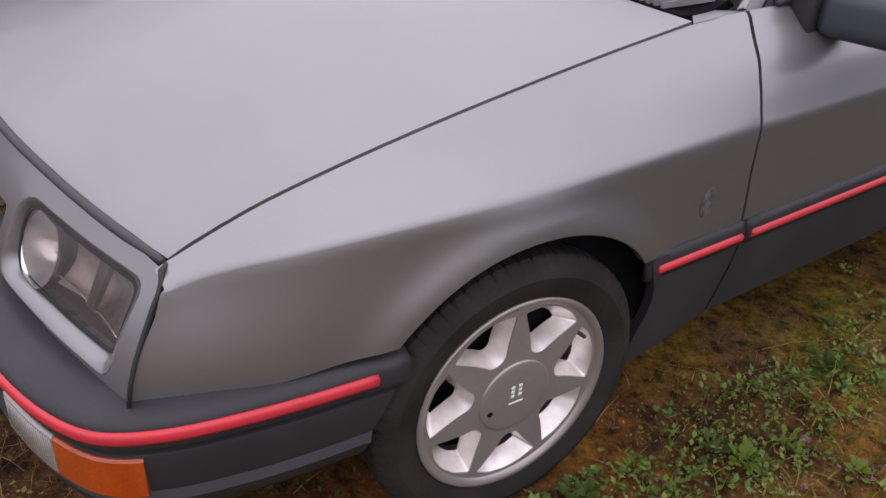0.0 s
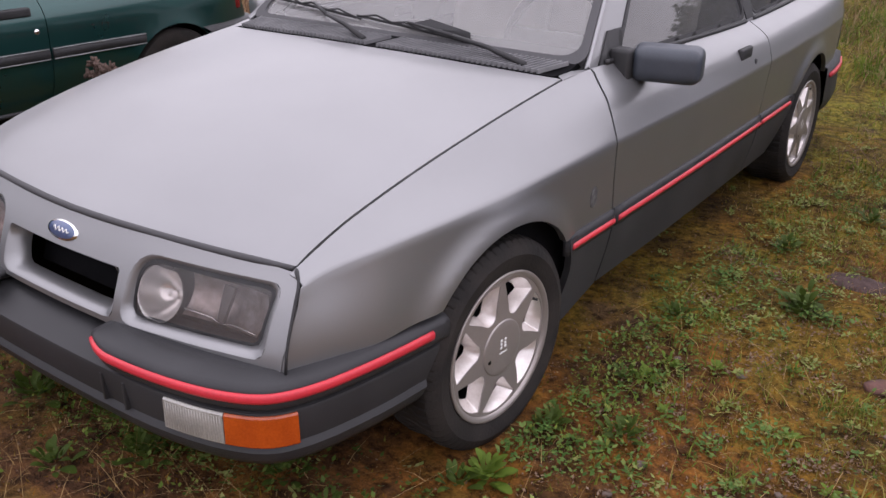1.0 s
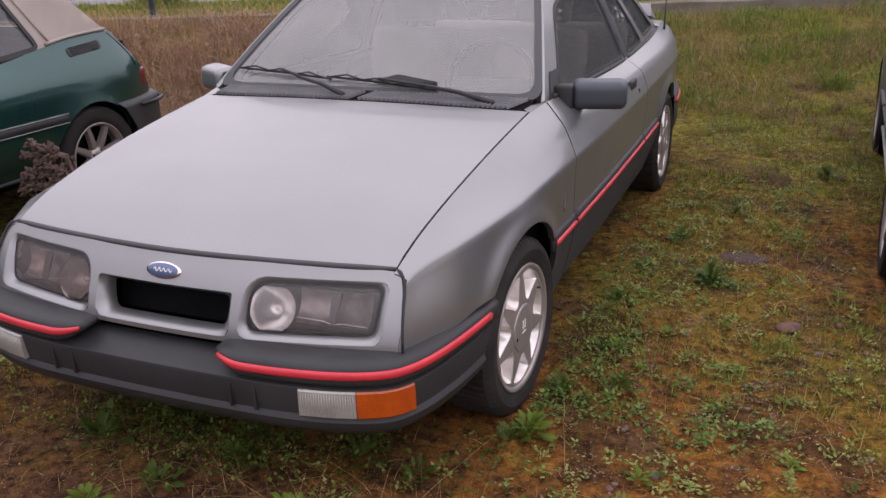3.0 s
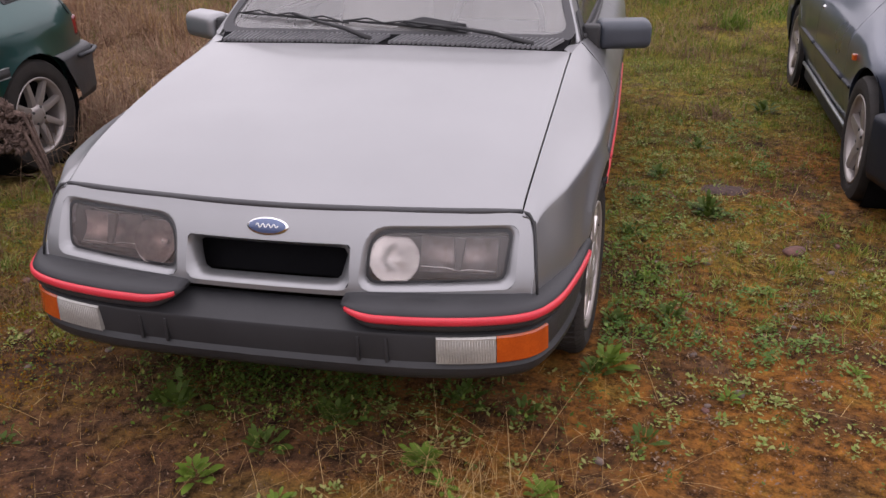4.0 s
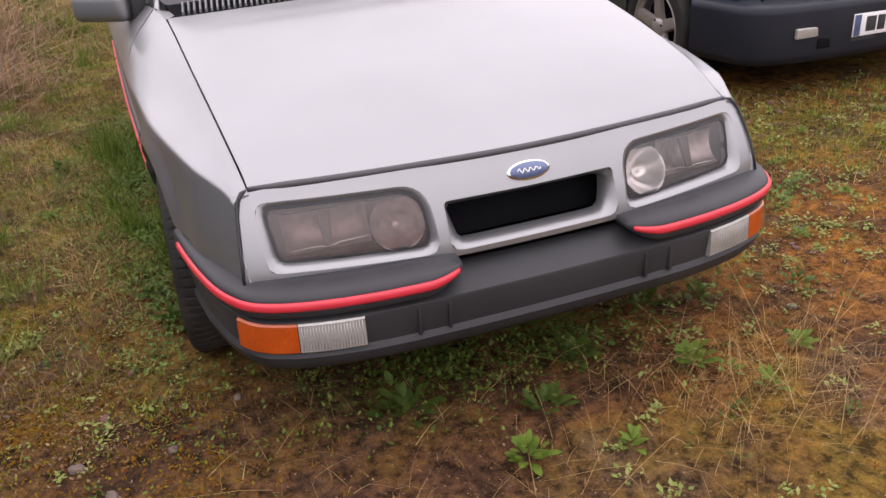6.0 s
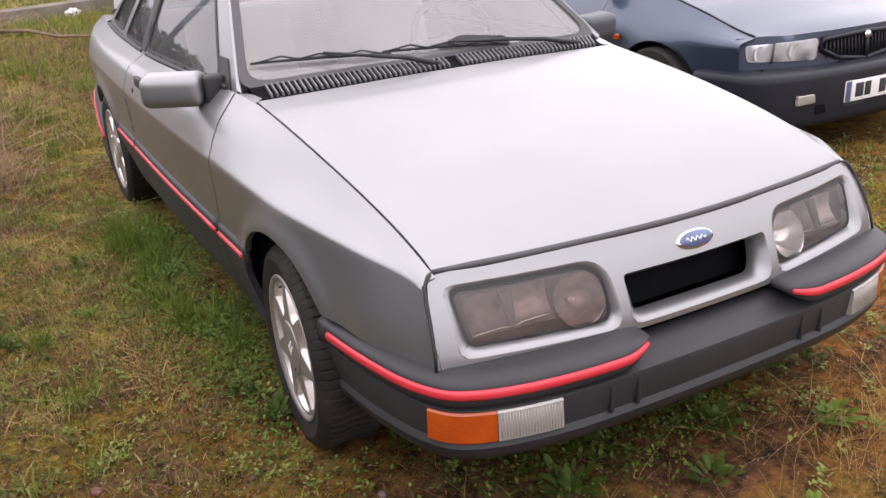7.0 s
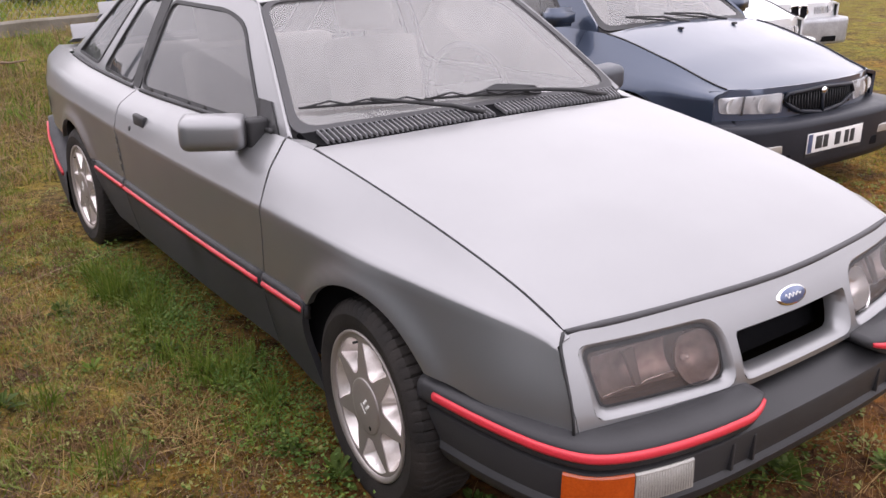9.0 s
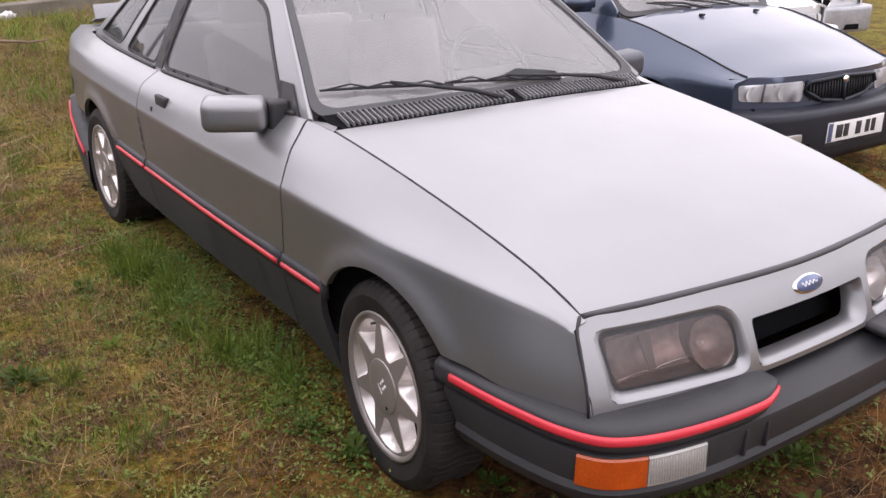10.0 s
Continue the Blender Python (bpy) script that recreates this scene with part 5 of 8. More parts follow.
# ---- the neighbouring cars ----
def spoked_wheel(at, parent, sg, radius, rim_r, spokes, width=0.175, spoke_w=0.030, split=False, mat=None, label=""):
    """A plain tyre with an open-spoked rim, its outer face on +x."""
    mat = mat or ALLOY

    def set_on(bm):
        for v in bm.verts:
            v.co = at @ Vector((v.co.x * sg, v.co.y, v.co.z))
        if sg < 0:
            bmesh.ops.reverse_faces(bm, faces=bm.faces)
        return bm

    h = width / 2
    t = part("wheel", sharp(set_on(lathe([(rim_r * 0.96, -h), (radius - 0.02, -h - 0.004), (radius, -h + 0.018), (radius, h - 0.018), (radius - 0.012, h), (rim_r + 0.03, h + 0.006), (rim_r, h - 0.004), (rim_r * 0.96, h - 0.014)], 64)), 40), TYRE, parent, label)
    part("rim_barrel", set_on(lathe([(rim_r * 0.90, -h), (rim_r * 0.92, h - 0.05), (rim_r * 0.965, h - 0.012), (rim_r + 0.002, h - 0.002), (rim_r - 0.006, h + 0.001), (rim_r * 0.93, h - 0.012), (rim_r * 0.90, h - 0.03)], 64)), mat, t)
    for k in range(spokes):
        a = 2 * math.pi * k / spokes
        bm = bmesh.new()
        rows = []
        for r, w, d in ((0.035, spoke_w * 1.3, h - 0.030), (rim_r * 0.45, spoke_w * 1.15, h - 0.018), (rim_r * 0.75, spoke_w, h - 0.014), (rim_r * 0.95, spoke_w * 0.95, h - 0.012)):
            row = []
            for sx, dx in ((-1, -0.025), (-0.8, 0.0), (0, 0.004), (0.8, 0.0), (1, -0.025)):
                row.append(bm.verts.new((d + dx, r * math.cos(a) - sx * w * math.sin(a), r * math.sin(a) + sx * w * math.cos(a))))
            rows.append(row)
        for p, q in zip(rows, rows[1:]):
            for j in range(4):
                bm.faces.new((p[j], p[j + 1], q[j + 1], q[j]))
        bmesh.ops.recalc_face_normals(bm, faces=bm.faces)
        part("spoke", sharp(set_on(bm), 40), mat, t)
    part("hub", set_on(lathe([(0.0, h - 0.014), (0.028, h - 0.016), (0.055, h - 0.024), (0.062, h - 0.045)], 24)), mat, t)
    for k in range(4):
        a = math.pi / 4 + k * math.pi / 2
        part("wheel_bolt", set_on(tube([(h - 0.035, 0.045 * math.cos(a), 0.045 * math.sin(a)), (h - 0.016, 0.045 * math.cos(a), 0.045 * math.sin(a))], 0.007, 6)), BLACK, t)
    part("brake_disc", set_on(lathe([(0.0, -0.01), (0.12, -0.01), (rim_r * 0.92, -0.02)], 24)), DARK, t)
    return t


DULL_LINE = material("dull_bright_moulding", (0.34, 0.35, 0.35), 0.38, 0.6, (0.20, 0.21, 0.21), 20, 150, bump=0.02)


def other_car(c, paint, trim, P, soft=None):
    """A parked car in its own space: nose at y 0, tail at y L, centre line on x 0."""
    L, W, aF, aR, hub = P["L"], P["W"], P["aF"], P["aR"], P["hub"]
    plan = spl((0, 0.12, 0.35, 0.9, 1.6, L - 1.0, L - 0.35, L - 0.08, L), P.get("plan", (0.80, 0.90, 0.965, 0.995, 1, 1, 0.965, 0.88, 0.80)))
    edge_z, edge_x = spl(*P["edge_z"]), spl(*P["edge_x"])
    ks = (0.0, 0.24, 0.42, 0.60)
    R = P["arch"]

    def sect(y, s):
        p = plan(min(max(y, 0), L))
        xs = (W * p - P.get("tuck", 0.05), W * p, W * p + 0.004, edge_x(y))
        zs = (0.20, 0.46, P["crease"], edge_z(y))
        low_s = spl(ks, xs)(s), spl(ks, zs)(s)
        return low_s

    def fl(y, z):
        return sum(0.014 * math.exp(-(max(math.hypot(y - a, z - hub) - R, 0) / 0.04) ** 2) * min(1, max(0, (z - 0.28) / 0.2)) for a in (aF, aR))

    def sd(y, s):
        x, z = sect(y, s)
        return Vector((x + fl(y, z), y, z))

    def ts(y, z):
        a, b = 0.0, 0.60
        for _ in range(20):
            m = (a + b) / 2
            a, b = (m, b) if sect(y, m)[1] < z else (a, m)
        return (a + b) / 2

    def ons(pts):
        return [(y, 0.60 if z > 5 else ts(y, z)) for y, z in densify(pts, 0.04)]

    def ar(yc, z):
        a1 = math.asin((z - hub) / R)
        return [(yc + R * math.cos(math.pi - a1 - (math.pi - 2 * a1) * i / 20), hub + R * math.sin(math.pi - a1 - (math.pi - 2 * a1) * i / 20)) for i in range(21)]

    d0, d1, d2 = P["doors"]
    g = 0.004
    pair("front_wing", panel(ons([(0.15, 0.24)] + ar(aF, 0.24) + [(d0, 0.24), (d0, TOP), (0.185, TOP)]), sd, 0.05, depth=0.02), paint, c)
    door = pair("door", panel(ons([(d0 + g, 0.24), (d1, 0.24), (d1, TOP), (d0 + g, TOP)]), sd, 0.05, depth=0.02), paint, c)
    if d2:
        pair("rear_door", panel(ons([(d1 + g, 0.24), (d2 - 0.25, 0.24), (d2, 0.50), (d2, TOP), (d1 + g, TOP)]), sd, 0.05, depth=0.02), paint, c)
    dl = d2 or d1
    tail = P["tail"]
    pair("rear_quarter", panel(ons([(dl + g - (0.25 if d2 else 0), 0.24)] + ar(aR, 0.24) + [(L - 0.06, 0.24), (L - 0.04, 0.50), (tail[1], tail[2]), (tail[0], edge_z(tail[0]) - 0.004), (tail[0], TOP), (dl + g, TOP)] + ([(dl + g, 0.50)] if d2 else [])), sd, 0.05, depth=0.02), paint, c)
    # rub strip with bright edges
    z0, z1 = P["strip"]
    reach = math.sqrt(max(0, R * R - ((z0 + z1) / 2 - hub) ** 2)) + 0.035
    for y0, y1 in ((aF + reach, d0 - 0.01), (d0 + 0.01, d1 - 0.01), (d1 + 0.01, d2 - 0.02 if d2 else aR - reach)):
        path = [(sect(y, ts(y, (z0 + z1) / 2))[0], y, 0) for y in [y0 + (y1 - y0) * i / 8 for i in range(9)]]
        pair("rub_strip", sweep(path, [(-0.01, z0), (0.012, z0 + 0.004), (0.015, (z0 + z1) / 2), (0.012, z1 - 0.004), (-0.01, z1)], True), BLACK if P.get("bright") else trim, c)
        if P.get("bright"):
            for zz in (z0 + 0.004, z1 - 0.004):
                pair("bright_line", tube([(p[0] + 0.012, p[1], zz) for p in path], 0.0032, 6), DULL_LINE, c)
    # bonnet
    hoodx = lambda y: edge_x(y) - 0.004
    hf, hr = P["hood"]

    def hd(a, y):
        back = y + 0.13 * a * a * max(0, 1 - (y - hf) / 0.5)
        nose_drop = 0.05 * max(0, 1 - (y - hf) / 0.16) ** 2
        return Vector((a * hoodx(back), back, edge_z(back) + 0.045 * (1 - a * a) - nose_drop * (1 - a * a) * 0.5))

    part("bonnet", panel([(-0.6, hf), (0.6, hf), (0.6, hr), (-0.6, hr)], lambda a, y: hd(a / 0.6, y), 0.05, depth=0.02), paint, c)
    pair("bonnet_gap", tube([hd(1, hf + (hr - hf) * i / 14) + Vector((0.003, 0, 0.003)) for i in range(15)], 0.005, 5), BLACK, c)
    # body core, near-black in place of the shade inside
    bm = bmesh.new()
    rows = []
    for y in [0.32 + (L - 0.44) * i / 12 for i in range(13)]:
        w = W * plan(y) - 0.07
        zt = edge_z(y) - 0.05
        e = edge_x(y) - 0.04
        rows.append([bm.verts.new(p) for p in ((-w + 0.08, y, 0.19), (-w, y, 0.30), (-w, y, P["crease"]), (-e, y, zt), (e, y, zt), (w, y, P["crease"]), (w, y, 0.30), (w - 0.08, y, 0.19))])
    for a, b in zip(rows, rows[1:]):
        for j in range(8):
            if not (P["cabin"][0] < a[0].co.y < P["cabin"][1] and j == 3):
                bm.faces.new((a[j], a[(j + 1) % 8], b[(j + 1) % 8], b[j]))
    bm.faces.new(rows[0])
    bm.faces.new(rows[-1])
    part("inner_shell", bm, DARK, c, smooth=False)
    # windscreen and roof
    wy0, wy1, rz, ry1, rx = P["screen"], P["roof_y"][0], P["roof_z"], P["roof_y"][1], P["roof_x"]
    bz = edge_z(wy0)
    scr = lambda u, t: Vector((u * (edge_x(wy0) - 0.02 + (rx - edge_x(wy0)) * t), wy0 + (wy1 - wy0) * t - 0.07 * (1 - u * u) * (1 - 0.5 * t), bz + (rz - bz) * t + 0.02 * (1 - u * u)))
    sm = lambda a, b: scr(a / 0.6, b / 0.6)
    o, i_ = rounded([(-0.6, 0), (0.6, 0), (0.6, 0.6), (-0.6, 0.6)], 0.06), rounded([(-0.56, 0.03), (0.56, 0.03), (0.55, 0.57), (-0.55, 0.57)], 0.06)
    part("windscreen_seal", panel(o, sm, 0.06, [i_], depth=0.01, offset=0.004), BLACK, c)
    part("windscreen", panel(i_, sm, 0.08, depth=0.004), GLASS, c, shadow=False)
    for x0, x1 in ((0.5, -0.15), (-0.05, -0.62)):
        a, b = scr(x0, -0.02) + Vector((0, -0.02, 0.02)), scr(x1, 0.10) + Vector((0, -0.01, 0.02))
        w = part("wiper", tube([a, a.lerp(b, 0.5) + Vector((0, -0.01, 0.015)), b], [0.010, 0.007, 0.005], 6), BLACK, c)
        part("blade", tube([a.lerp(b, 0.35) + Vector((0, 0, -0.005)), b + Vector((-0.06, 0.0, 0.0))], 0.006, 6), BLACK, w)
    roof_mat = soft or paint
    gz = spl((wy0, wy1, (wy1 + ry1) / 2, ry1, P["rear_y"]), (bz + 0.01, rz, rz + 0.015, rz - 0.02, edge_z(P["rear_y"]) + 0.005))
    gh = lambda y, z: Vector((edge_x(y) - (edge_x(y) - rx) * max(0, (z - edge_z(y))) / (rz - bz) + 0.0, y, z))
    frame_pts = [(wy0 + 0.02, edge_z(wy0) - 0.02)] + [(y, edge_z(y) - 0.01) for y in (wy0 + 0.5, (wy0 + ry1) / 2, ry1)] + [(P["rear_y"], edge_z(P["rear_y"]) - 0.005)] + [(y, gz(y)) for y in [P["rear_y"] - 0.06 + (wy0 + 0.05 - P["rear_y"] + 0.06) * i / 22 for i in range(23)]]
    wins = [rounded([(y0, edge_z(y0) + P.get("sill_up", 0.025)), (y1, edge_z(y1) + P.get("sill_up", 0.025)), (y2, gz(y2) - 0.05), (y3, gz(y3) - 0.05)], 0.045) for y0, y1, y2, y3 in P["windows"]]
    pair("window_surround", panel(frame_pts, gh, 0.05, wins, depth=0.02), roof_mat, c)
    for w in wins:
        pair("side_window", panel(inset(w, -0.01), gh, 0.07, depth=0.004, offset=-0.006), SIDE_GLASS, c, shadow=False)
        pair("window_seal", panel(inset(w, -0.006), gh, 0.05, [inset(w, 0.016)], depth=0.008, offset=0.003), BLACK, c)
    rf = lambda a, y: Vector((a / 0.5 * gh(y, gz(y)).x, y, gz(y) + 0.05 * (1 - (a / 0.5) ** 2) * min(1, max(0.3, (y - wy1) / 0.3 + 0.3))))
    part("roof", panel([(-0.5, wy1 - 0.02), (0.5, wy1 - 0.02), (0.5, ry1), (-0.5, ry1)], rf, 0.06, depth=0.015), roof_mat, c)
    back = lambda a, y: Vector((a / 0.5 * gh(y, gz(y)).x, y, gz(y) + 0.05 * (1 - (a / 0.5) ** 2)))
    ro = [(-0.5, ry1), (0.5, ry1), (0.5, P["rear_y"]), (-0.5, P["rear_y"])]
    m = min(0.12, (P["rear_y"] - ry1) * 0.2)
    rh = rounded([(-0.40, ry1 + m), (0.40, ry1 + m), (0.40, P["rear_y"] - m), (-0.40, P["rear_y"] - m)], 0.05)
    part("rear_window_frame", panel(ro, back, 0.06, [rh], depth=0.015), roof_mat, c)
    part("rear_window", panel(rh, back, 0.08, depth=0.004), SIDE_GLASS, c, shadow=False)
    # boot lid and tail panel
    bm = bmesh.new()
    rows = []
    ym, zm = tail[1], tail[2]
    for y, z in ((P["rear_y"] - 0.03, None), ((P["rear_y"] + tail[0]) / 2, None), (tail[0], None), (ym, zm), (L - 0.03, 0.50), (L - 0.03, 0.26)):
        e = edge_x(min(y, L)) if z is None else W * plan(min(y, L)) - 0.003
        zz = edge_z(min(y, L)) if z is None else z
        rows.append([bm.verts.new((e * a, y + (0.025 * (1 - a * a)), zz + (0.012 * (1 - a * a) if z is None else 0))) for a in (-1, -0.6, 0, 0.6, 1)])
    for a, b in zip(rows, rows[1:]):
        for j in range(4):
            bm.faces.new((a[j], a[j + 1], b[j + 1], b[j]))
    bmesh.ops.recalc_face_normals(bm, faces=bm.faces)
    part("boot_lid", bm, paint, c)
    # bumpers
    def bumper(y_sign, y_end, zs, name):
        pts = []
        for i in range(25):
            a = -1 + 2 * i / 24
            x = a * (W + 0.008)
            k = abs(a) ** 5
            y = (-0.05 - 0.05 * (1 - a * a) + 0.55 * max(0, abs(a) - 0.86) ** 1.2 * 6 * 0.35 + 0.10 * k)
            pts.append((x * (1 if abs(a) < 0.9 else 1), y if y_sign < 0 else L - y, 0))
        pts = [(-(W + 0.008), (y_end), 0)] + pts[1:-1] + [((W + 0.008), (y_end), 0)]
        if y_sign > 0:
            pts = pts[::-1]
        bm = sweep(pts, [(-0.06, zs[0]), (-0.01, zs[0] + 0.01), (0.0, zs[0] + 0.05), (0.004, zs[1] - 0.04), (0.0, zs[1] - 0.01), (-0.02, zs[1]), (-0.10, zs[1] + 0.005), (-0.22, zs[1] + 0.005)])
        if y_sign > 0 and P.get("wrap"):  # its ends follow the wheel arch
            for v in bm.verts:
                v.co.y = max(v.co.y, aR + 0.012 + math.sqrt(max(0, R * R - (v.co.z - hub) ** 2)))
        return part(name, bm, trim, c)
    fb = bumper(-1, aF - R - 0.01, P["bump_f"], "front_bumper")
    rb_ = bumper(1, aR + (0.15 if P.get("wrap") else R + 0.01), P["bump_r"], "rear_bumper")
    # wheels
    for yc in (aF, aR):
        for sg in (1, -1):
            spoked_wheel(pose((W - P.get("wheel_in", 0.10)) * sg, yc, hub) @ pose(0, 0, 0, 17), c, sg, P["tyre"], P["rim"], P["spokes"], spoke_w=P["spoke_w"], mat=ALLOY)
    # arch linings, their shade put into a near-black colour
    for sg in (1, -1):
        for yc in (aF, aR):
            part("arch_lining", lathe([(R + 0.01, 0.0), (R + 0.01, 0.22)], 32), DARK, c).matrix_local = pose((W - 0.02) * sg - (0.22 if sg > 0 else 0), yc, hub)
    # mirrors and handles
    mats = P.get("mirror_mat", BLACK)
    my = wy0 + 0.22
    for d, sg in zip(door, (1, -1)):
        bm = box(bmesh.new(), -0.10, 0.10, -0.05, 0.05, -0.055, 0.055)
        bmesh.ops.bevel(bm, geom=bm.edges[:], offset=0.025, segments=3, affect="EDGES")
        for v in bm.verts:
            v.co = Vector(((edge_x(my) + 0.13 + v.co.x) * sg, my + v.co.y + 0.1 * v.co.x, edge_z(my) + 0.075 + v.co.z))
        if sg < 0:
            bmesh.ops.reverse_faces(bm, faces=bm.faces)
        part("door_mirror", bm, mats, d)
        xh, zh = sect(d1 - 0.12, ts(d1 - 0.12, P["handle"]))
        bm = box(bmesh.new(), xh - 0.02, xh + 0.016, d1 - 0.22, d1 - 0.06, zh - 0.02, zh + 0.02, 0.008)
        for v in bm.verts:
            v.co.x *= sg
        if sg < 0:
            bmesh.ops.reverse_faces(bm, faces=bm.faces)
        part("door_handle", bm, BLACK, d)
        bm = lathe([(0.0, 0.006), (0.012, 0.004), (0.014, -0.006)], 14)
        xk, zk = sect(d1 - 0.05, ts(d1 - 0.05, P["handle"] - 0.09))
        for v in bm.verts:
            v.co = Vector(((xk + v.co.x) * sg, d1 - 0.05 + v.co.y, zk + v.co.z))
        part("door_lock", bm, CHROME, d)
    # seats and wheel inside
    for x in (-0.34, 0.34):
        s = part("seat", box(bmesh.new(), x - 0.23, x + 0.23, wy1 - 0.05, wy1 + 0.45, 0.35, 0.52, 0.05), SEAT, c)
        bm = box(bmesh.new(), -0.22, 0.22, -0.05, 0.05, 0, 0.62, 0.05)
        for v in bm.verts:
            v.co = pose(x, wy1 + 0.45, 0.48, -14) @ v.co
        part("backrest", bm, SEAT, s)
    part("dashboard", box(bmesh.new(), -0.6, 0.6, wy0 + 0.10, wy0 + 0.4, 0.6, bz - 0.02, 0.04), DASH, c)
    wm = pose(0.33, wy0 + 0.50, bz + 0.02, 62)
    part("steering_wheel", tube([wm @ Vector((0.185 * math.cos(a), 0.185 * math.sin(a), 0)) for a in (2 * math.pi * i / 28 for i in range(29))], 0.014, 6), DASH, c)
    return dict(fb=fb, rb=rb_, sect=sect, ts=ts, edge_z=edge_z, edge_x=edge_x, plan=plan, hd=hd, gh=gh, gz=gz)


LAMP_BOWL = material("bright_lamp_bowl", (0.62, 0.63, 0.64), 0.3, 0.35, (0.5, 0.5, 0.52), 14, 60, bump=0.1)


def front_face(c, k, P, lamps, grille, frame_mat, slats=True):
    """Headlamps and radiator grille set in a plain nose."""
    W = P["W"]
    ny = lambda x: 0.015 + 0.15 * (abs(x) / 0.7) ** 2.8
    nf = lambda x, z: Vector((x, ny(x) + 0.10 * (z - 0.50), z))
    face = [(-0.755, 0.44), (0.755, 0.44), (0.735, 0.668), (0.3, 0.674), (-0.3, 0.674), (-0.735, 0.668)]
    part("nose_panel", panel(face, nf, 0.05, depth=0.02), P["paint"], c)
    (x0, x1, z0, z1) = lamps
    for sg in (1, -1):
        lp = rounded([(x0, z0), (x1, z0 + 0.015), (x1 + 0.005, z1 - 0.01), (x0 - 0.02, z1)], 0.02)
        if sg < 0:
            lp = flipx(lp)
        bucket = part("headlamp", panel(lp, nf, 0.05, depth=0.02, offset=0.006), LAMP_BOWL, c, "clear bright headlamp")
        part("lens", panel(inset(lp, 0.004), nf, 0.05, depth=0.004, offset=0.018), CLEAR, bucket, shadow=False)
        xm = x0 + (x1 - x0) * 0.70
        part("lens_divider", tube([nf(xm * sg, z0 + 0.005) + Vector((0, -0.014, 0)), nf((xm - 0.015) * sg, z1 - 0.004) + Vector((0, -0.014, 0))], 0.006, 6), SEAL, bucket)
        for xr in (0.35, 0.85):
            xq = x0 + (x1 - x0) * xr
            q = nf(xq * sg, (z0 + z1) / 2)
            bm = lathe([(0.0, 0.006), (0.022, 0.010), (0.040, 0.022)], 20)
            for v in bm.verts:
                v.co = q + Vector((v.co.y, -0.008 - (v.co.x - 0.006) * 0.3, v.co.z))
            part("reflector", bm, PLATE_WHITE, bucket)
    gw, g0, g1 = grille
    shape = [(-gw * 0.62, g0 + 0.012), (0, g0 - 0.012), (gw * 0.62, g0 + 0.012), (gw, (g0 + g1) / 2 + 0.01), (gw * 0.92, g1 - 0.006), (0, g1 + 0.006), (-gw * 0.92, g1 - 0.006), (-gw, (g0 + g1) / 2 + 0.01)]
    # grille backing is a near-black sheet that stands for shade
    gr = part("grille", panel(shape, nf, 0.05, depth=0.02, offset=0.006), DARK, c, "dark radiator grille in a slim surround")
    part("grille_surround", tube([nf(*p) + Vector((0, -0.012, 0)) for p in densify(shape, 0.04) + [shape[0]]], 0.012, 8), frame_mat, gr)
    part("grille_bar", tube([nf(0, g0 - 0.01) + Vector((0, -0.016, 0)), nf(0, g1 + 0.004) + Vector((0, -0.016, 0))], 0.010, 8), frame_mat, gr)
    if slats:
        for i in range(-11, 12):
            if i:
                x = i * gw * 0.078
                part("slat", tube([nf(x, g0 + 0.016) + Vector((0, -0.010, 0)), nf(x, g1 - 0.010) + Vector((0, -0.010, 0))], 0.0035, 4), TRIM, gr)
    bm = lathe([(0.0, 0.006), (0.018, 0.005), (0.022, -0.004)], 20)
    q = nf(0, g1 - 0.012) + Vector((0, -0.026, 0))
    for v in bm.verts:
        v.co = q + Vector((v.co.y, -v.co.x, v.co.z))
    part("badge", bm, CHROME, gr)


def number_plate(c, y, z, parent, w=0.52):
    """A plate whose characters are plain bars."""
    pl = part("number_plate", box(bmesh.new(), -w / 2, w / 2, y - 0.012, y, z - 0.055, z + 0.055, 0.004), PLATE_WHITE, parent, "white plate with a blue end band")
    part("plate_band", box(bmesh.new(), -w / 2 + 0.004, -w / 2 + 0.042, y - 0.014, y - 0.011, z - 0.052, z + 0.052, 0.001), BLUE_BADGE, pl)
    for x0, x1 in ((-0.185, -0.125), (-0.115, -0.070), (-0.005, 0.045), (0.085, 0.125), (0.140, 0.180)):
        part("plate_bar", box(bmesh.new(), x0, x1, y - 0.014, y - 0.011, z - 0.035, z + 0.037, 0.001), BLACK, pl)
    part("plate_holder", box(bmesh.new(), -w / 2 - 0.006, w / 2 + 0.006, y - 0.008, y + 0.012, z - 0.076, z + 0.061, 0.003), BLACK, pl)


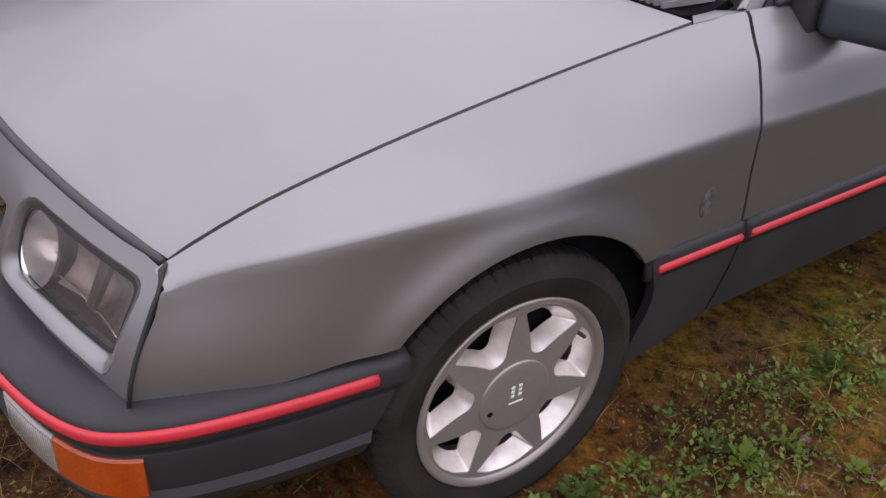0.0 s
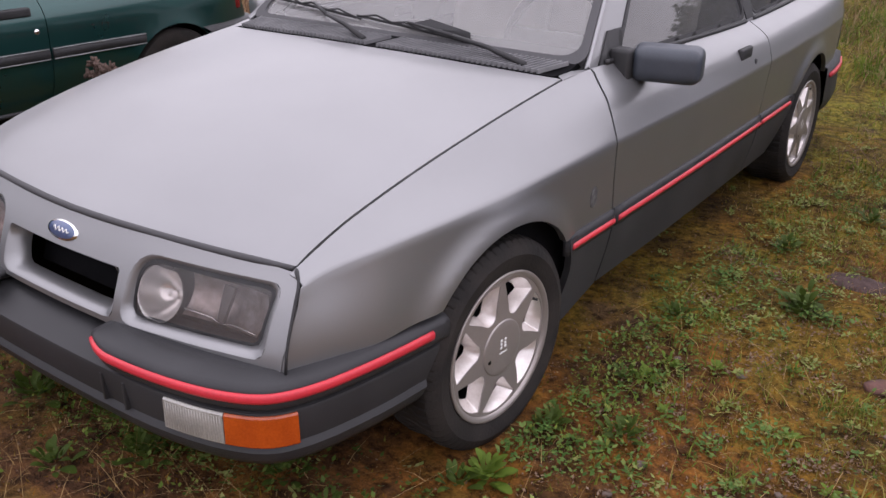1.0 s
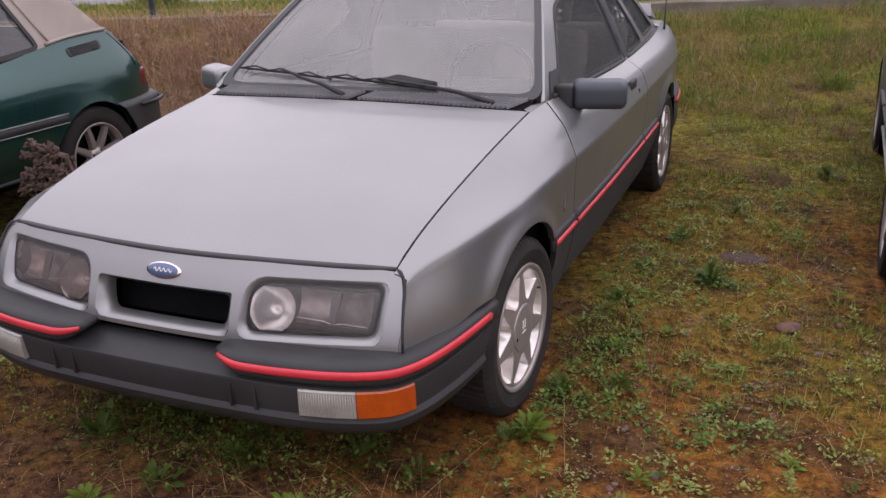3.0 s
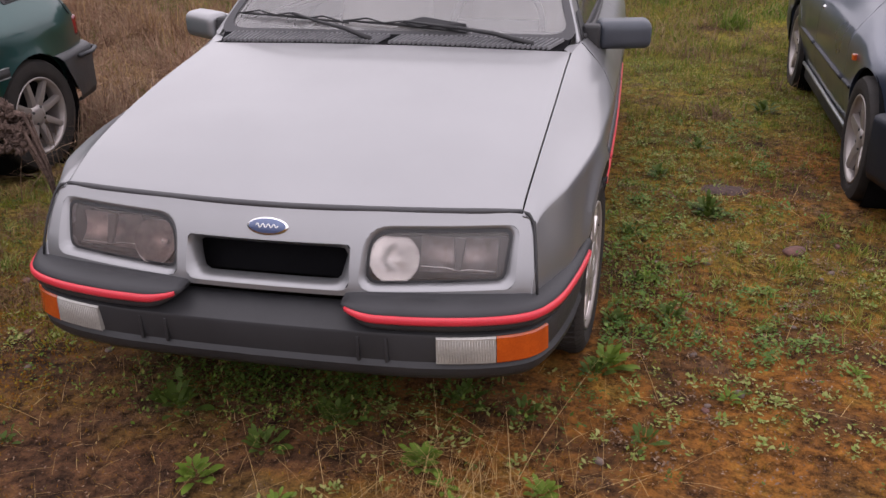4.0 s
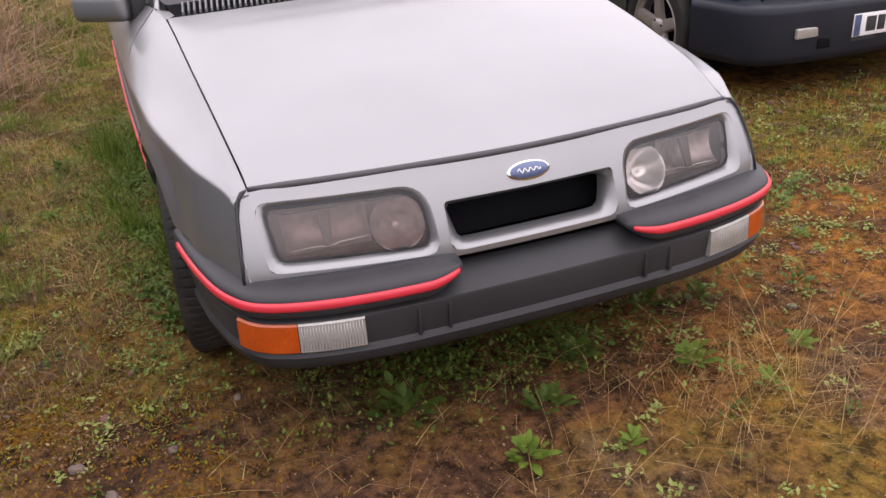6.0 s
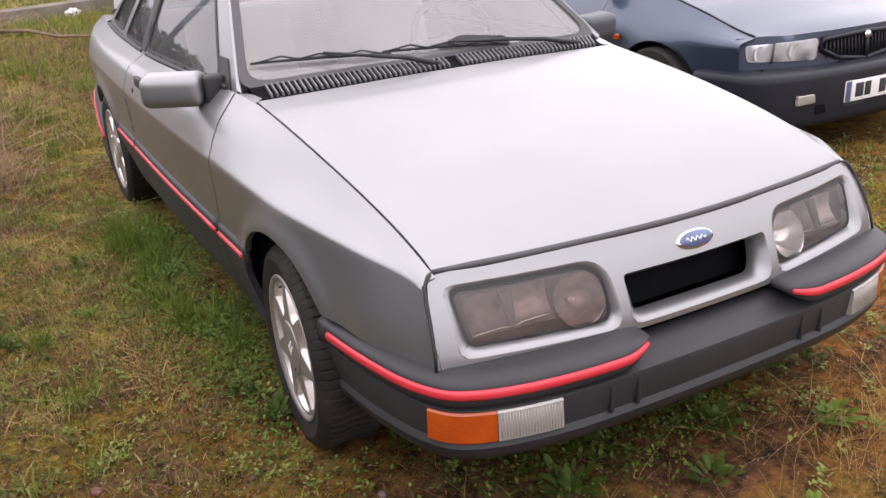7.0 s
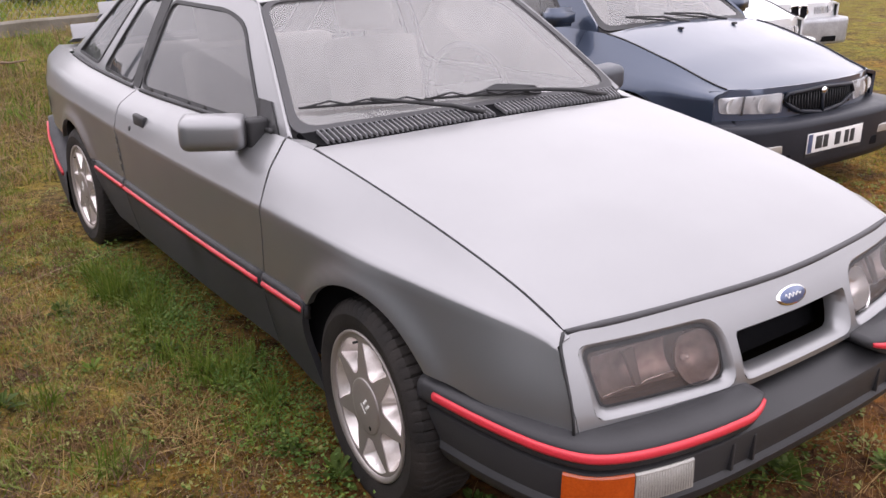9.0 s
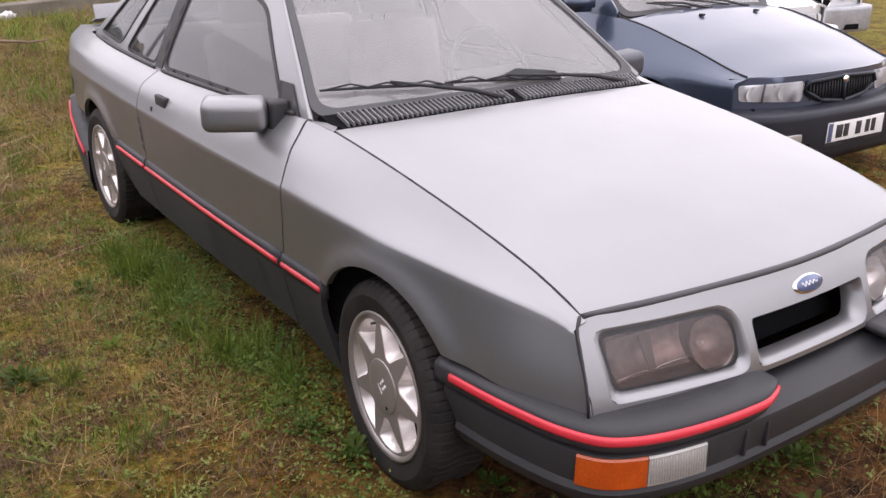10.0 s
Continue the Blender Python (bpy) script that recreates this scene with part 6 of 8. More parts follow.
# blue saloon on the far side of the gap
NAVY = material("navy_blue_metallic_paint", (0.040, 0.056, 0.092), 0.32, 0.55, (0.048, 0.064, 0.10), 2.5, 700, 0.6, 0.0, coat=0.7, coat_rough=0.08, grain_mix=0.1)
blue_car = thing("blue_saloon_car", "dark blue metallic saloon with black bumpers and five-spoke alloys", "car", pose(2.770, 1.78, -0.02, 0, 0, -1.6))
PB = dict(L=4.15, W=0.872, plan=(0.755, 0.85, 0.925, 0.985, 1, 1, 0.965, 0.88, 0.80), wheel_in=0.085, aF=0.68, aR=2.99, hub=0.295, arch=0.328, tyre=0.29, rim=0.205, spokes=5, spoke_w=0.030, crease=0.64, paint=NAVY,
          edge_z=((0, 0.20, 0.55, 1.07, 1.55, 2.45, 3.25, 4.15), (0.640, 0.682, 0.79, 0.895, 0.905, 0.92, 0.955, 0.95)),
          edge_x=((0, 0.2, 0.55, 1.07, 1.85, 2.85, 4.15), (0.60, 0.655, 0.69, 0.705, 0.715, 0.70, 0.62)),
          doors=(1.18, 2.15, 2.90), tail=(4.0, 4.09, 0.75), strip=(0.453, 0.477), hood=(0.03, 1.01), screen=1.07, roof_y=(1.77, 2.90), roof_z=1.33, roof_x=0.55,
          rear_y=3.47, cabin=(0.95, 3.05), windows=[(1.37, 2.11, 2.09, 1.81), (2.19, 2.85, 2.80, 2.18)], bump_f=(0.215, 0.505), bump_r=(0.25, 0.52), handle=0.78, mirror_mat=NAVY)
SATIN = material("satin_blue_black_plastic", (0.013, 0.015, 0.021), 0.42, 0, (0.019, 0.021, 0.028), 6, 300, 0.5, 0.1, spec=0.22)
kb = other_car(blue_car, NAVY, SATIN, PB)
front_face(blue_car, kb, PB, (0.345, 0.690, 0.535, 0.642), (0.325, 0.520, 0.640), SATIN)
pair("sill_skirt", box(bmesh.new(), 0.70, 0.835, 1.03, 2.65, 0.15, 0.245, 0.02), SATIN, blue_car)
pair("sill_moulding", tube([(0.846, y, 0.252) for y in (1.02, 1.5, 2.0, 2.64)], 0.011, 6), DULL_LINE, blue_car)
number_plate(blue_car, -0.092, 0.375, kb["fb"])
for sg in (1, -1):
    part("fog_lamp", box(bmesh.new(), 0.50 * sg - 0.075, 0.50 * sg + 0.075, -0.085, -0.04, 0.345, 0.395, 0.006), FOG, kb["fb"])
    part("side_repeater", box(bmesh.new(), 0.872 * sg - 0.010, 0.872 * sg + 0.010, 0.97, 1.01, 0.60, 0.63, 0.004), ORANGE, blue_car)
# air slot: a near-black block coloured like a shaded opening
part("air_slot", box(bmesh.new(), -0.45, 0.45, -0.09, -0.05, 0.285, 0.335, 0.004), DARK, kb["fb"])
for sg in (-1, 1):
    part("washer_jet", box(bmesh.new(), 0.25 * sg - 0.012, 0.25 * sg + 0.012, 0.83, 0.86, 0.905, 0.918, 0.003), BLACK, blue_car)

# white car farther along the row
WHITE = material("white_car_paint", (0.58, 0.59, 0.60), 0.25, 0.1, (0.53, 0.54, 0.55), 3, 300, bump=0.0, coat=0.6)
white_car = thing("white_saloon_car", "white saloon with a shield grille and silver lower bumper", "car", pose(7.37, 4.90, -0.02, 0, 0, -12))
PW = dict(PB, paint=WHITE, mirror_mat=WHITE)
kw = other_car(white_car, WHITE, material("silver_grey_bumper", (0.42, 0.43, 0.45), 0.4, 0.3, bump=0.0), PW)
front_face(white_car, kw, PW, (0.26, 0.60, 0.555, 0.640), (0.13, 0.47, 0.655), CHROME, False)
# slot's shade comes from the block's near-black colour
part("air_slot", box(bmesh.new(), -0.5, 0.5, -0.095, -0.05, 0.255, 0.315, 0.004), DARK, kw["fb"])
hatch_white = thing("white_hatchback_car", "white hatchback with dark headlamps parked in the row", "car", pose(5.42, 4.0, -0.02, 0, 0, -4))
PH = dict(PB, paint=WHITE, mirror_mat=BLACK, bump_f=(0.235, 0.48))
kh = other_car(hatch_white, WHITE, WHITE, PH)
front_face(hatch_white, kh, PH, (0.36, 0.62, 0.50, 0.60), (0.33, 0.51, 0.60), TRIM)

# green cabriolet with a beige hood
GREEN = material("dark_green_metallic_paint", (0.009, 0.050, 0.047), 0.30, 0.55, (0.012, 0.060, 0.056), 2.5, 700, 0.6, 0.0, coat=0.8, coat_rough=0.06, grain_mix=0.1)
CANVAS = material("dusty_beige_canvas", (0.40, 0.34, 0.30), 0.92, 0, (0.30, 0.26, 0.235), 4, 260, 0.5, 0.3)
green_car = thing("green_cabriolet_car", "dark green cabriolet with a closed beige canvas hood", "car", pose(-2.93, -1.12, 0.06, 0, 0, -1.0))
PG = dict(L=3.88, W=0.80, aF=0.76, aR=3.27, hub=0.250, arch=0.315, tyre=0.285, rim=0.195, spokes=8, spoke_w=0.018, crease=0.66, paint=GREEN,
          edge_z=((0, 0.25, 0.7, 1.15, 1.7, 2.4, 2.75, 3.05, 3.3, 3.56, 3.88), (0.66, 0.70, 0.78, 0.85, 0.83, 0.815, 0.83, 0.875, 0.905, 0.912, 0.86)),
          edge_x=((0, 0.2, 0.7, 1.15, 2.0, 2.9, 3.56, 3.88), (0.58, 0.63, 0.67, 0.69, 0.705, 0.70, 0.665, 0.62)),
          doors=(1.22, 2.55, 0), tail=(3.60, 3.77, 0.66), strip=(0.490, 0.545), tuck=0.10, bright=True, sill_up=0.004, wrap=True, hood=(0.03, 1.08), screen=1.15, roof_y=(1.70, 3.08), roof_z=1.315, roof_x=0.53,
          rear_y=3.57, cabin=(1.0, 3.1), windows=[(1.42, 2.48, 2.46, 1.80), (2.56, 3.06, 2.90, 2.55)], bump_f=(0.24, 0.50), bump_r=(0.24, 0.525), handle=0.715)
kg = other_car(green_car, GREEN, TRIM, PG, CANVAS)
front_face(green_car, kg, PG, (0.28, 0.60, 0.535, 0.630), (0.22, 0.53, 0.62), TRIM)
pair("tail_lamp", box(bmesh.new(), 0.60, 0.733, 3.69, 3.772, 0.575, 0.69, 0.02), material("red_lamp_lens", (0.20, 0.010, 0.014), 0.2, 0, coat=0.5), green_car)
bm = panel(rounded([(3.21, 0.812), (3.47, 0.828), (3.47, 0.872), (3.21, 0.856)], 0.018), lambda y, z: Vector((kg["sect"](y, kg["ts"](y, z))[0], y, z)), 0.04, depth=0.01, offset=0.004)
vent = pair("side_vent", bm, BLACK, green_car)
for i in range(5):
    z = 0.821 + i * 0.009
    pts = [(kg["sect"](y, kg["ts"](y, z + (y - 3.21) * 0.063))[0] + 0.007, y, z + (y - 3.21) * 0.063) for y in (3.23, 3.30, 3.38, 3.45)]
    part("vent_slat", tube(pts, 0.0028, 4), TRIM, vent[0])
pair("bumper_line", tube([(0.814, 3.62, 0.49), (0.80, 3.76, 0.49), (0.74, 3.88, 0.49), (0.6, 3.95, 0.49)], 0.012, 6), CLADDING, green_car)
# boot shut line, canvas hem and hood seam
pair("shut_line", tube([Vector((kg["sect"](y, kg["ts"](y, z))[0] + 0.001, y, z)) for y, z in ((3.57, 0.90), (3.62, 0.845), (3.665, 0.78), (3.70, 0.70))], 0.0035, 6), BLACK, green_car)
pair("canvas_hem", tube([kg["gh"](y, kg["edge_z"](y) + 0.012) + Vector((0.006, 0, 0)) for y in (3.10, 3.2, 3.3, 3.4, 3.5, 3.56)], 0.010, 6), CANVAS, green_car)
pair("canvas_seam", tube([kg["gh"](y, z) + Vector((0.005, 0, 0)) for y, z in ((3.13, 0.90), (3.08, 1.0), (3.02, 1.12), (2.95, 1.24))], 0.006, 6), CANVAS, green_car)
pair("sill_line", tube([(0.775, y, 0.265) for y in (1.15, 1.8, 2.5, 2.92)], 0.010, 6), CLADDING, green_car)


# ---- chain-link fence ----
POST = material("blue_grey_painted_steel", (0.06, 0.10, 0.14), 0.5, 0.3, (0.09, 0.12, 0.15), 8, 150)
WIRE = material("galvanised_wire", (0.22, 0.24, 0.25), 0.5, 0.4, (0.16, 0.18, 0.19), 20, 200, bump=0)
fence = thing("chain_link_fence", "chain-link fence on blue-grey posts standing on a low wall", "fence")
for t in (-14.2, -10.6, -7.1, -3.5, 0.0, 3.72, 7.08, 10.6, 14.1, 17.7):
    p = along(t, 0.0)
    part("post", tube([(p.x, p.y, 0.60), (p.x - 0.02, p.y, 1.5), (p.x - 0.03, p.y, 2.2)], 0.033, 10), POST, fence)
    part("post_foot", lathe([(0.0, 0.02), (0.045, 0.02), (0.05, 0.0)], 12), POST, fence).matrix_local = pose(p.x, p.y, 0.615, 0, -90, 0)


def fence_net(t0, t1, z0, z1, cell):
    verts, faces = [], []
    r = 0.0010
    nn = int((t1 - t0) / cell)
    kk = int((z1 - z0) / cell)
    for s in (1, -1):
        for i in range(-kk, nn + kk):
            a = t0 + i * cell
            lo_t, hi_t = (a, a + kk * cell) if s > 0 else (a + kk * cell, a)
            ends = []
            for (tt, zz) in ((lo_t, z0), (hi_t, z0 + kk * cell)):
                ends.append((tt, zz))
            (ta, za), (tb, zb) = ends
            # trim to the stretch
            def cut(t, ta=ta, za=za, tb=tb, zb=zb):
                return za + (zb - za) * (t - ta) / (tb - ta)
            if max(ta, tb) <= t0 or min(ta, tb) >= t1:
                continue
            pa, pb = [ta, za], [tb, zb]
            for q in (pa, pb):
                c = min(max(q[0], t0), t1)
                q[1], q[0] = cut(c), c
            A, B = along(pa[0], 0.004 * s, pa[1]), along(pb[0], 0.004 * s, pb[1])
            up = Vector((0, 0, r))
            sd_ = Vector((WALL_DIR.x, WALL_DIR.y, 0)) * r
            nb = Vector((-WALL_DIR.y, WALL_DIR.x, 0)) * r
            k = len(verts)
            for P_ in (A, B):
                verts.extend([P_ - sd_ + up, P_ + sd_ + up, P_ - nb * 1.4 - up])
            faces.extend([(k, k + 1, k + 4, k + 3), (k + 1, k + 2, k + 5, k + 4), (k + 2, k, k + 3, k + 5)])
    me = bpy.data.meshes.new("wire_net")
    me.from_pydata(verts, [], faces)
    me.materials.append(WIRE)
    ob = new("wire_net", me)
    ob.parent = fence
    return tagged(ob, kind="stuff")


fence_net(-8, 14, 0.63, 2.0, 0.085)

# ---- plants ----
def leaf_material(name, stops, rough=0.7, spec=0.15):
    """Each blade takes its own tint from a short range."""
    m = bpy.data.materials.new(name)
    m.use_nodes = True
    n, l = m.node_tree.nodes, m.node_tree.links
    b = n["Principled BSDF"]
    b.inputs["Roughness"].default_value = rough
    b.inputs["Specular IOR Level"].default_value = spec
    g = n.new("ShaderNodeNewGeometry")
    r = n.new("ShaderNodeValToRGB")
    e = r.color_ramp.elements
    e[0].color, e[1].color = (*stops[0], 1), (*stops[-1], 1)
    for i, c in enumerate(stops[1:-1]):
        k = e.new((i + 1) / (len(stops) - 1))
        k.color = (*c, 1)
    l.new(g.outputs["Random Per Island"], r.inputs["Fac"])
    tc, nz = n.new("ShaderNodeTexCoord"), n.new("ShaderNodeTexNoise")
    nz.inputs["Scale"].default_value = 25
    l.new(tc.outputs["Object"], nz.inputs["Vector"])
    mx = n.new("ShaderNodeMix")
    mx.data_type, mx.blend_type = "RGBA", "OVERLAY"
    mx.inputs["Factor"].default_value = 0.4
    l.new(r.outputs["Color"], mx.inputs["A"])
    l.new(nz.outputs["Fac"], mx.inputs["B"])
    l.new(mx.outputs["Result"], b.inputs["Base Color"])
    tr, ms = n.new("ShaderNodeBsdfTranslucent"), n.new("ShaderNodeMixShader")
    l.new(mx.outputs["Result"], tr.inputs["Color"])
    ms.inputs["Fac"].default_value = 0.22
    l.new(b.outputs[0], ms.inputs[1])
    l.new(tr.outputs[0], ms.inputs[2])
    l.new(ms.outputs[0], n["Material Output"].inputs["Surface"])
    return m


FARGRASS = leaf_material("far_green_grass", [(0.185, 0.215, 0.085), (0.205, 0.235, 0.095), (0.225, 0.245, 0.11)])
MEADOW = leaf_material("yellow_green_meadow_grass", [(0.12, 0.17, 0.028), (0.18, 0.23, 0.045), (0.25, 0.26, 0.07), (0.34, 0.29, 0.12)])
GRASS = leaf_material("green_grass", [(0.081, 0.125, 0.016), (0.147, 0.200, 0.026), (0.214, 0.214, 0.038), (0.320, 0.250, 0.077)])
DRY = leaf_material("dry_grass", [(0.246, 0.151, 0.061), (0.394, 0.266, 0.111), (0.517, 0.358, 0.171), (0.185, 0.105, 0.040)], 0.85, 0.03)
RUSTY = leaf_material("rusty_moss", [(0.194, 0.073, 0.011), (0.228, 0.134, 0.016), (0.137, 0.048, 0.011), (0.205, 0.163, 0.020)], 0.9, 0.03)
MOSS = leaf_material("yellow_green_moss", [(0.119, 0.121, 0.014), (0.184, 0.162, 0.022), (0.086, 0.101, 0.018), (0.238, 0.193, 0.045)], 0.9, 0.03)
HERB = leaf_material("bright_green_herb", [(0.075, 0.125, 0.014), (0.11, 0.17, 0.022), (0.15, 0.20, 0.032), (0.20, 0.23, 0.05)], 0.55)
PALEHERB = leaf_material("pale_yellow_green_herb", [(0.13, 0.18, 0.035), (0.19, 0.24, 0.06), (0.25, 0.28, 0.085), (0.29, 0.28, 0.10)], 0.6)
DARKHERB = leaf_material("dark_green_herb", [(0.045, 0.075, 0.014), (0.07, 0.105, 0.018), (0.10, 0.14, 0.026)], 0.55)
BANKDRY = leaf_material("weathered_bank_straw", [(0.17, 0.115, 0.062), (0.27, 0.195, 0.105), (0.34, 0.255, 0.14), (0.12, 0.08, 0.05)], 0.9, 0.03)
BRAMBLE = leaf_material("dead_brown_stalks", [(0.145, 0.088, 0.060), (0.20, 0.128, 0.088), (0.29, 0.205, 0.145), (0.085, 0.052, 0.038)], 0.9, 0.03)
SILLHERB = leaf_material("fresh_green_sill_weed", [(0.055, 0.115, 0.024), (0.085, 0.16, 0.034), (0.12, 0.20, 0.045), (0.17, 0.23, 0.06)], 0.55)
YMOSS = leaf_material("lemon_green_moss", [(0.17, 0.20, 0.028), (0.25, 0.26, 0.040), (0.13, 0.165, 0.026), (0.31, 0.28, 0.06)], 0.9, 0.03)
THATCH = leaf_material("brown_meadow_thatch", [(0.15, 0.088, 0.046), (0.23, 0.145, 0.075), (0.095, 0.055, 0.032), (0.33, 0.225, 0.125)], 0.9, 0.03)
BANKBR = leaf_material("red_brown_bramble_stalks", [(0.21, 0.120, 0.080), (0.30, 0.185, 0.125), (0.42, 0.30, 0.20), (0.11, 0.062, 0.045)], 0.9, 0.03)
HEDGE = leaf_material("dark_hedge_leaves", [(0.017, 0.038, 0.013), (0.034, 0.068, 0.018), (0.060, 0.094, 0.029)], 0.6)
BUSH = leaf_material("olive_bush_leaves", [(0.084, 0.090, 0.024), (0.132, 0.124, 0.035), (0.072, 0.102, 0.024), (0.168, 0.124, 0.050)], 0.7)

rng = np.random.default_rng(7)


def under_car(x, y):
    return (abs(x) < 0.56 and 0.50 < y < 4.3) or (abs(x + 2.9) < 0.62 and -0.9 < y < 2.5) or (abs(x - 2.8) < 0.65 and 1.9 < y < 5.7)


def wheel_at(x, y):
    return any(abs(x - cx) < 0.125 and abs(y - cy) < 0.24 for cx, cy in ((0.72, 0.84), (-0.72, 0.84), (0.73, 3.448), (-0.73, 3.448), (2.0, 2.46), (3.5, 2.46), (2.07, 4.77), (-2.17, 2.04), (-3.6, 2.04)))


def gz_fast(x, y):
    return ground_z(float(x), float(y))


def blades(name, spots, mat, h0, h1, width, lean, lab, cat="grass", curl=0.5, segs=2):
    """Many thin bent blades, one sheet of stuff."""
    spots = [(float(x), float(y)) for x, y in spots if not under_car(x, y) and not wheel_at(x, y)]
    nb = len(spots)
    k = segs * 2 + 1
    V = np.zeros((nb, k, 3))
    ang = rng.uniform(0, 2 * np.pi, nb)
    lang = rng.uniform(0, 2 * np.pi, nb)
    H = rng.uniform(h0, h1, nb)
    Wd = width * rng.uniform(0.6, 1.4, nb)
    Ln = np.abs(rng.normal(0, lean, nb)) * H
    base = np.array([(x, y, gz_fast(x, y) - 0.004) for x, y in spots])
    side_ = np.stack([np.cos(ang), np.sin(ang), 0 * ang], 1)
    bend = np.stack([np.cos(lang), np.sin(lang), 0 * ang], 1)
    for s in range(segs + 1):
        t = s / segs
        c = base + bend * (Ln * t ** (1 + curl))[:, None] + np.array([0, 0, 1]) * (H * t * (1 - 0.25 * np.minimum(1, Ln / H) * t))[:, None]
        if s < segs:
            w = side_ * (Wd * (1 - 0.55 * t))[:, None]
            V[:, s * 2], V[:, s * 2 + 1] = c - w, c + w
        else:
            V[:, k - 1] = c
    tri = []
    for s in range(segs - 1):
        a = s * 2
        tri.append((a, a + 1, a + 3, a + 2))
    quads = np.array(tri).reshape(-1, 4) if tri else np.zeros((0, 4), int)
    off = (np.arange(nb) * k)[:, None, None]
    Q = (quads[None] + off).reshape(-1, 4).tolist()
    T = (np.array([[(segs - 1) * 2, (segs - 1) * 2 + 1, k - 1]])[None] + off).reshape(-1, 3).tolist()
    me = bpy.data.meshes.new(name)
    me.from_pydata(V.reshape(-1, 3).tolist(), [], Q + T)
    me.materials.append(mat)
    return tagged(new(name, me), lab, cat, kind="stuff")


def scatter(n, x0, x1, y0, y1, clump=1.2, floor=0.0, seed=0.0, test=None):
    """Random spots, thicker where a noise field runs high."""
    out = []
    while len(out) < n:
        x, y = rng.uniform(x0, x1), rng.uniform(y0, y1)
        if rng.uniform() < max(floor, 0.5 + clump * noise.noise((x * 1.1 + seed, y * 1.1, seed))) and (test is None or test(x, y)):
            out.append((x, y))
    return out


def leaflets(name, spots, mat, size, lab, lift=0.02, cat="weeds"):
    """Small flat leaves lying at all angles a little over the soil."""
    spots = [(float(x), float(y)) for x, y in spots if not under_car(x, y) and not wheel_at(x, y)]
    nb = len(spots)
    c = np.array([(x, y, gz_fast(x, y)) for x, y in spots])
    c[:, 2] += rng.uniform(0.002, lift, nb)
    a = rng.uniform(0, 2 * np.pi, nb)
    tilt = rng.uniform(-0.2, 0.9, nb)
    s = size * rng.uniform(0.5, 1.5, nb)
    u = np.stack([np.cos(a) * np.cos(tilt), np.sin(a) * np.cos(tilt), np.sin(tilt)], 1)
    v = np.stack([-np.sin(a), np.cos(a), 0 * a], 1)
    shape = [(0, 0), (0.45, 0.30), (1.0, 0.0), (0.45, -0.30)]
    V = np.stack([c + u * (s * p)[:, None] + v * (s * q)[:, None] for p, q in shape], 1)
    F = (np.arange(4)[None] + (np.arange(nb) * 4)[:, None]).tolist()
    me = bpy.data.meshes.new(name)
    me.from_pydata(V.reshape(-1, 3).tolist(), [], F)
    me.materials.append(mat)
    return tagged(new(name, me), lab, cat, kind="stuff")


lot = lambda x, y: behind(x, y) < -0.15
verge = lambda x, y: -3.3 - 1.5 * noise.noise((x * 0.8, y * 0.8, 6)) - 0.7 * noise.noise((x * 2.3, y * 2.3, 2)) < behind(x, y) < -0.2
# fine moss fuzz over the whole lot
blades("moss_fuzz", scatter(60000, -3.2, 4.5, -0.9, 3.0, 1.4, 0.1, 3.0), RUSTY, 0.006, 0.022, 0.0022, 0.9, "short rusty moss and dead shoots", "moss", segs=1)
blades("moss_fuzz_green", scatter(60000, -3.0, 4.5, 0.6, 6.5, 1.4, 0.15, 9.0, lot), MOSS, 0.006, 0.026, 0.0024, 0.9, "short yellow-green moss and shoots", "moss", segs=1)
leaflets("soil_litter", scatter(30000, -2.6, 3.8, -0.8, 4.5, 1.6, 0.1, 141.0, lot), BRAMBLE, 0.007, "brown leaf litter and bark bits on the soil", 0.010, "litter")
leaflets("pale_litter", scatter(3500, -2.6, 3.8, -0.8, 4.5, 1.6, 0.1, 151.0, lot), DRY, 0.006, "bleached plant bits on the soil", 0.010, "litter")
def clumps(n, x0, x1, y0, y1, per, spread, seed, fade=2.0):
    r = np.random.default_rng(seed)
    out = []
    for x, y in scatter(n, x0, x1, y0, y1, fade, 0.02, seed * 1.7, lot):
        k, sp = int(per * r.uniform(0.4, 1.7)) + 1, spread * r.uniform(0.5, 1.5)
        out += [(x + a, y + b) for a, b in zip(r.normal(0, sp, k), r.normal(0, sp, k))]
    return out


def tufts(n, x0, x1, y0, y1, test, per, spread, seed):
    r = np.random.default_rng(seed)
    out = []
    while n > 0:
        x, y = r.uniform(x0, x1), r.uniform(y0, y1)
        if test(x, y):
            n -= 1
            k, sp = int(per * r.uniform(0.4, 1.6)), spread * r.uniform(0.6, 1.4)
            out += [(x + a, y + b) for a, b in zip(r.normal(0, sp, k), r.normal(0, sp * 0.8, k))]
    return out


leaflets("small_weeds", clumps(900, -2.6, 3.6, -0.6, 5.0, 13, 0.014, 21), PALEHERB, 0.015, "tiny green weeds in clumps on the soil", 0.018)
leaflets("lot_weeds", clumps(620, 0.85, 3.6, 0.3, 5.5, 20, 0.022, 71, 1.6), PALEHERB, 0.014, "small yellow-green weeds in loose patches", 0.024)
leaflets("lot_thatch", clumps(520, 0.85, 3.8, -0.3, 6.0, 34, 0.030, 73, 1.6), BRAMBLE, 0.010, "dark brown dead leaves in loose patches", 0.012, "litter")
leaflets("small_weeds_dark", clumps(480, -2.4, 3.0, -0.4, 5.0, 16, 0.018, 33), DARKHERB, 0.011, "tiny dark weeds in clumps on the soil", 0.022)
leaflets("car_side_clumps", clumps(150, 0.82, 1.65, 0.7, 3.6, 22, 0.022, 8, 1.2), SILLHERB, 0.015, "green weeds in clumps beside the car", 0.045)
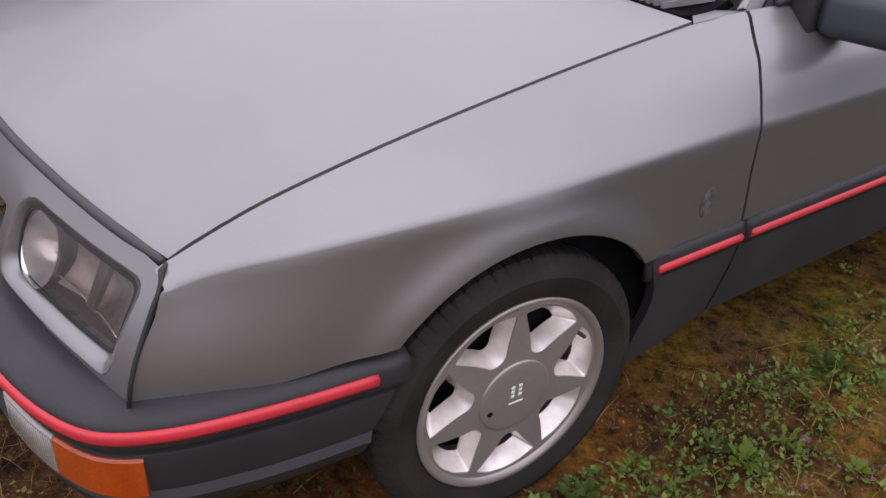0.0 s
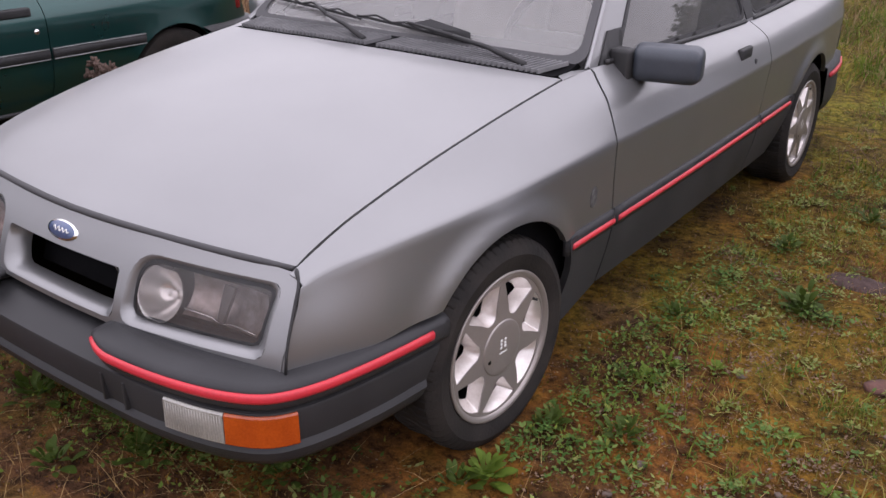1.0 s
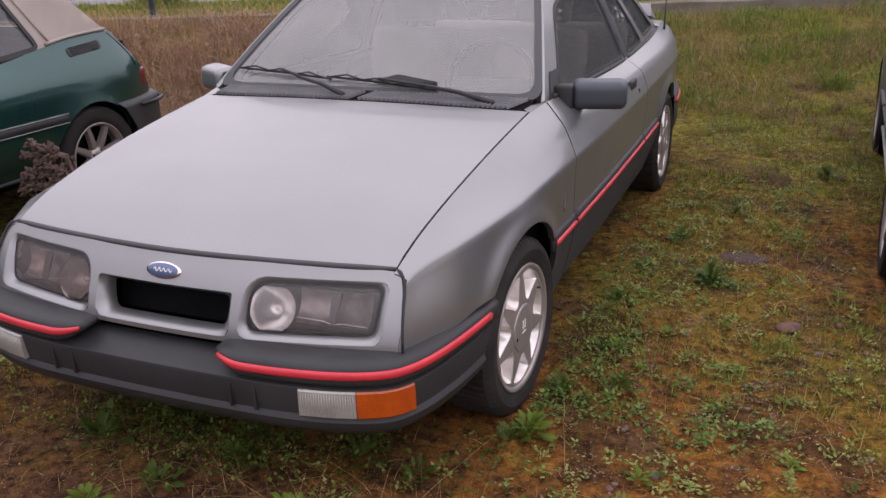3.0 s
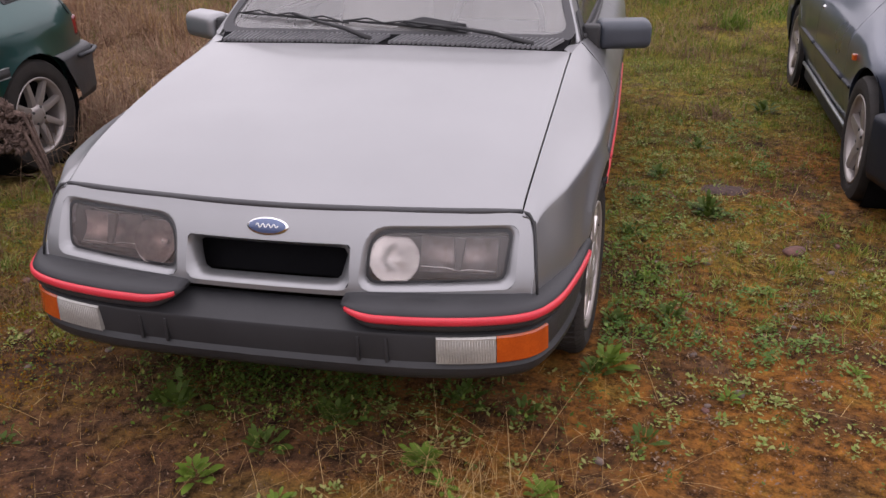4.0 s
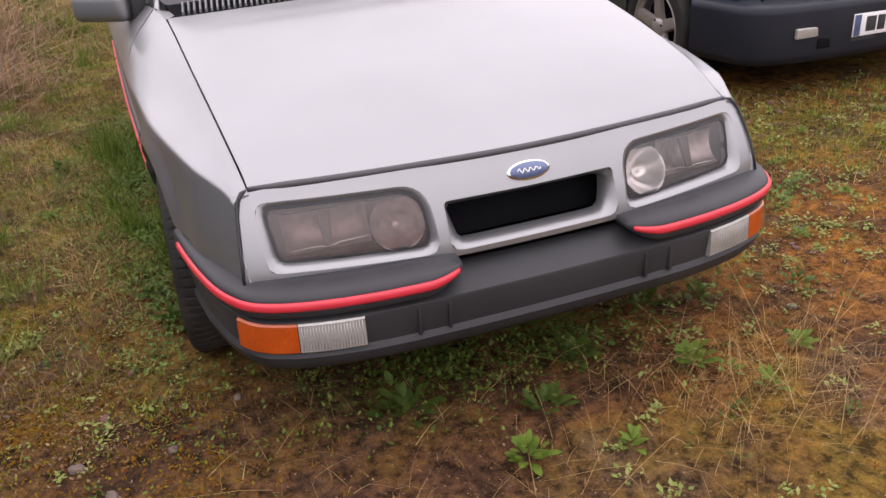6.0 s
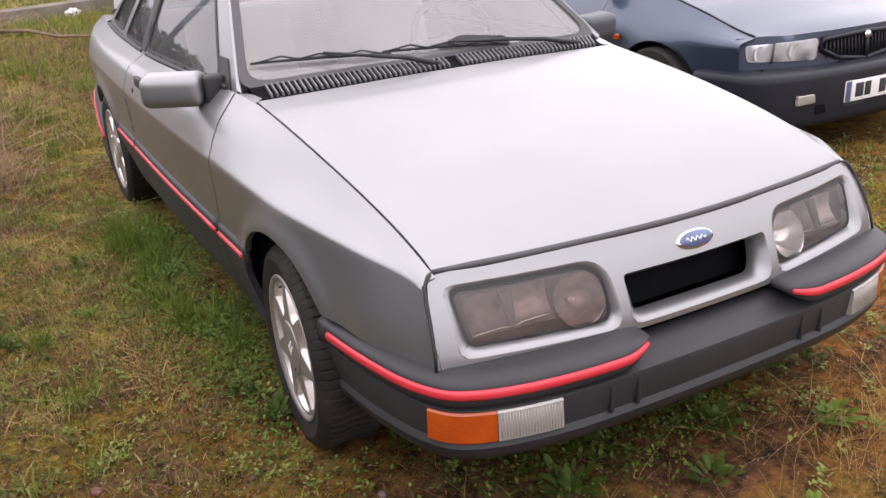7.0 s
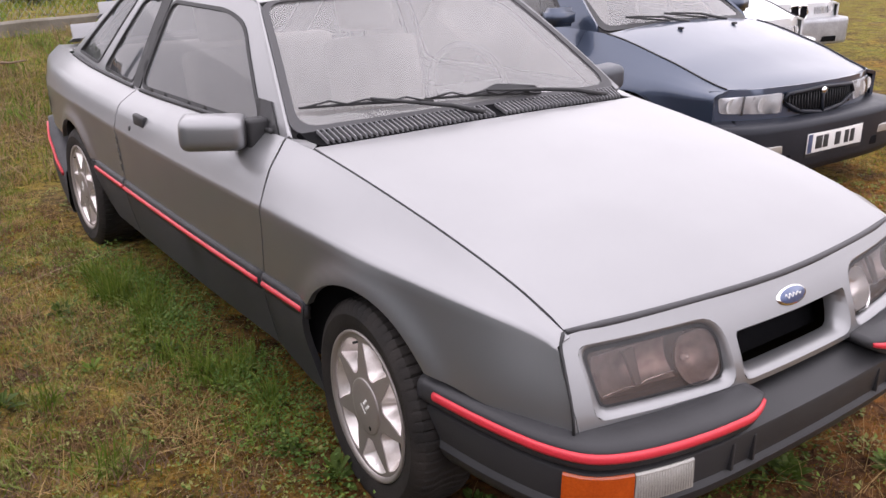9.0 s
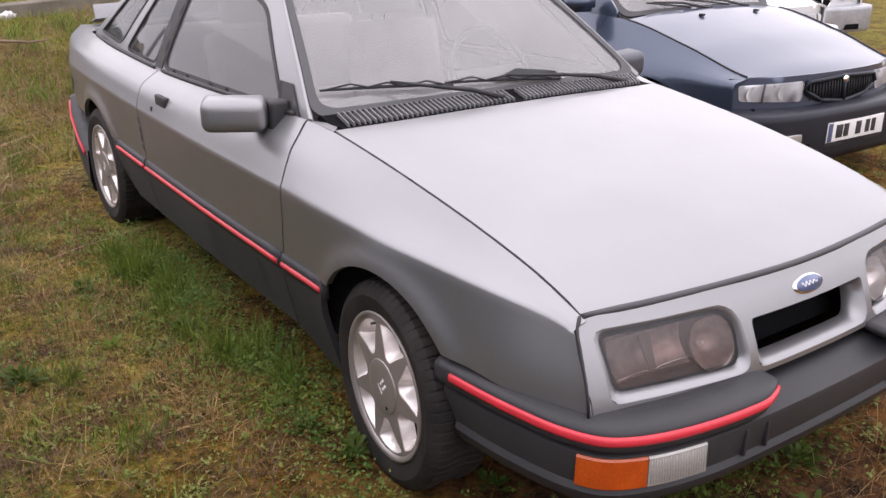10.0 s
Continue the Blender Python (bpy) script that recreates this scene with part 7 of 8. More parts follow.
# lush strip along the car's right side and under its nose
edge_spots = [p for p in scatter(6500, -1.12, -0.76, 0.7, 3.2, 2.5, 0.05, 6.5) if rng.uniform() < 1.15 + 1.0 * p[0] + 0.25] + [(rng.normal(-0.15, 0.35), rng.normal(0.30, 0.12)) for _ in range(700)] + [p for p in scatter(1000, 0.84, 1.10, 0.85, 2.9, 3.0, 0.0, 5.5) if rng.uniform() < 1.35 - p[0] + 0.25]
nose_spots = [(float(rng.normal(0.0, 0.36)), float(rng.normal(0.36, 0.10))) for _ in range(5500)]
nose_spots = [p for p in nose_spots if rng.uniform() < 0.55 + 1.3 * noise.noise((p[0] * 4, p[1] * 4, 17)) and not (abs(p[0]) < 0.56 and p[1] > 0.48)]
leaflets("nose_weeds", nose_spots, DARKHERB, 0.014, "dark green weeds standing under the front bumper", 0.09)
leaflets("car_side_weeds", edge_spots, HERB, 0.013, "green weeds thick along the car's flank", 0.055)
# growth hard against the sill on the car's right
sill_spots = [(float(rng.normal(-0.80, 0.085)), float(rng.uniform(0.55, 3.15))) for _ in range(13000)]
sill_spots = [p for p in sill_spots if rng.uniform() < 0.62 + 1.2 * noise.noise((p[0] * 2, p[1] * 3.1, 12))]
leaflets("sill_weeds", sill_spots, SILLHERB, 0.011, "green weeds growing up against the sill", 0.085)
leaflets("car_side_herbs", edge_spots[::2], HERB, 0.011, "bright green weeds along the car's flank", 0.07)
# meadow grass on the car's right
left = lambda x, y: lot(x, y) and x < -0.85 - 0.15 * noise.noise((x * 2, y * 2, 5))
thin = lambda x, y: left(x, y) and rng.uniform() < 0.12 + 0.88 * smooth((y - 1.0 + 0.5 * noise.noise((x * 2.5, y * 2.5, 4))) / 1.3)
blades("meadow_grass", scatter(26000, -2.6, -0.75, 0.8, 8.0, 2.2, 0.02, 41.0, thin), MEADOW, 0.010, 0.050, 0.0024, 0.9, "short green meadow grass beside the car", segs=3)
blades("meadow_straw", scatter(13000, -2.6, -0.75, 0.8, 8.0, 2.2, 0.02, 51.0, thin), DRY, 0.008, 0.032, 0.0014, 1.8, "bleached straw lying in the grass", "dry grass", segs=3)
blades("lot_tufts", tufts(170, 0.85, 4.0, 0.9, 6.5, lot, 42, 0.030, 81), GRASS, 0.015, 0.07, 0.0020, 1.0, "small tufts of short grass on the lot", segs=3)
blades("lot_grass", scatter(22000, 0.85, 4.5, 0.8, 6.5, 2.0, 0.03, 61.0, lot), GRASS, 0.012, 0.05, 0.0022, 0.9, "sparse short grass on the lot", segs=2)
blades("lot_straw", scatter(4500, -0.9, 4.0, -0.8, 5.0, 2.0, 0.03, 71.0, lot), DRY, 0.02, 0.08, 0.0010, 2.5, "loose bits of straw on the soil", "dry grass", segs=2)
blades("grass_tufts", tufts(42, -2.4, -0.95, 1.4, 6.5, left, 70, 0.045, 3), HERB, 0.05, 0.15, 0.0024, 0.6, "bright green tufts of longer grass", segs=3)
blades("sill_tufts", tufts(16, -0.98, -0.80, 1.25, 2.9, lot, 75, 0.035, 23), HERB, 0.06, 0.17, 0.0024, 0.6, "long green grass tufts beside the sill", segs=3)
blades("meadow_clumps", tufts(60, -2.5, -0.9, 0.9, 4.5, left, 40, 0.035, 29), MEADOW, 0.02, 0.075, 0.0030, 0.9, "dense short grass clumps in the meadow", segs=3)
leaflets("meadow_litter", clumps(420, -2.6, -0.85, 0.3, 4.5, 40, 0.035, 47, 1.4), THATCH, 0.010, "brown dead leaves and stalks in the meadow", 0.016, "litter")
leaflets("meadow_rust", clumps(380, -2.6, -0.8, 0.0, 4.0, 60, 0.045, 53, 1.4), RUSTY, 0.009, "rusty brown moss patches in the meadow", 0.012, "moss")
leaflets("meadow_weeds", clumps(330, -2.6, -0.8, 0.3, 4.0, 16, 0.020, 49, 1.2), PALEHERB, 0.010, "tiny yellow-green weeds in the meadow", 0.03)
leaflets("meadow_herbs", clumps(170, -2.4, -0.85, 0.7, 3.6, 15, 0.02, 43, 1.2), DARKHERB, 0.014, "small dark weeds in the meadow", 0.04)
blades("moss_cushions", tufts(170, -2.6, -0.9, 0.3, 5.0, left, 170, 0.055, 39), YMOSS, 0.008, 0.028, 0.0026, 0.8, "yellow-green moss cushions in the meadow", "moss", segs=2)
blades("brown_thatch", tufts(150, -2.6, -0.95, 0.7, 5.0, left, 150, 0.060, 37), THATCH, 0.012, 0.050, 0.0020, 1.8, "brown dead thatch in the meadow", "dry grass", segs=2)
blades("dark_tufts", tufts(130, -2.6, -0.95, 0.8, 6.0, left, 60, 0.045, 57), BRAMBLE, 0.015, 0.055, 0.0024, 1.2, "dark dead stalk clumps in the meadow", "dry stalks", segs=2)
blades("straw_tufts", tufts(110, -2.5, -0.95, 1.2, 6.5, left, 60, 0.05, 4), DRY, 0.03, 0.085, 0.0016, 1.5, "bleached tufts of dead grass", "dry grass", segs=3)
blades("bank_tufts", tufts(110, -4.0, 5.0, 4.0, 10.5, verge, 80, 0.10, 5), HERB, 0.05, 0.20, 0.005, 0.7, "bright green tufts on the bank", segs=3)
bram = lambda x, y: -5.0 - 0.9 * noise.noise((x * 0.9, y * 0.9, 6)) < behind(x, y) < -0.2 and noise.noise((x * 0.45 + 4, y * 0.45, 2)) > -0.35 and x < -1.25 + 0.5 * noise.noise((x, y, 1))
clear = lambda x, y: verge(x, y) and not (bram(x, y) and noise.noise((x * 3, y * 3, 8)) < 0.25)
blades("bank_stalk_tufts", tufts(60, -4.0, -1.3, 3.6, 11, verge, 60, 0.13, 15), BANKBR, 0.08, 0.30, 0.004, 0.8, "dead brown stalks in clumps on the bank", "dry stalks", segs=3)
# a dark thicket of thin twigs at the foot of the bank
thicket = [(float(rng.normal(-2.05, 0.22)), float(rng.normal(2.75, 0.35))) for _ in range(1500)]
blades("twig_thicket", [p for p in thicket if p[0] < -1.55], BRAMBLE, 0.10, 0.38, 0.0022, 1.4, "tangle of thin dark twigs on the grass", "brambles", segs=4)
# loose tufts where the bank runs out into the lot
blades("bank_foot_tufts", tufts(120, 0.9, 5.0, 3.4, 8.5, lot, 55, 0.09, 61), GRASS, 0.02, 0.10, 0.0028, 1.0, "scattered tufts of short grass at the bank's foot", segs=3)
blades("bank_foot_stalks", tufts(110, 0.9, 5.0, 3.6, 8.5, lot, 40, 0.10, 63), BRAMBLE, 0.03, 0.18, 0.0024, 1.2, "scattered dead stalks at the bank's foot", "dry stalks", segs=3)
# taller rough growth on the bank before the wall
blades("bank_grass", scatter(22000, -9, 6, 3.6, 11, 1.2, 0.1, 81.0, clear), GRASS, 0.03, 0.13, 0.0036, 1.0, "rough green grass on the bank", segs=3)
blades("bank_straw", scatter(22000, -9, 6, 3.4, 11, 1.4, 0.08, 91.0, clear), BANKDRY, 0.04, 0.17, 0.0030, 1.5, "tall bleached grass on the bank", "dry grass", segs=3)
blades("bank_dead_stalks", scatter(26000, -7, 0.0, 1.9, 8, 1.6, 0.06, 101.0, bram), BANKBR, 0.06, 0.36, 0.0045, 1.9, "dead red-brown stalks and brambles on the bank", "brambles", segs=3)
blades("bank_bramble_mounds", tufts(70, -6.0, -1.3, 3.5, 8.0, bram, 190, 0.16, 65), BANKBR, 0.10, 0.36, 0.0030, 1.3, "tangled mounds of dead brambles before the wall", "brambles", segs=4)
blades("bank_straw_clumps", tufts(120, -6.0, -1.4, 3.2, 8.0, bram, 60, 0.09, 67), DRY, 0.08, 0.30, 0.0030, 0.9, "pale straw clumps among the brambles", "dry grass", segs=3)
blades("bank_green_clumps", tufts(45, -6.0, -1.6, 3.6, 8.0, bram, 60, 0.09, 69), GRASS, 0.06, 0.22, 0.0030, 0.9, "green grass clumps among the brambles", segs=3)
blades("pale_stalks", scatter(900, -6.5, -1.5, 3.0, 8.0, 1.5, 0.05, 131.0, verge), DRY, 0.20, 0.52, 0.0030, 0.35, "tall pale dead stalks standing on the bank", "dry stalks", segs=3)
blades("verge_grass", scatter(15000, -14, 8, 5, 18, 1.2, 0.2, 111.0, lambda x, y: 0.12 < behind(x, y) < 4.2), GRASS, 0.04, 0.15, 0.007, 0.7, "green verge between wall and road", segs=2)
blades("far_meadow", scatter(34000, -55, 14, 14, 85, 0.8, 0.4, 121.0, lambda x, y: 20 < behind(x, y) < 70), FARGRASS, 0.06, 0.16, 0.09, 1.4, "far green meadow across the road", segs=1)
# long dry stems before the car's nose
stems = [(0.55 + rng.normal(0, 0.17), -0.10 + rng.normal(0, 0.12)) for _ in range(520)] + [(rng.uniform(-0.3, 0.9), rng.uniform(-0.25, 0.30)) for _ in range(160)]
blades("dry_stems", stems, DRY, 0.03, 0.17, 0.0007, 1.7, "long bleached stems before the bumper", "dry grass", segs=4, curl=0.4)


# leafy rosettes, each a plant of its own
def leaf_mesh(name, length, width, seed, mat):
    r = random.Random(seed)
    bm = bmesh.new()
    n = 5
    rows = []
    for i in range(n + 1):
        t = i / n
        w = width * math.sin(math.pi * min(1, 0.12 + 0.86 * t)) ** 0.8 * (0.55 + 0.45 * t)
        if i == n:
            w = width * 0.12
        z = length * (0.45 * t - 0.42 * t * t)
        rows.append([bm.verts.new((length * t, sx * w * (1 + 0.1 * r.uniform(-1, 1)), z + (0.10 * w if sx else 0))) for sx in (-1, 0, 1)])
    for a, b in zip(rows, rows[1:]):
        for j in range(2):
            bm.faces.new((a[j], a[j + 1], b[j + 1], b[j]))
    for f in bm.faces:
        f.smooth = True
    me = bpy.data.meshes.new(name)
    bm.to_mesh(me)
    bm.free()
    me.materials.append(mat)
    return me


LEAVES = {k: [leaf_mesh("leaf", 0.036, 0.0125, 1, m), leaf_mesh("leaf", 0.028, 0.0115, 2, m), leaf_mesh("leaf", 0.040, 0.0105, 3, m)] for k, m in (("bright", HERB), ("dark", DARKHERB))}


def rosette(x, y, size, kind, count, lab, upright=0.35):
    p = thing("weed_plant", lab, "weed", pose(x, y, ground_z(x, y) - 0.003), "weeds round the car")
    count = int(count * 1.7)
    for i in range(count):
        k = i / count
        ob = new("leaf", LEAVES[kind][i % 3])
        ob.parent = p
        s = size * random.uniform(0.7, 1.15) * (1.15 - 0.5 * k)
        off = random.uniform(0, 1) * size * (0.022 if kind == "bright" else 0.034)
        a = i * 137.5 + random.uniform(-15, 15)
        ob.matrix_local = pose(0, 0, 0.006 + 0.030 * k * size * random.uniform(0.5, 1.4), 0, 0, a) @ pose(off, 0, 0, 0, -(10 + 55 * k * upright * 2) + random.uniform(-8, 8), 0) @ Matrix.Scale(s, 4)
    return p


BR, DK = "bright green leafy rosette weed in the soil", "dark green leafy weed in the soil"
for x, y, s, kind, cnt in ((-0.146, -0.095, 1.25, "bright", 15), (0.415, 0.055, 1.5, "bright", 18), (0.735, 0.0, 1.1, "bright", 12), (0.536, -0.12, 1.0, "bright", 9), (0.985, 0.285, 1.0, "dark", 10),
                           (1.07, 1.02, 1.3, "dark", 18), (0.88, 0.66, 1.5, "bright", 20), (0.83, 0.60, 1.1, "dark", 12), (0.10, -0.16, 0.9, "bright", 9), (0.49, -0.02, 0.8, "bright", 8), (0.14, 0.20, 1.5, "dark", 16),
                           (-0.35, 0.20, 1.6, "dark", 18), (1.23, 0.55, 0.8, "bright", 9), (-0.02, 0.05, 1.3, "dark", 14), (1.255, 2.03, 1.7, "dark", 22), (1.43, 1.28, 0.8, "bright", 9), (1.58, 1.10, 0.7, "bright", 8),
                           (1.26, 3.05, 1.3, "dark", 14), (1.00, 1.33, 0.9, "bright", 10), (0.945, 1.29, 0.9, "dark", 10), (1.155, 1.50, 0.8, "bright", 9), (1.02, 1.45, 0.8, "bright", 8), (-0.97, 2.0, 1.2, "dark", 14),
                           (-1.53, 1.92, 1.5, "dark", 16), (-1.18, 2.57, 1.2, "dark", 14), (-1.21, 2.01, 0.9, "bright", 10), (-0.845, 0.95, 1.3, "dark", 18), (-0.90, 1.15, 1.2, "dark", 16), (-0.61, 0.62, 1.0, "dark", 12),
                           (0.646, 0.33, 1.1, "dark", 12), (0.47, 0.37, 1.2, "dark", 14), (1.70, 3.9, 1.6, "dark", 18), (1.05, 2.55, 1.3, "dark", 16), (1.35, 1.62, 0.7, "bright", 8), (1.75, 2.05, 0.8, "bright", 8),
                           (1.62, 0.75, 0.8, "bright", 8), (1.95, 1.35, 0.7, "bright", 8), (-0.75, -0.05, 0.8, "dark", 8), (0.92, 1.75, 1.1, "dark", 14), (1.12, 1.20, 0.7, "bright", 8), (0.90, 0.95, 1.1, "dark", 14)):
    rosette(x, y, s, kind, cnt, BR if kind == "bright" else DK, 0.5 if kind == "dark" else 0.35)


# bushes behind the wall, hedge across the road
def leafy_crown(name, cx, cy, z0, rx, ry, rz, n, leaf, mat, seed):
    """A ragged crown of many small leaves on a few stems."""
    r = np.random.default_rng(seed)
    P_ = []
    while len(P_) < n:
        p = r.uniform(-1, 1, 3)
        q = math.sqrt((p ** 2).sum())
        lump = 0.78 + 0.34 * noise.noise((p[0] * 2.2 + seed, p[1] * 2.2, p[2] * 2.2))
        if q < lump and q > 0.45 * lump:
            P_.append((cx + p[0] * rx, cy + p[1] * ry, z0 + rz * 0.95 + p[2] * rz))
    c = np.array(P_)
    a, t = r.uniform(0, 2 * np.pi, n), r.uniform(-1.2, 1.2, n)
    s = leaf * r.uniform(0.6, 1.4, n)
    u = np.stack([np.cos(a) * np.cos(t), np.sin(a) * np.cos(t), np.sin(t)], 1)
    v = np.cross(u, r.normal(size=(n, 3)))
    v /= np.linalg.norm(v, axis=1, keepdims=True)
    V = np.stack([c + u * (s * p)[:, None] + v * (s * q)[:, None] for p, q in ((0, 0), (0.5, 0.35), (1, 0), (0.5, -0.35))], 1)
    me = bpy.data.meshes.new(name)
    me.from_pydata(V.reshape(-1, 3).tolist(), [], (np.arange(4)[None] + (np.arange(n) * 4)[:, None]).tolist())
    me.materials.append(mat)
    return new(name, me)


BARK = material("grey_brown_bark", (0.07, 0.05, 0.035), 0.9, 0, (0.04, 0.03, 0.02), 20, 120)


def bush(x, y, rx, rz, n, mat, seed, lab):
    z = ground_flat(max(0.2, behind(x, y)))
    b = thing("bush", lab, "bush", group="bushes along the fence")
    cr = leafy_crown("crown", x, y, z, rx, rx, rz, n, 0.045, mat, seed)
    cr.parent = b
    rr = random.Random(seed)
    for i in range(5):
        a = rr.uniform(0, 6.28)
        part("stem", tube([(x, y, z - 0.02), (x + 0.3 * rx * math.cos(a), y + 0.3 * rx * math.sin(a), z + rz * 0.8), (x + 0.6 * rx * math.cos(a), y + 0.6 * rx * math.sin(a), z + rz * 1.5)], [0.02, 0.012, 0.005], 6), BARK, b)


OL, GR = "round olive-brown bush behind the fence", "green bush behind the fence"
bush(-9.0, 8.35, 0.80, 0.36, 4600, BUSH, 1, OL)
bush(-1.24, 11.5, 0.34, 0.20, 1300, BUSH, 2, OL)
bush(-0.62, 11.3, 0.42, 0.28, 2600, HERB, 3, "bright green bush behind the fence")
bush(0.12, 11.6, 0.32, 0.22, 1500, BUSH, 4, OL)
bush(0.86, 11.8, 0.50, 0.24, 2200, BUSH, 5, GR)
bush(1.9, 12.2, 0.60, 0.28, 2400, HEDGE, 6, GR)
for name, x, y, n in (("verge_tuft", -6.3, 7.85, 900), ("verge_tuft", -0.75, 11.0, 700)):
    blades(name, [(x + float(rng.normal(0, 0.17)), y + float(rng.normal(0, 0.13))) for _ in range(n)], GRASS, 0.10, 0.38, 0.006, 0.55, "tall soft green grass tuft behind the fence", segs=3)


hedge = tagged(new("hedge"), "long dark green hedge across the road", "hedge")
hr_ = np.random.default_rng(5)
hn = 26000
ht = hr_.uniform(4, 34, hn)
hd_ = 20.6 + hr_.uniform(-0.5, 1.2, hn)
hz = 0.45 + hr_.uniform(0, 1, hn) ** 0.8 * 2.2
hp = np.array([along(a, b, c) for a, b, c in zip(ht, hd_ + 0.35 * np.sin(ht * 2.1), hz)])
ha, hb = hr_.uniform(0, 6.28, hn), hr_.uniform(-1.2, 1.2, hn)
hu = np.stack([np.cos(ha) * np.cos(hb), np.sin(ha) * np.cos(hb), np.sin(hb)], 1)
hv = np.cross(hu, hr_.normal(size=(hn, 3)))
hv /= np.linalg.norm(hv, axis=1, keepdims=True)
hs = 0.17 * hr_.uniform(0.5, 1.3, hn)
hV = np.stack([hp + hu * (hs * p)[:, None] + hv * (hs * q)[:, None] for p, q in ((0, 0), (0.5, 0.4), (1, 0), (0.5, -0.4))], 1)
me = bpy.data.meshes.new("hedge_leaves")
me.from_pydata(hV.reshape(-1, 3).tolist(), [], (np.arange(4)[None] + (np.arange(hn) * 4)[:, None]).tolist())
me.materials.append(HEDGE)
hl = new("hedge_leaves", me)
hl.parent = hedge
tagged(hl, kind="stuff")
bm = bmesh.new()
c4 = [along(4, 20.9), along(34, 20.9), along(34, 22.2), along(4, 22.2)]
lo = [bm.verts.new((p.x, p.y, 0.4)) for p in c4]
hi = [bm.verts.new((p.x, p.y, 2.3)) for p in c4]
bm.faces.new(hi)
for i in range(4):
    bm.faces.new((lo[i], lo[(i + 1) % 4], hi[(i + 1) % 4], hi[i]))
part("hedge_core", bm, material("hedge_shade", (0.008, 0.014, 0.006), 0.95), hedge, smooth=False)
for i, (x, y) in enumerate(((-23.6, 25.4), (-17.6, 26.6), (-2.2, 25.5))):
    z = ground_z(x, y)
    tagged(part("concrete_block", box(bmesh.new(), x - 0.28, x + 0.28, y - 0.15, y + 0.15, z - 0.05, z + 0.42, 0.03), CONCRETE, None), "low weathered concrete block at the meadow's edge", "block", "meadow blocks")


# stones and a soil patch
STONE = material("reddish_stone", (0.16, 0.075, 0.06), 0.9, 0, (0.10, 0.055, 0.045), 30, 160, 0.4, 0.4)
STONE_G = material("grey_stone", (0.16, 0.115, 0.095), 0.9, 0, (0.10, 0.075, 0.062), 30, 160, 0.4, 0.4)


def stone(x, y, sx, sy, sz, mat, lab, seed):
    bm = bmesh.new()
    bmesh.ops.create_icosphere(bm, subdivisions=2, radius=1)
    for v in bm.verts:
        k = 1 + 0.25 * noise.noise(v.co * 1.4 + Vector((seed, 0, 0)))
        v.co = Vector((v.co.x * sx * k, v.co.y * sy * k, v.co.z * sz * k))
    ob = part("stone", bm, mat, None)
    ob.matrix_world = pose(x, y, ground_z(x, y) + sz * 0.3, 0, 0, seed * 40)
    tagged(ob, lab, "stone", "loose stones")


stone(1.577, 1.70, 0.055, 0.035, 0.016, STONE, "flat reddish stone on the moss", 1)
stone(1.16, 0.95, 0.016, 0.014, 0.010, STONE_G, "small grey stone on the soil", 2)
for i in range(46):
    x, y = (random.uniform(0.8, 2.2), random.uniform(-0.3, 1.8)) if i % 2 else (random.uniform(-1.6, -0.6), random.uniform(-0.3, 1.0))
    if not under_car(x, y) and not wheel_at(x, y):
        s = random.uniform(0.006, 0.018)
        stone(x, y, s * 1.3, s, s * 0.7, STONE_G if i % 3 else STONE, "small grey-brown stone on the soil", 3 + i)


# gnarled dead plant by the green car
DOCK = material("withered_brown_stalk", (0.045, 0.026, 0.020), 0.95, 0, (0.15, 0.10, 0.08), 60, 220, 0.4, 0.6)


def dead_plant(x, y, seed):
    """Crooked stalks that end in fat ragged withered heads."""
    r = random.Random(seed)
    p = thing("dead_plant", "withered dark brown plant with ragged knobbly heads", "weed")
    z0 = ground_z(x, y)
    for i in range(5):
        tip = Vector((x - 0.28 + r.uniform(-0.05, 0.05), y - 0.05 + r.uniform(-0.08, 0.08), z0 + 0.31 + 0.050 * i + r.uniform(-0.02, 0.02)))
        elbow = Vector((x - 0.08, y + r.uniform(-0.04, 0.04), z0 + 0.33 + 0.030 * i))
        pts = [Vector((x, y, z0)), elbow.lerp(Vector((x, y, z0)), 0.5) + Vector((0.02, 0, 0)), elbow, elbow.lerp(tip, 0.5) + Vector((0, 0, r.uniform(-0.02, 0.02))), tip]
        st = part("stem", tube(pts, [0.006, 0.006, 0.010, 0.010, 0.008], 7), DOCK, p)
        # curled scales packed round the stalk
        bm = bmesh.new()
        run = (tip - elbow).normalized()
        u = run.orthogonal().normalized()
        v = run.cross(u)
        for k in range(150):
            t = r.uniform(0, 1)
            a = r.uniform(0, 6.28)
            fat = 0.042 * (0.55 + 0.45 * math.sin(t * 9 + i)) * (1.1 - 0.3 * t)
            out = u * math.cos(a) + v * math.sin(a)
            c = elbow.lerp(tip, t) + out * fat * r.uniform(0.3, 1.0)
            turn = (out * 0.8 + run * r.uniform(-0.4, 0.9)).to_track_quat("X", "Z").to_matrix().to_4x4()
            m = Matrix.Translation(c) @ turn @ Matrix.Rotation(r.uniform(0, 6), 4, "X") @ Matrix.Diagonal((r.uniform(0.012, 0.026), r.uniform(0.008, 0.017), r.uniform(0.003, 0.008), 1))
            for w in bmesh.ops.create_icosphere(bm, subdivisions=1, radius=1, matrix=m)["verts"]:
                w.co += (w.co - c) * 0.9 * noise.noise(w.co * 70)
        part("seed_head", bm, DOCK, st)


dead_plant(-1.67, 1.58, 4)


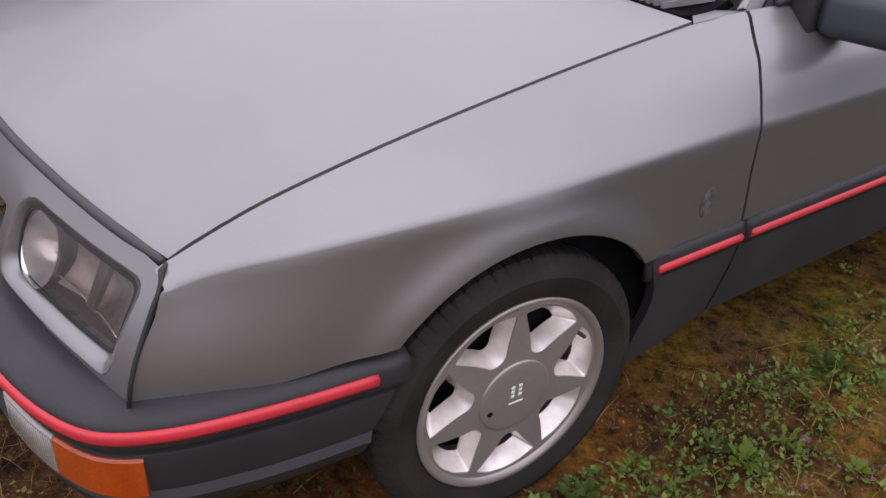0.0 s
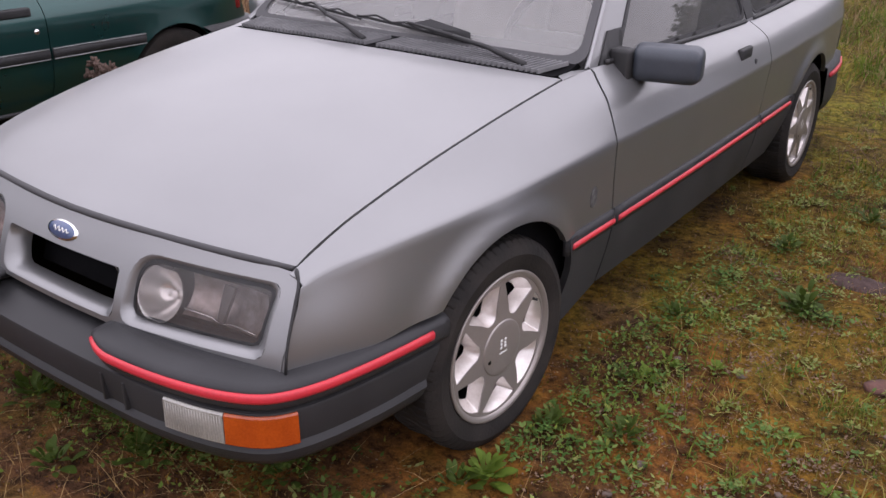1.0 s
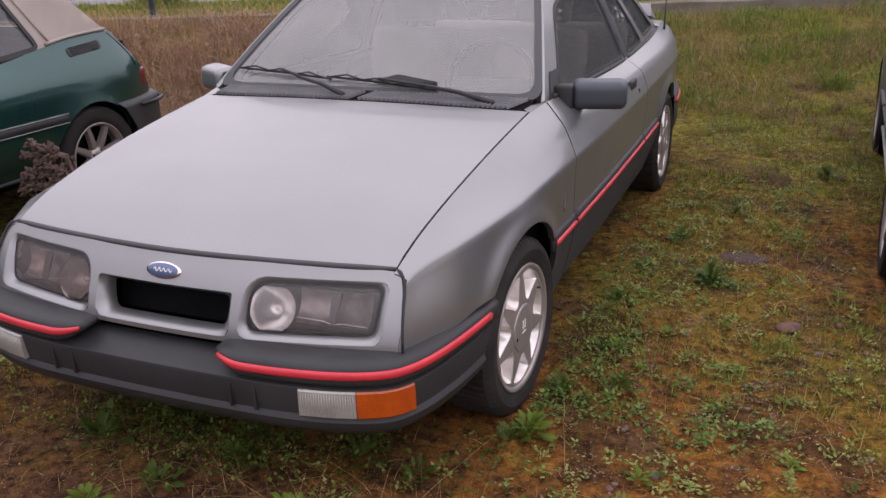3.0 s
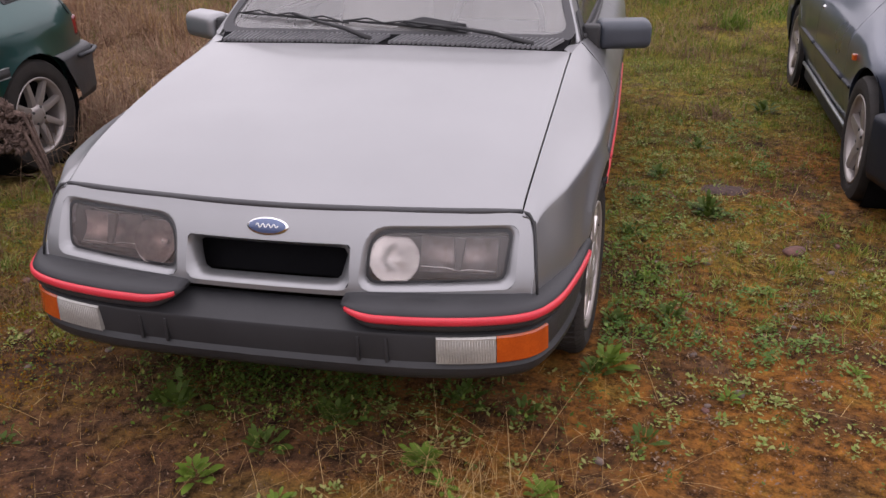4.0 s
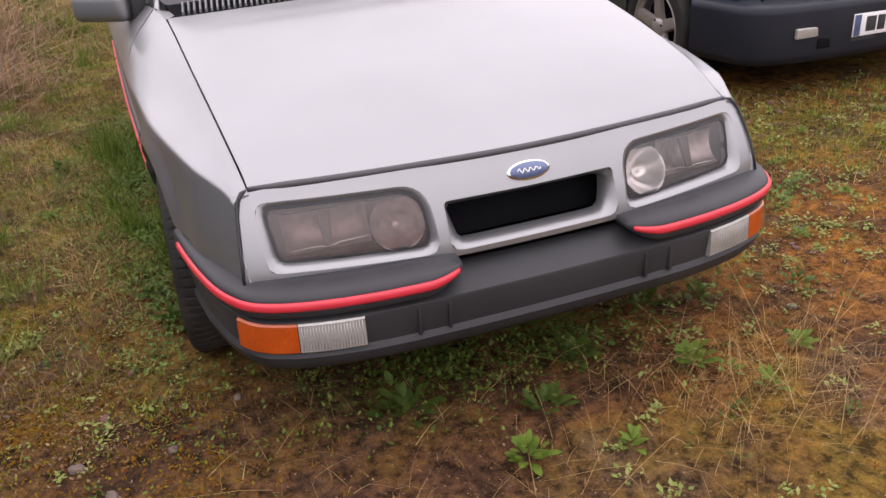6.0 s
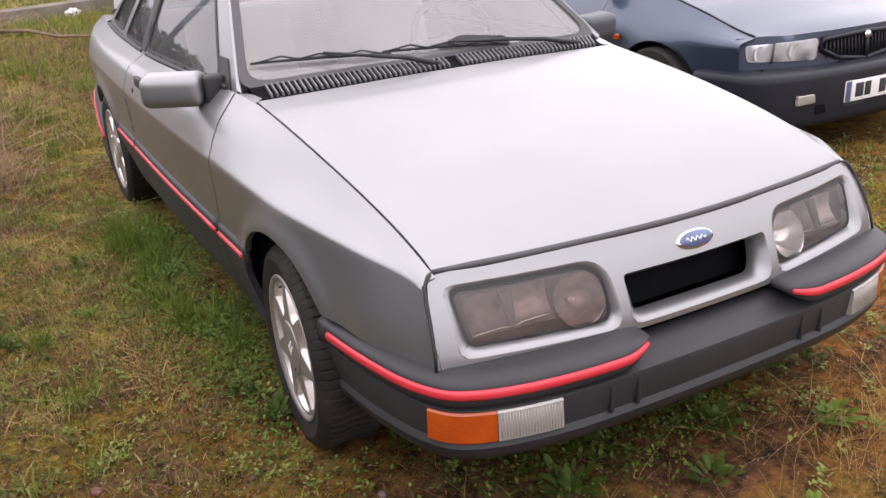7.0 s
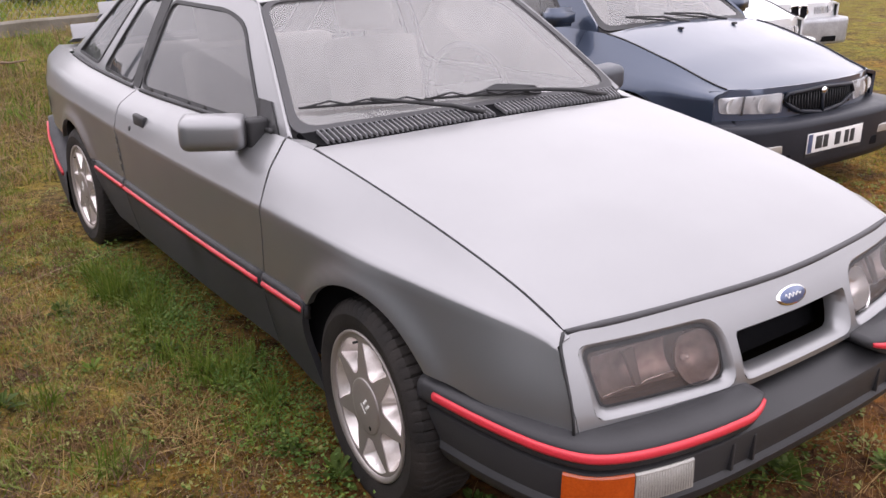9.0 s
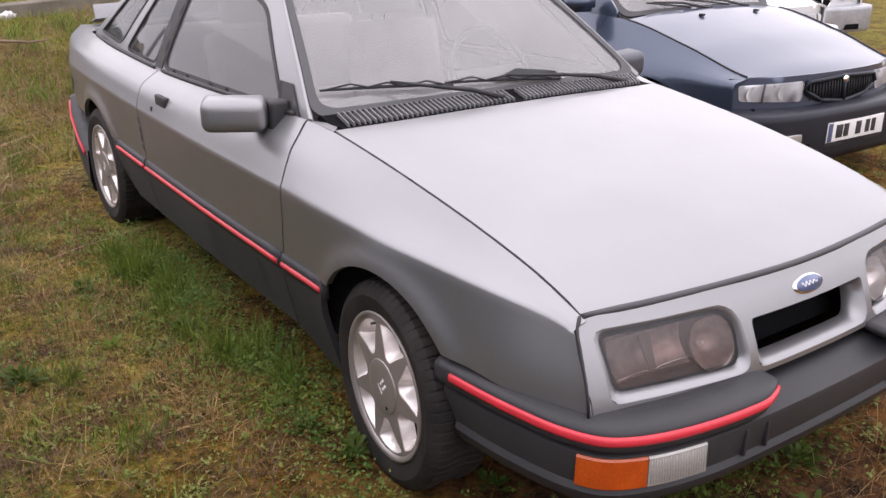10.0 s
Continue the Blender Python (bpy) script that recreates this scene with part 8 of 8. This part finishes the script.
# unseen hedge added behind the green car, to darken reflections in the car's side
hedge_line = thing("unseen_reflection_hedge", "unseen dark hedge added to darken the car's reflections", "hedge")
cr = leafy_crown("crown", -11.8, -2.0, -0.1, 0.9, 9.0, 0.7, 7000, 0.14, HEDGE, 77)
cr.parent = hedge_line


# unseen leafy trees added behind the far hedge, to darken side window reflections
def reflected_tree(x, y, h, seed, leaves):
    r = random.Random(seed)
    z = ground_z(x, y)
    t = thing("reflected_tree", "unseen dark green tree added for window reflections", "tree", group="trees round the lot")
    part("trunk", tube([(x, y, z - 0.05), (x + 0.1, y, z + h * 0.3), (x, y + 0.1, z + h * 0.7)], [0.24, 0.18, 0.06], 10), BARK, t)
    for i in range(6):
        a = i * 1.05 + r.uniform(-0.3, 0.3)
        b = Vector((x, y, z + h * (0.3 + 0.06 * i)))
        part("limb", tube([b, b + Vector((math.cos(a) * h * 0.14, math.sin(a) * h * 0.14, h * 0.12)), b + Vector((math.cos(a) * h * 0.25, math.sin(a) * h * 0.25, h * 0.26))], [0.09, 0.06, 0.02], 7), BARK, t)
    c = leafy_crown("crown", x, y, z + h * 0.22, h * 0.36, h * 0.36, h * 0.42, leaves, 0.30, HEDGE, seed)
    c.parent = t


for i in range(3, 11):
    p = along(5.5 + i * 2.9, 23.5 + 1.2 * math.sin(i * 1.7))
    reflected_tree(p.x, p.y, 7.0 + 1.6 * math.sin(i * 2.3), 40 + i, 5200)


# a fallen branch and a white scrap on the bank
bank = lambda x, y, up: Vector((x, y, ground_z(x, y) + up))
DEADWOOD = material("pale_brown_deadwood", (0.22, 0.155, 0.10), 0.9, 0, (0.13, 0.09, 0.06), 20, 120)
branch = part("fallen_branch", tube([bank(-1.05, 7.45, 0.10), bank(-0.85, 7.28, 0.13), bank(-0.62, 7.15, 0.10), bank(-0.40, 7.05, 0.12), bank(-0.28, 7.02, 0.15)], [0.016, 0.015, 0.013, 0.010, 0.006], 8), DEADWOOD, None)
tagged(branch, "thin brown fallen branch lying in the bank grass", "branch")
part("twig", tube([bank(-0.62, 7.15, 0.10), bank(-0.70, 7.35, 0.22), bank(-0.78, 7.52, 0.26)], [0.007, 0.005, 0.002], 6), DEADWOOD, branch)
bm = bmesh.new()
bmesh.ops.create_icosphere(bm, subdivisions=3, radius=1)
for v in bm.verts:
    k = 1 + 0.5 * noise.noise(v.co * 2.1)
    v.co = Vector((v.co.x * 0.07 * k, v.co.y * 0.05 * k, v.co.z * 0.045 * k))
scrap = part("white_scrap", bm, material("crumpled_white_plastic", (0.72, 0.72, 0.72), 0.5, 0, (0.55, 0.55, 0.56), 9, 90, 0.5, 0.3), None)
scrap.matrix_world = Matrix.Translation(bank(-0.31, 8.55, 0.04))
tagged(scrap, "crumpled white plastic scrap lying in the grass", "litter")


# a bare dug patch of purple-brown soil beside the car
bm = bmesh.new()
rows = []
for k in range(6):
    t = k / 5
    rows.append([bm.verts.new((1.355 + 0.125 * t * math.cos(a) * (1 + 0.2 * noise.noise((math.cos(a) * 2, math.sin(a) * 2, 3))), 2.405 + 0.085 * t * math.sin(a) * (1 + 0.2 * noise.noise((math.sin(a) * 3, math.cos(a), 5))), 0.0)) for a in [2 * math.pi * i / 28 for i in range(28)]])
for row, up in zip(rows, (0.016, 0.015, 0.013, 0.010, 0.005, -0.006)):
    for v in row:
        v.co.z = ground_z(v.co.x, v.co.y) + up + 0.006 * noise.noise((v.co.x * 40, v.co.y * 40, 1))
for a, b in zip(rows, rows[1:]):
    for i in range(28):
        bm.faces.new((a[i], a[(i + 1) % 28], b[(i + 1) % 28], b[i]))
bmesh.ops.recalc_face_normals(bm, faces=bm.faces)
tagged(part("soil_patch", bm, material("purple_brown_soil", (0.085, 0.050, 0.045), 0.95, 0, (0.045, 0.026, 0.023), 30, 160, 0.5, 0.6), None), "bare purple-brown soil dug up beside the car", "soil", kind="structure")
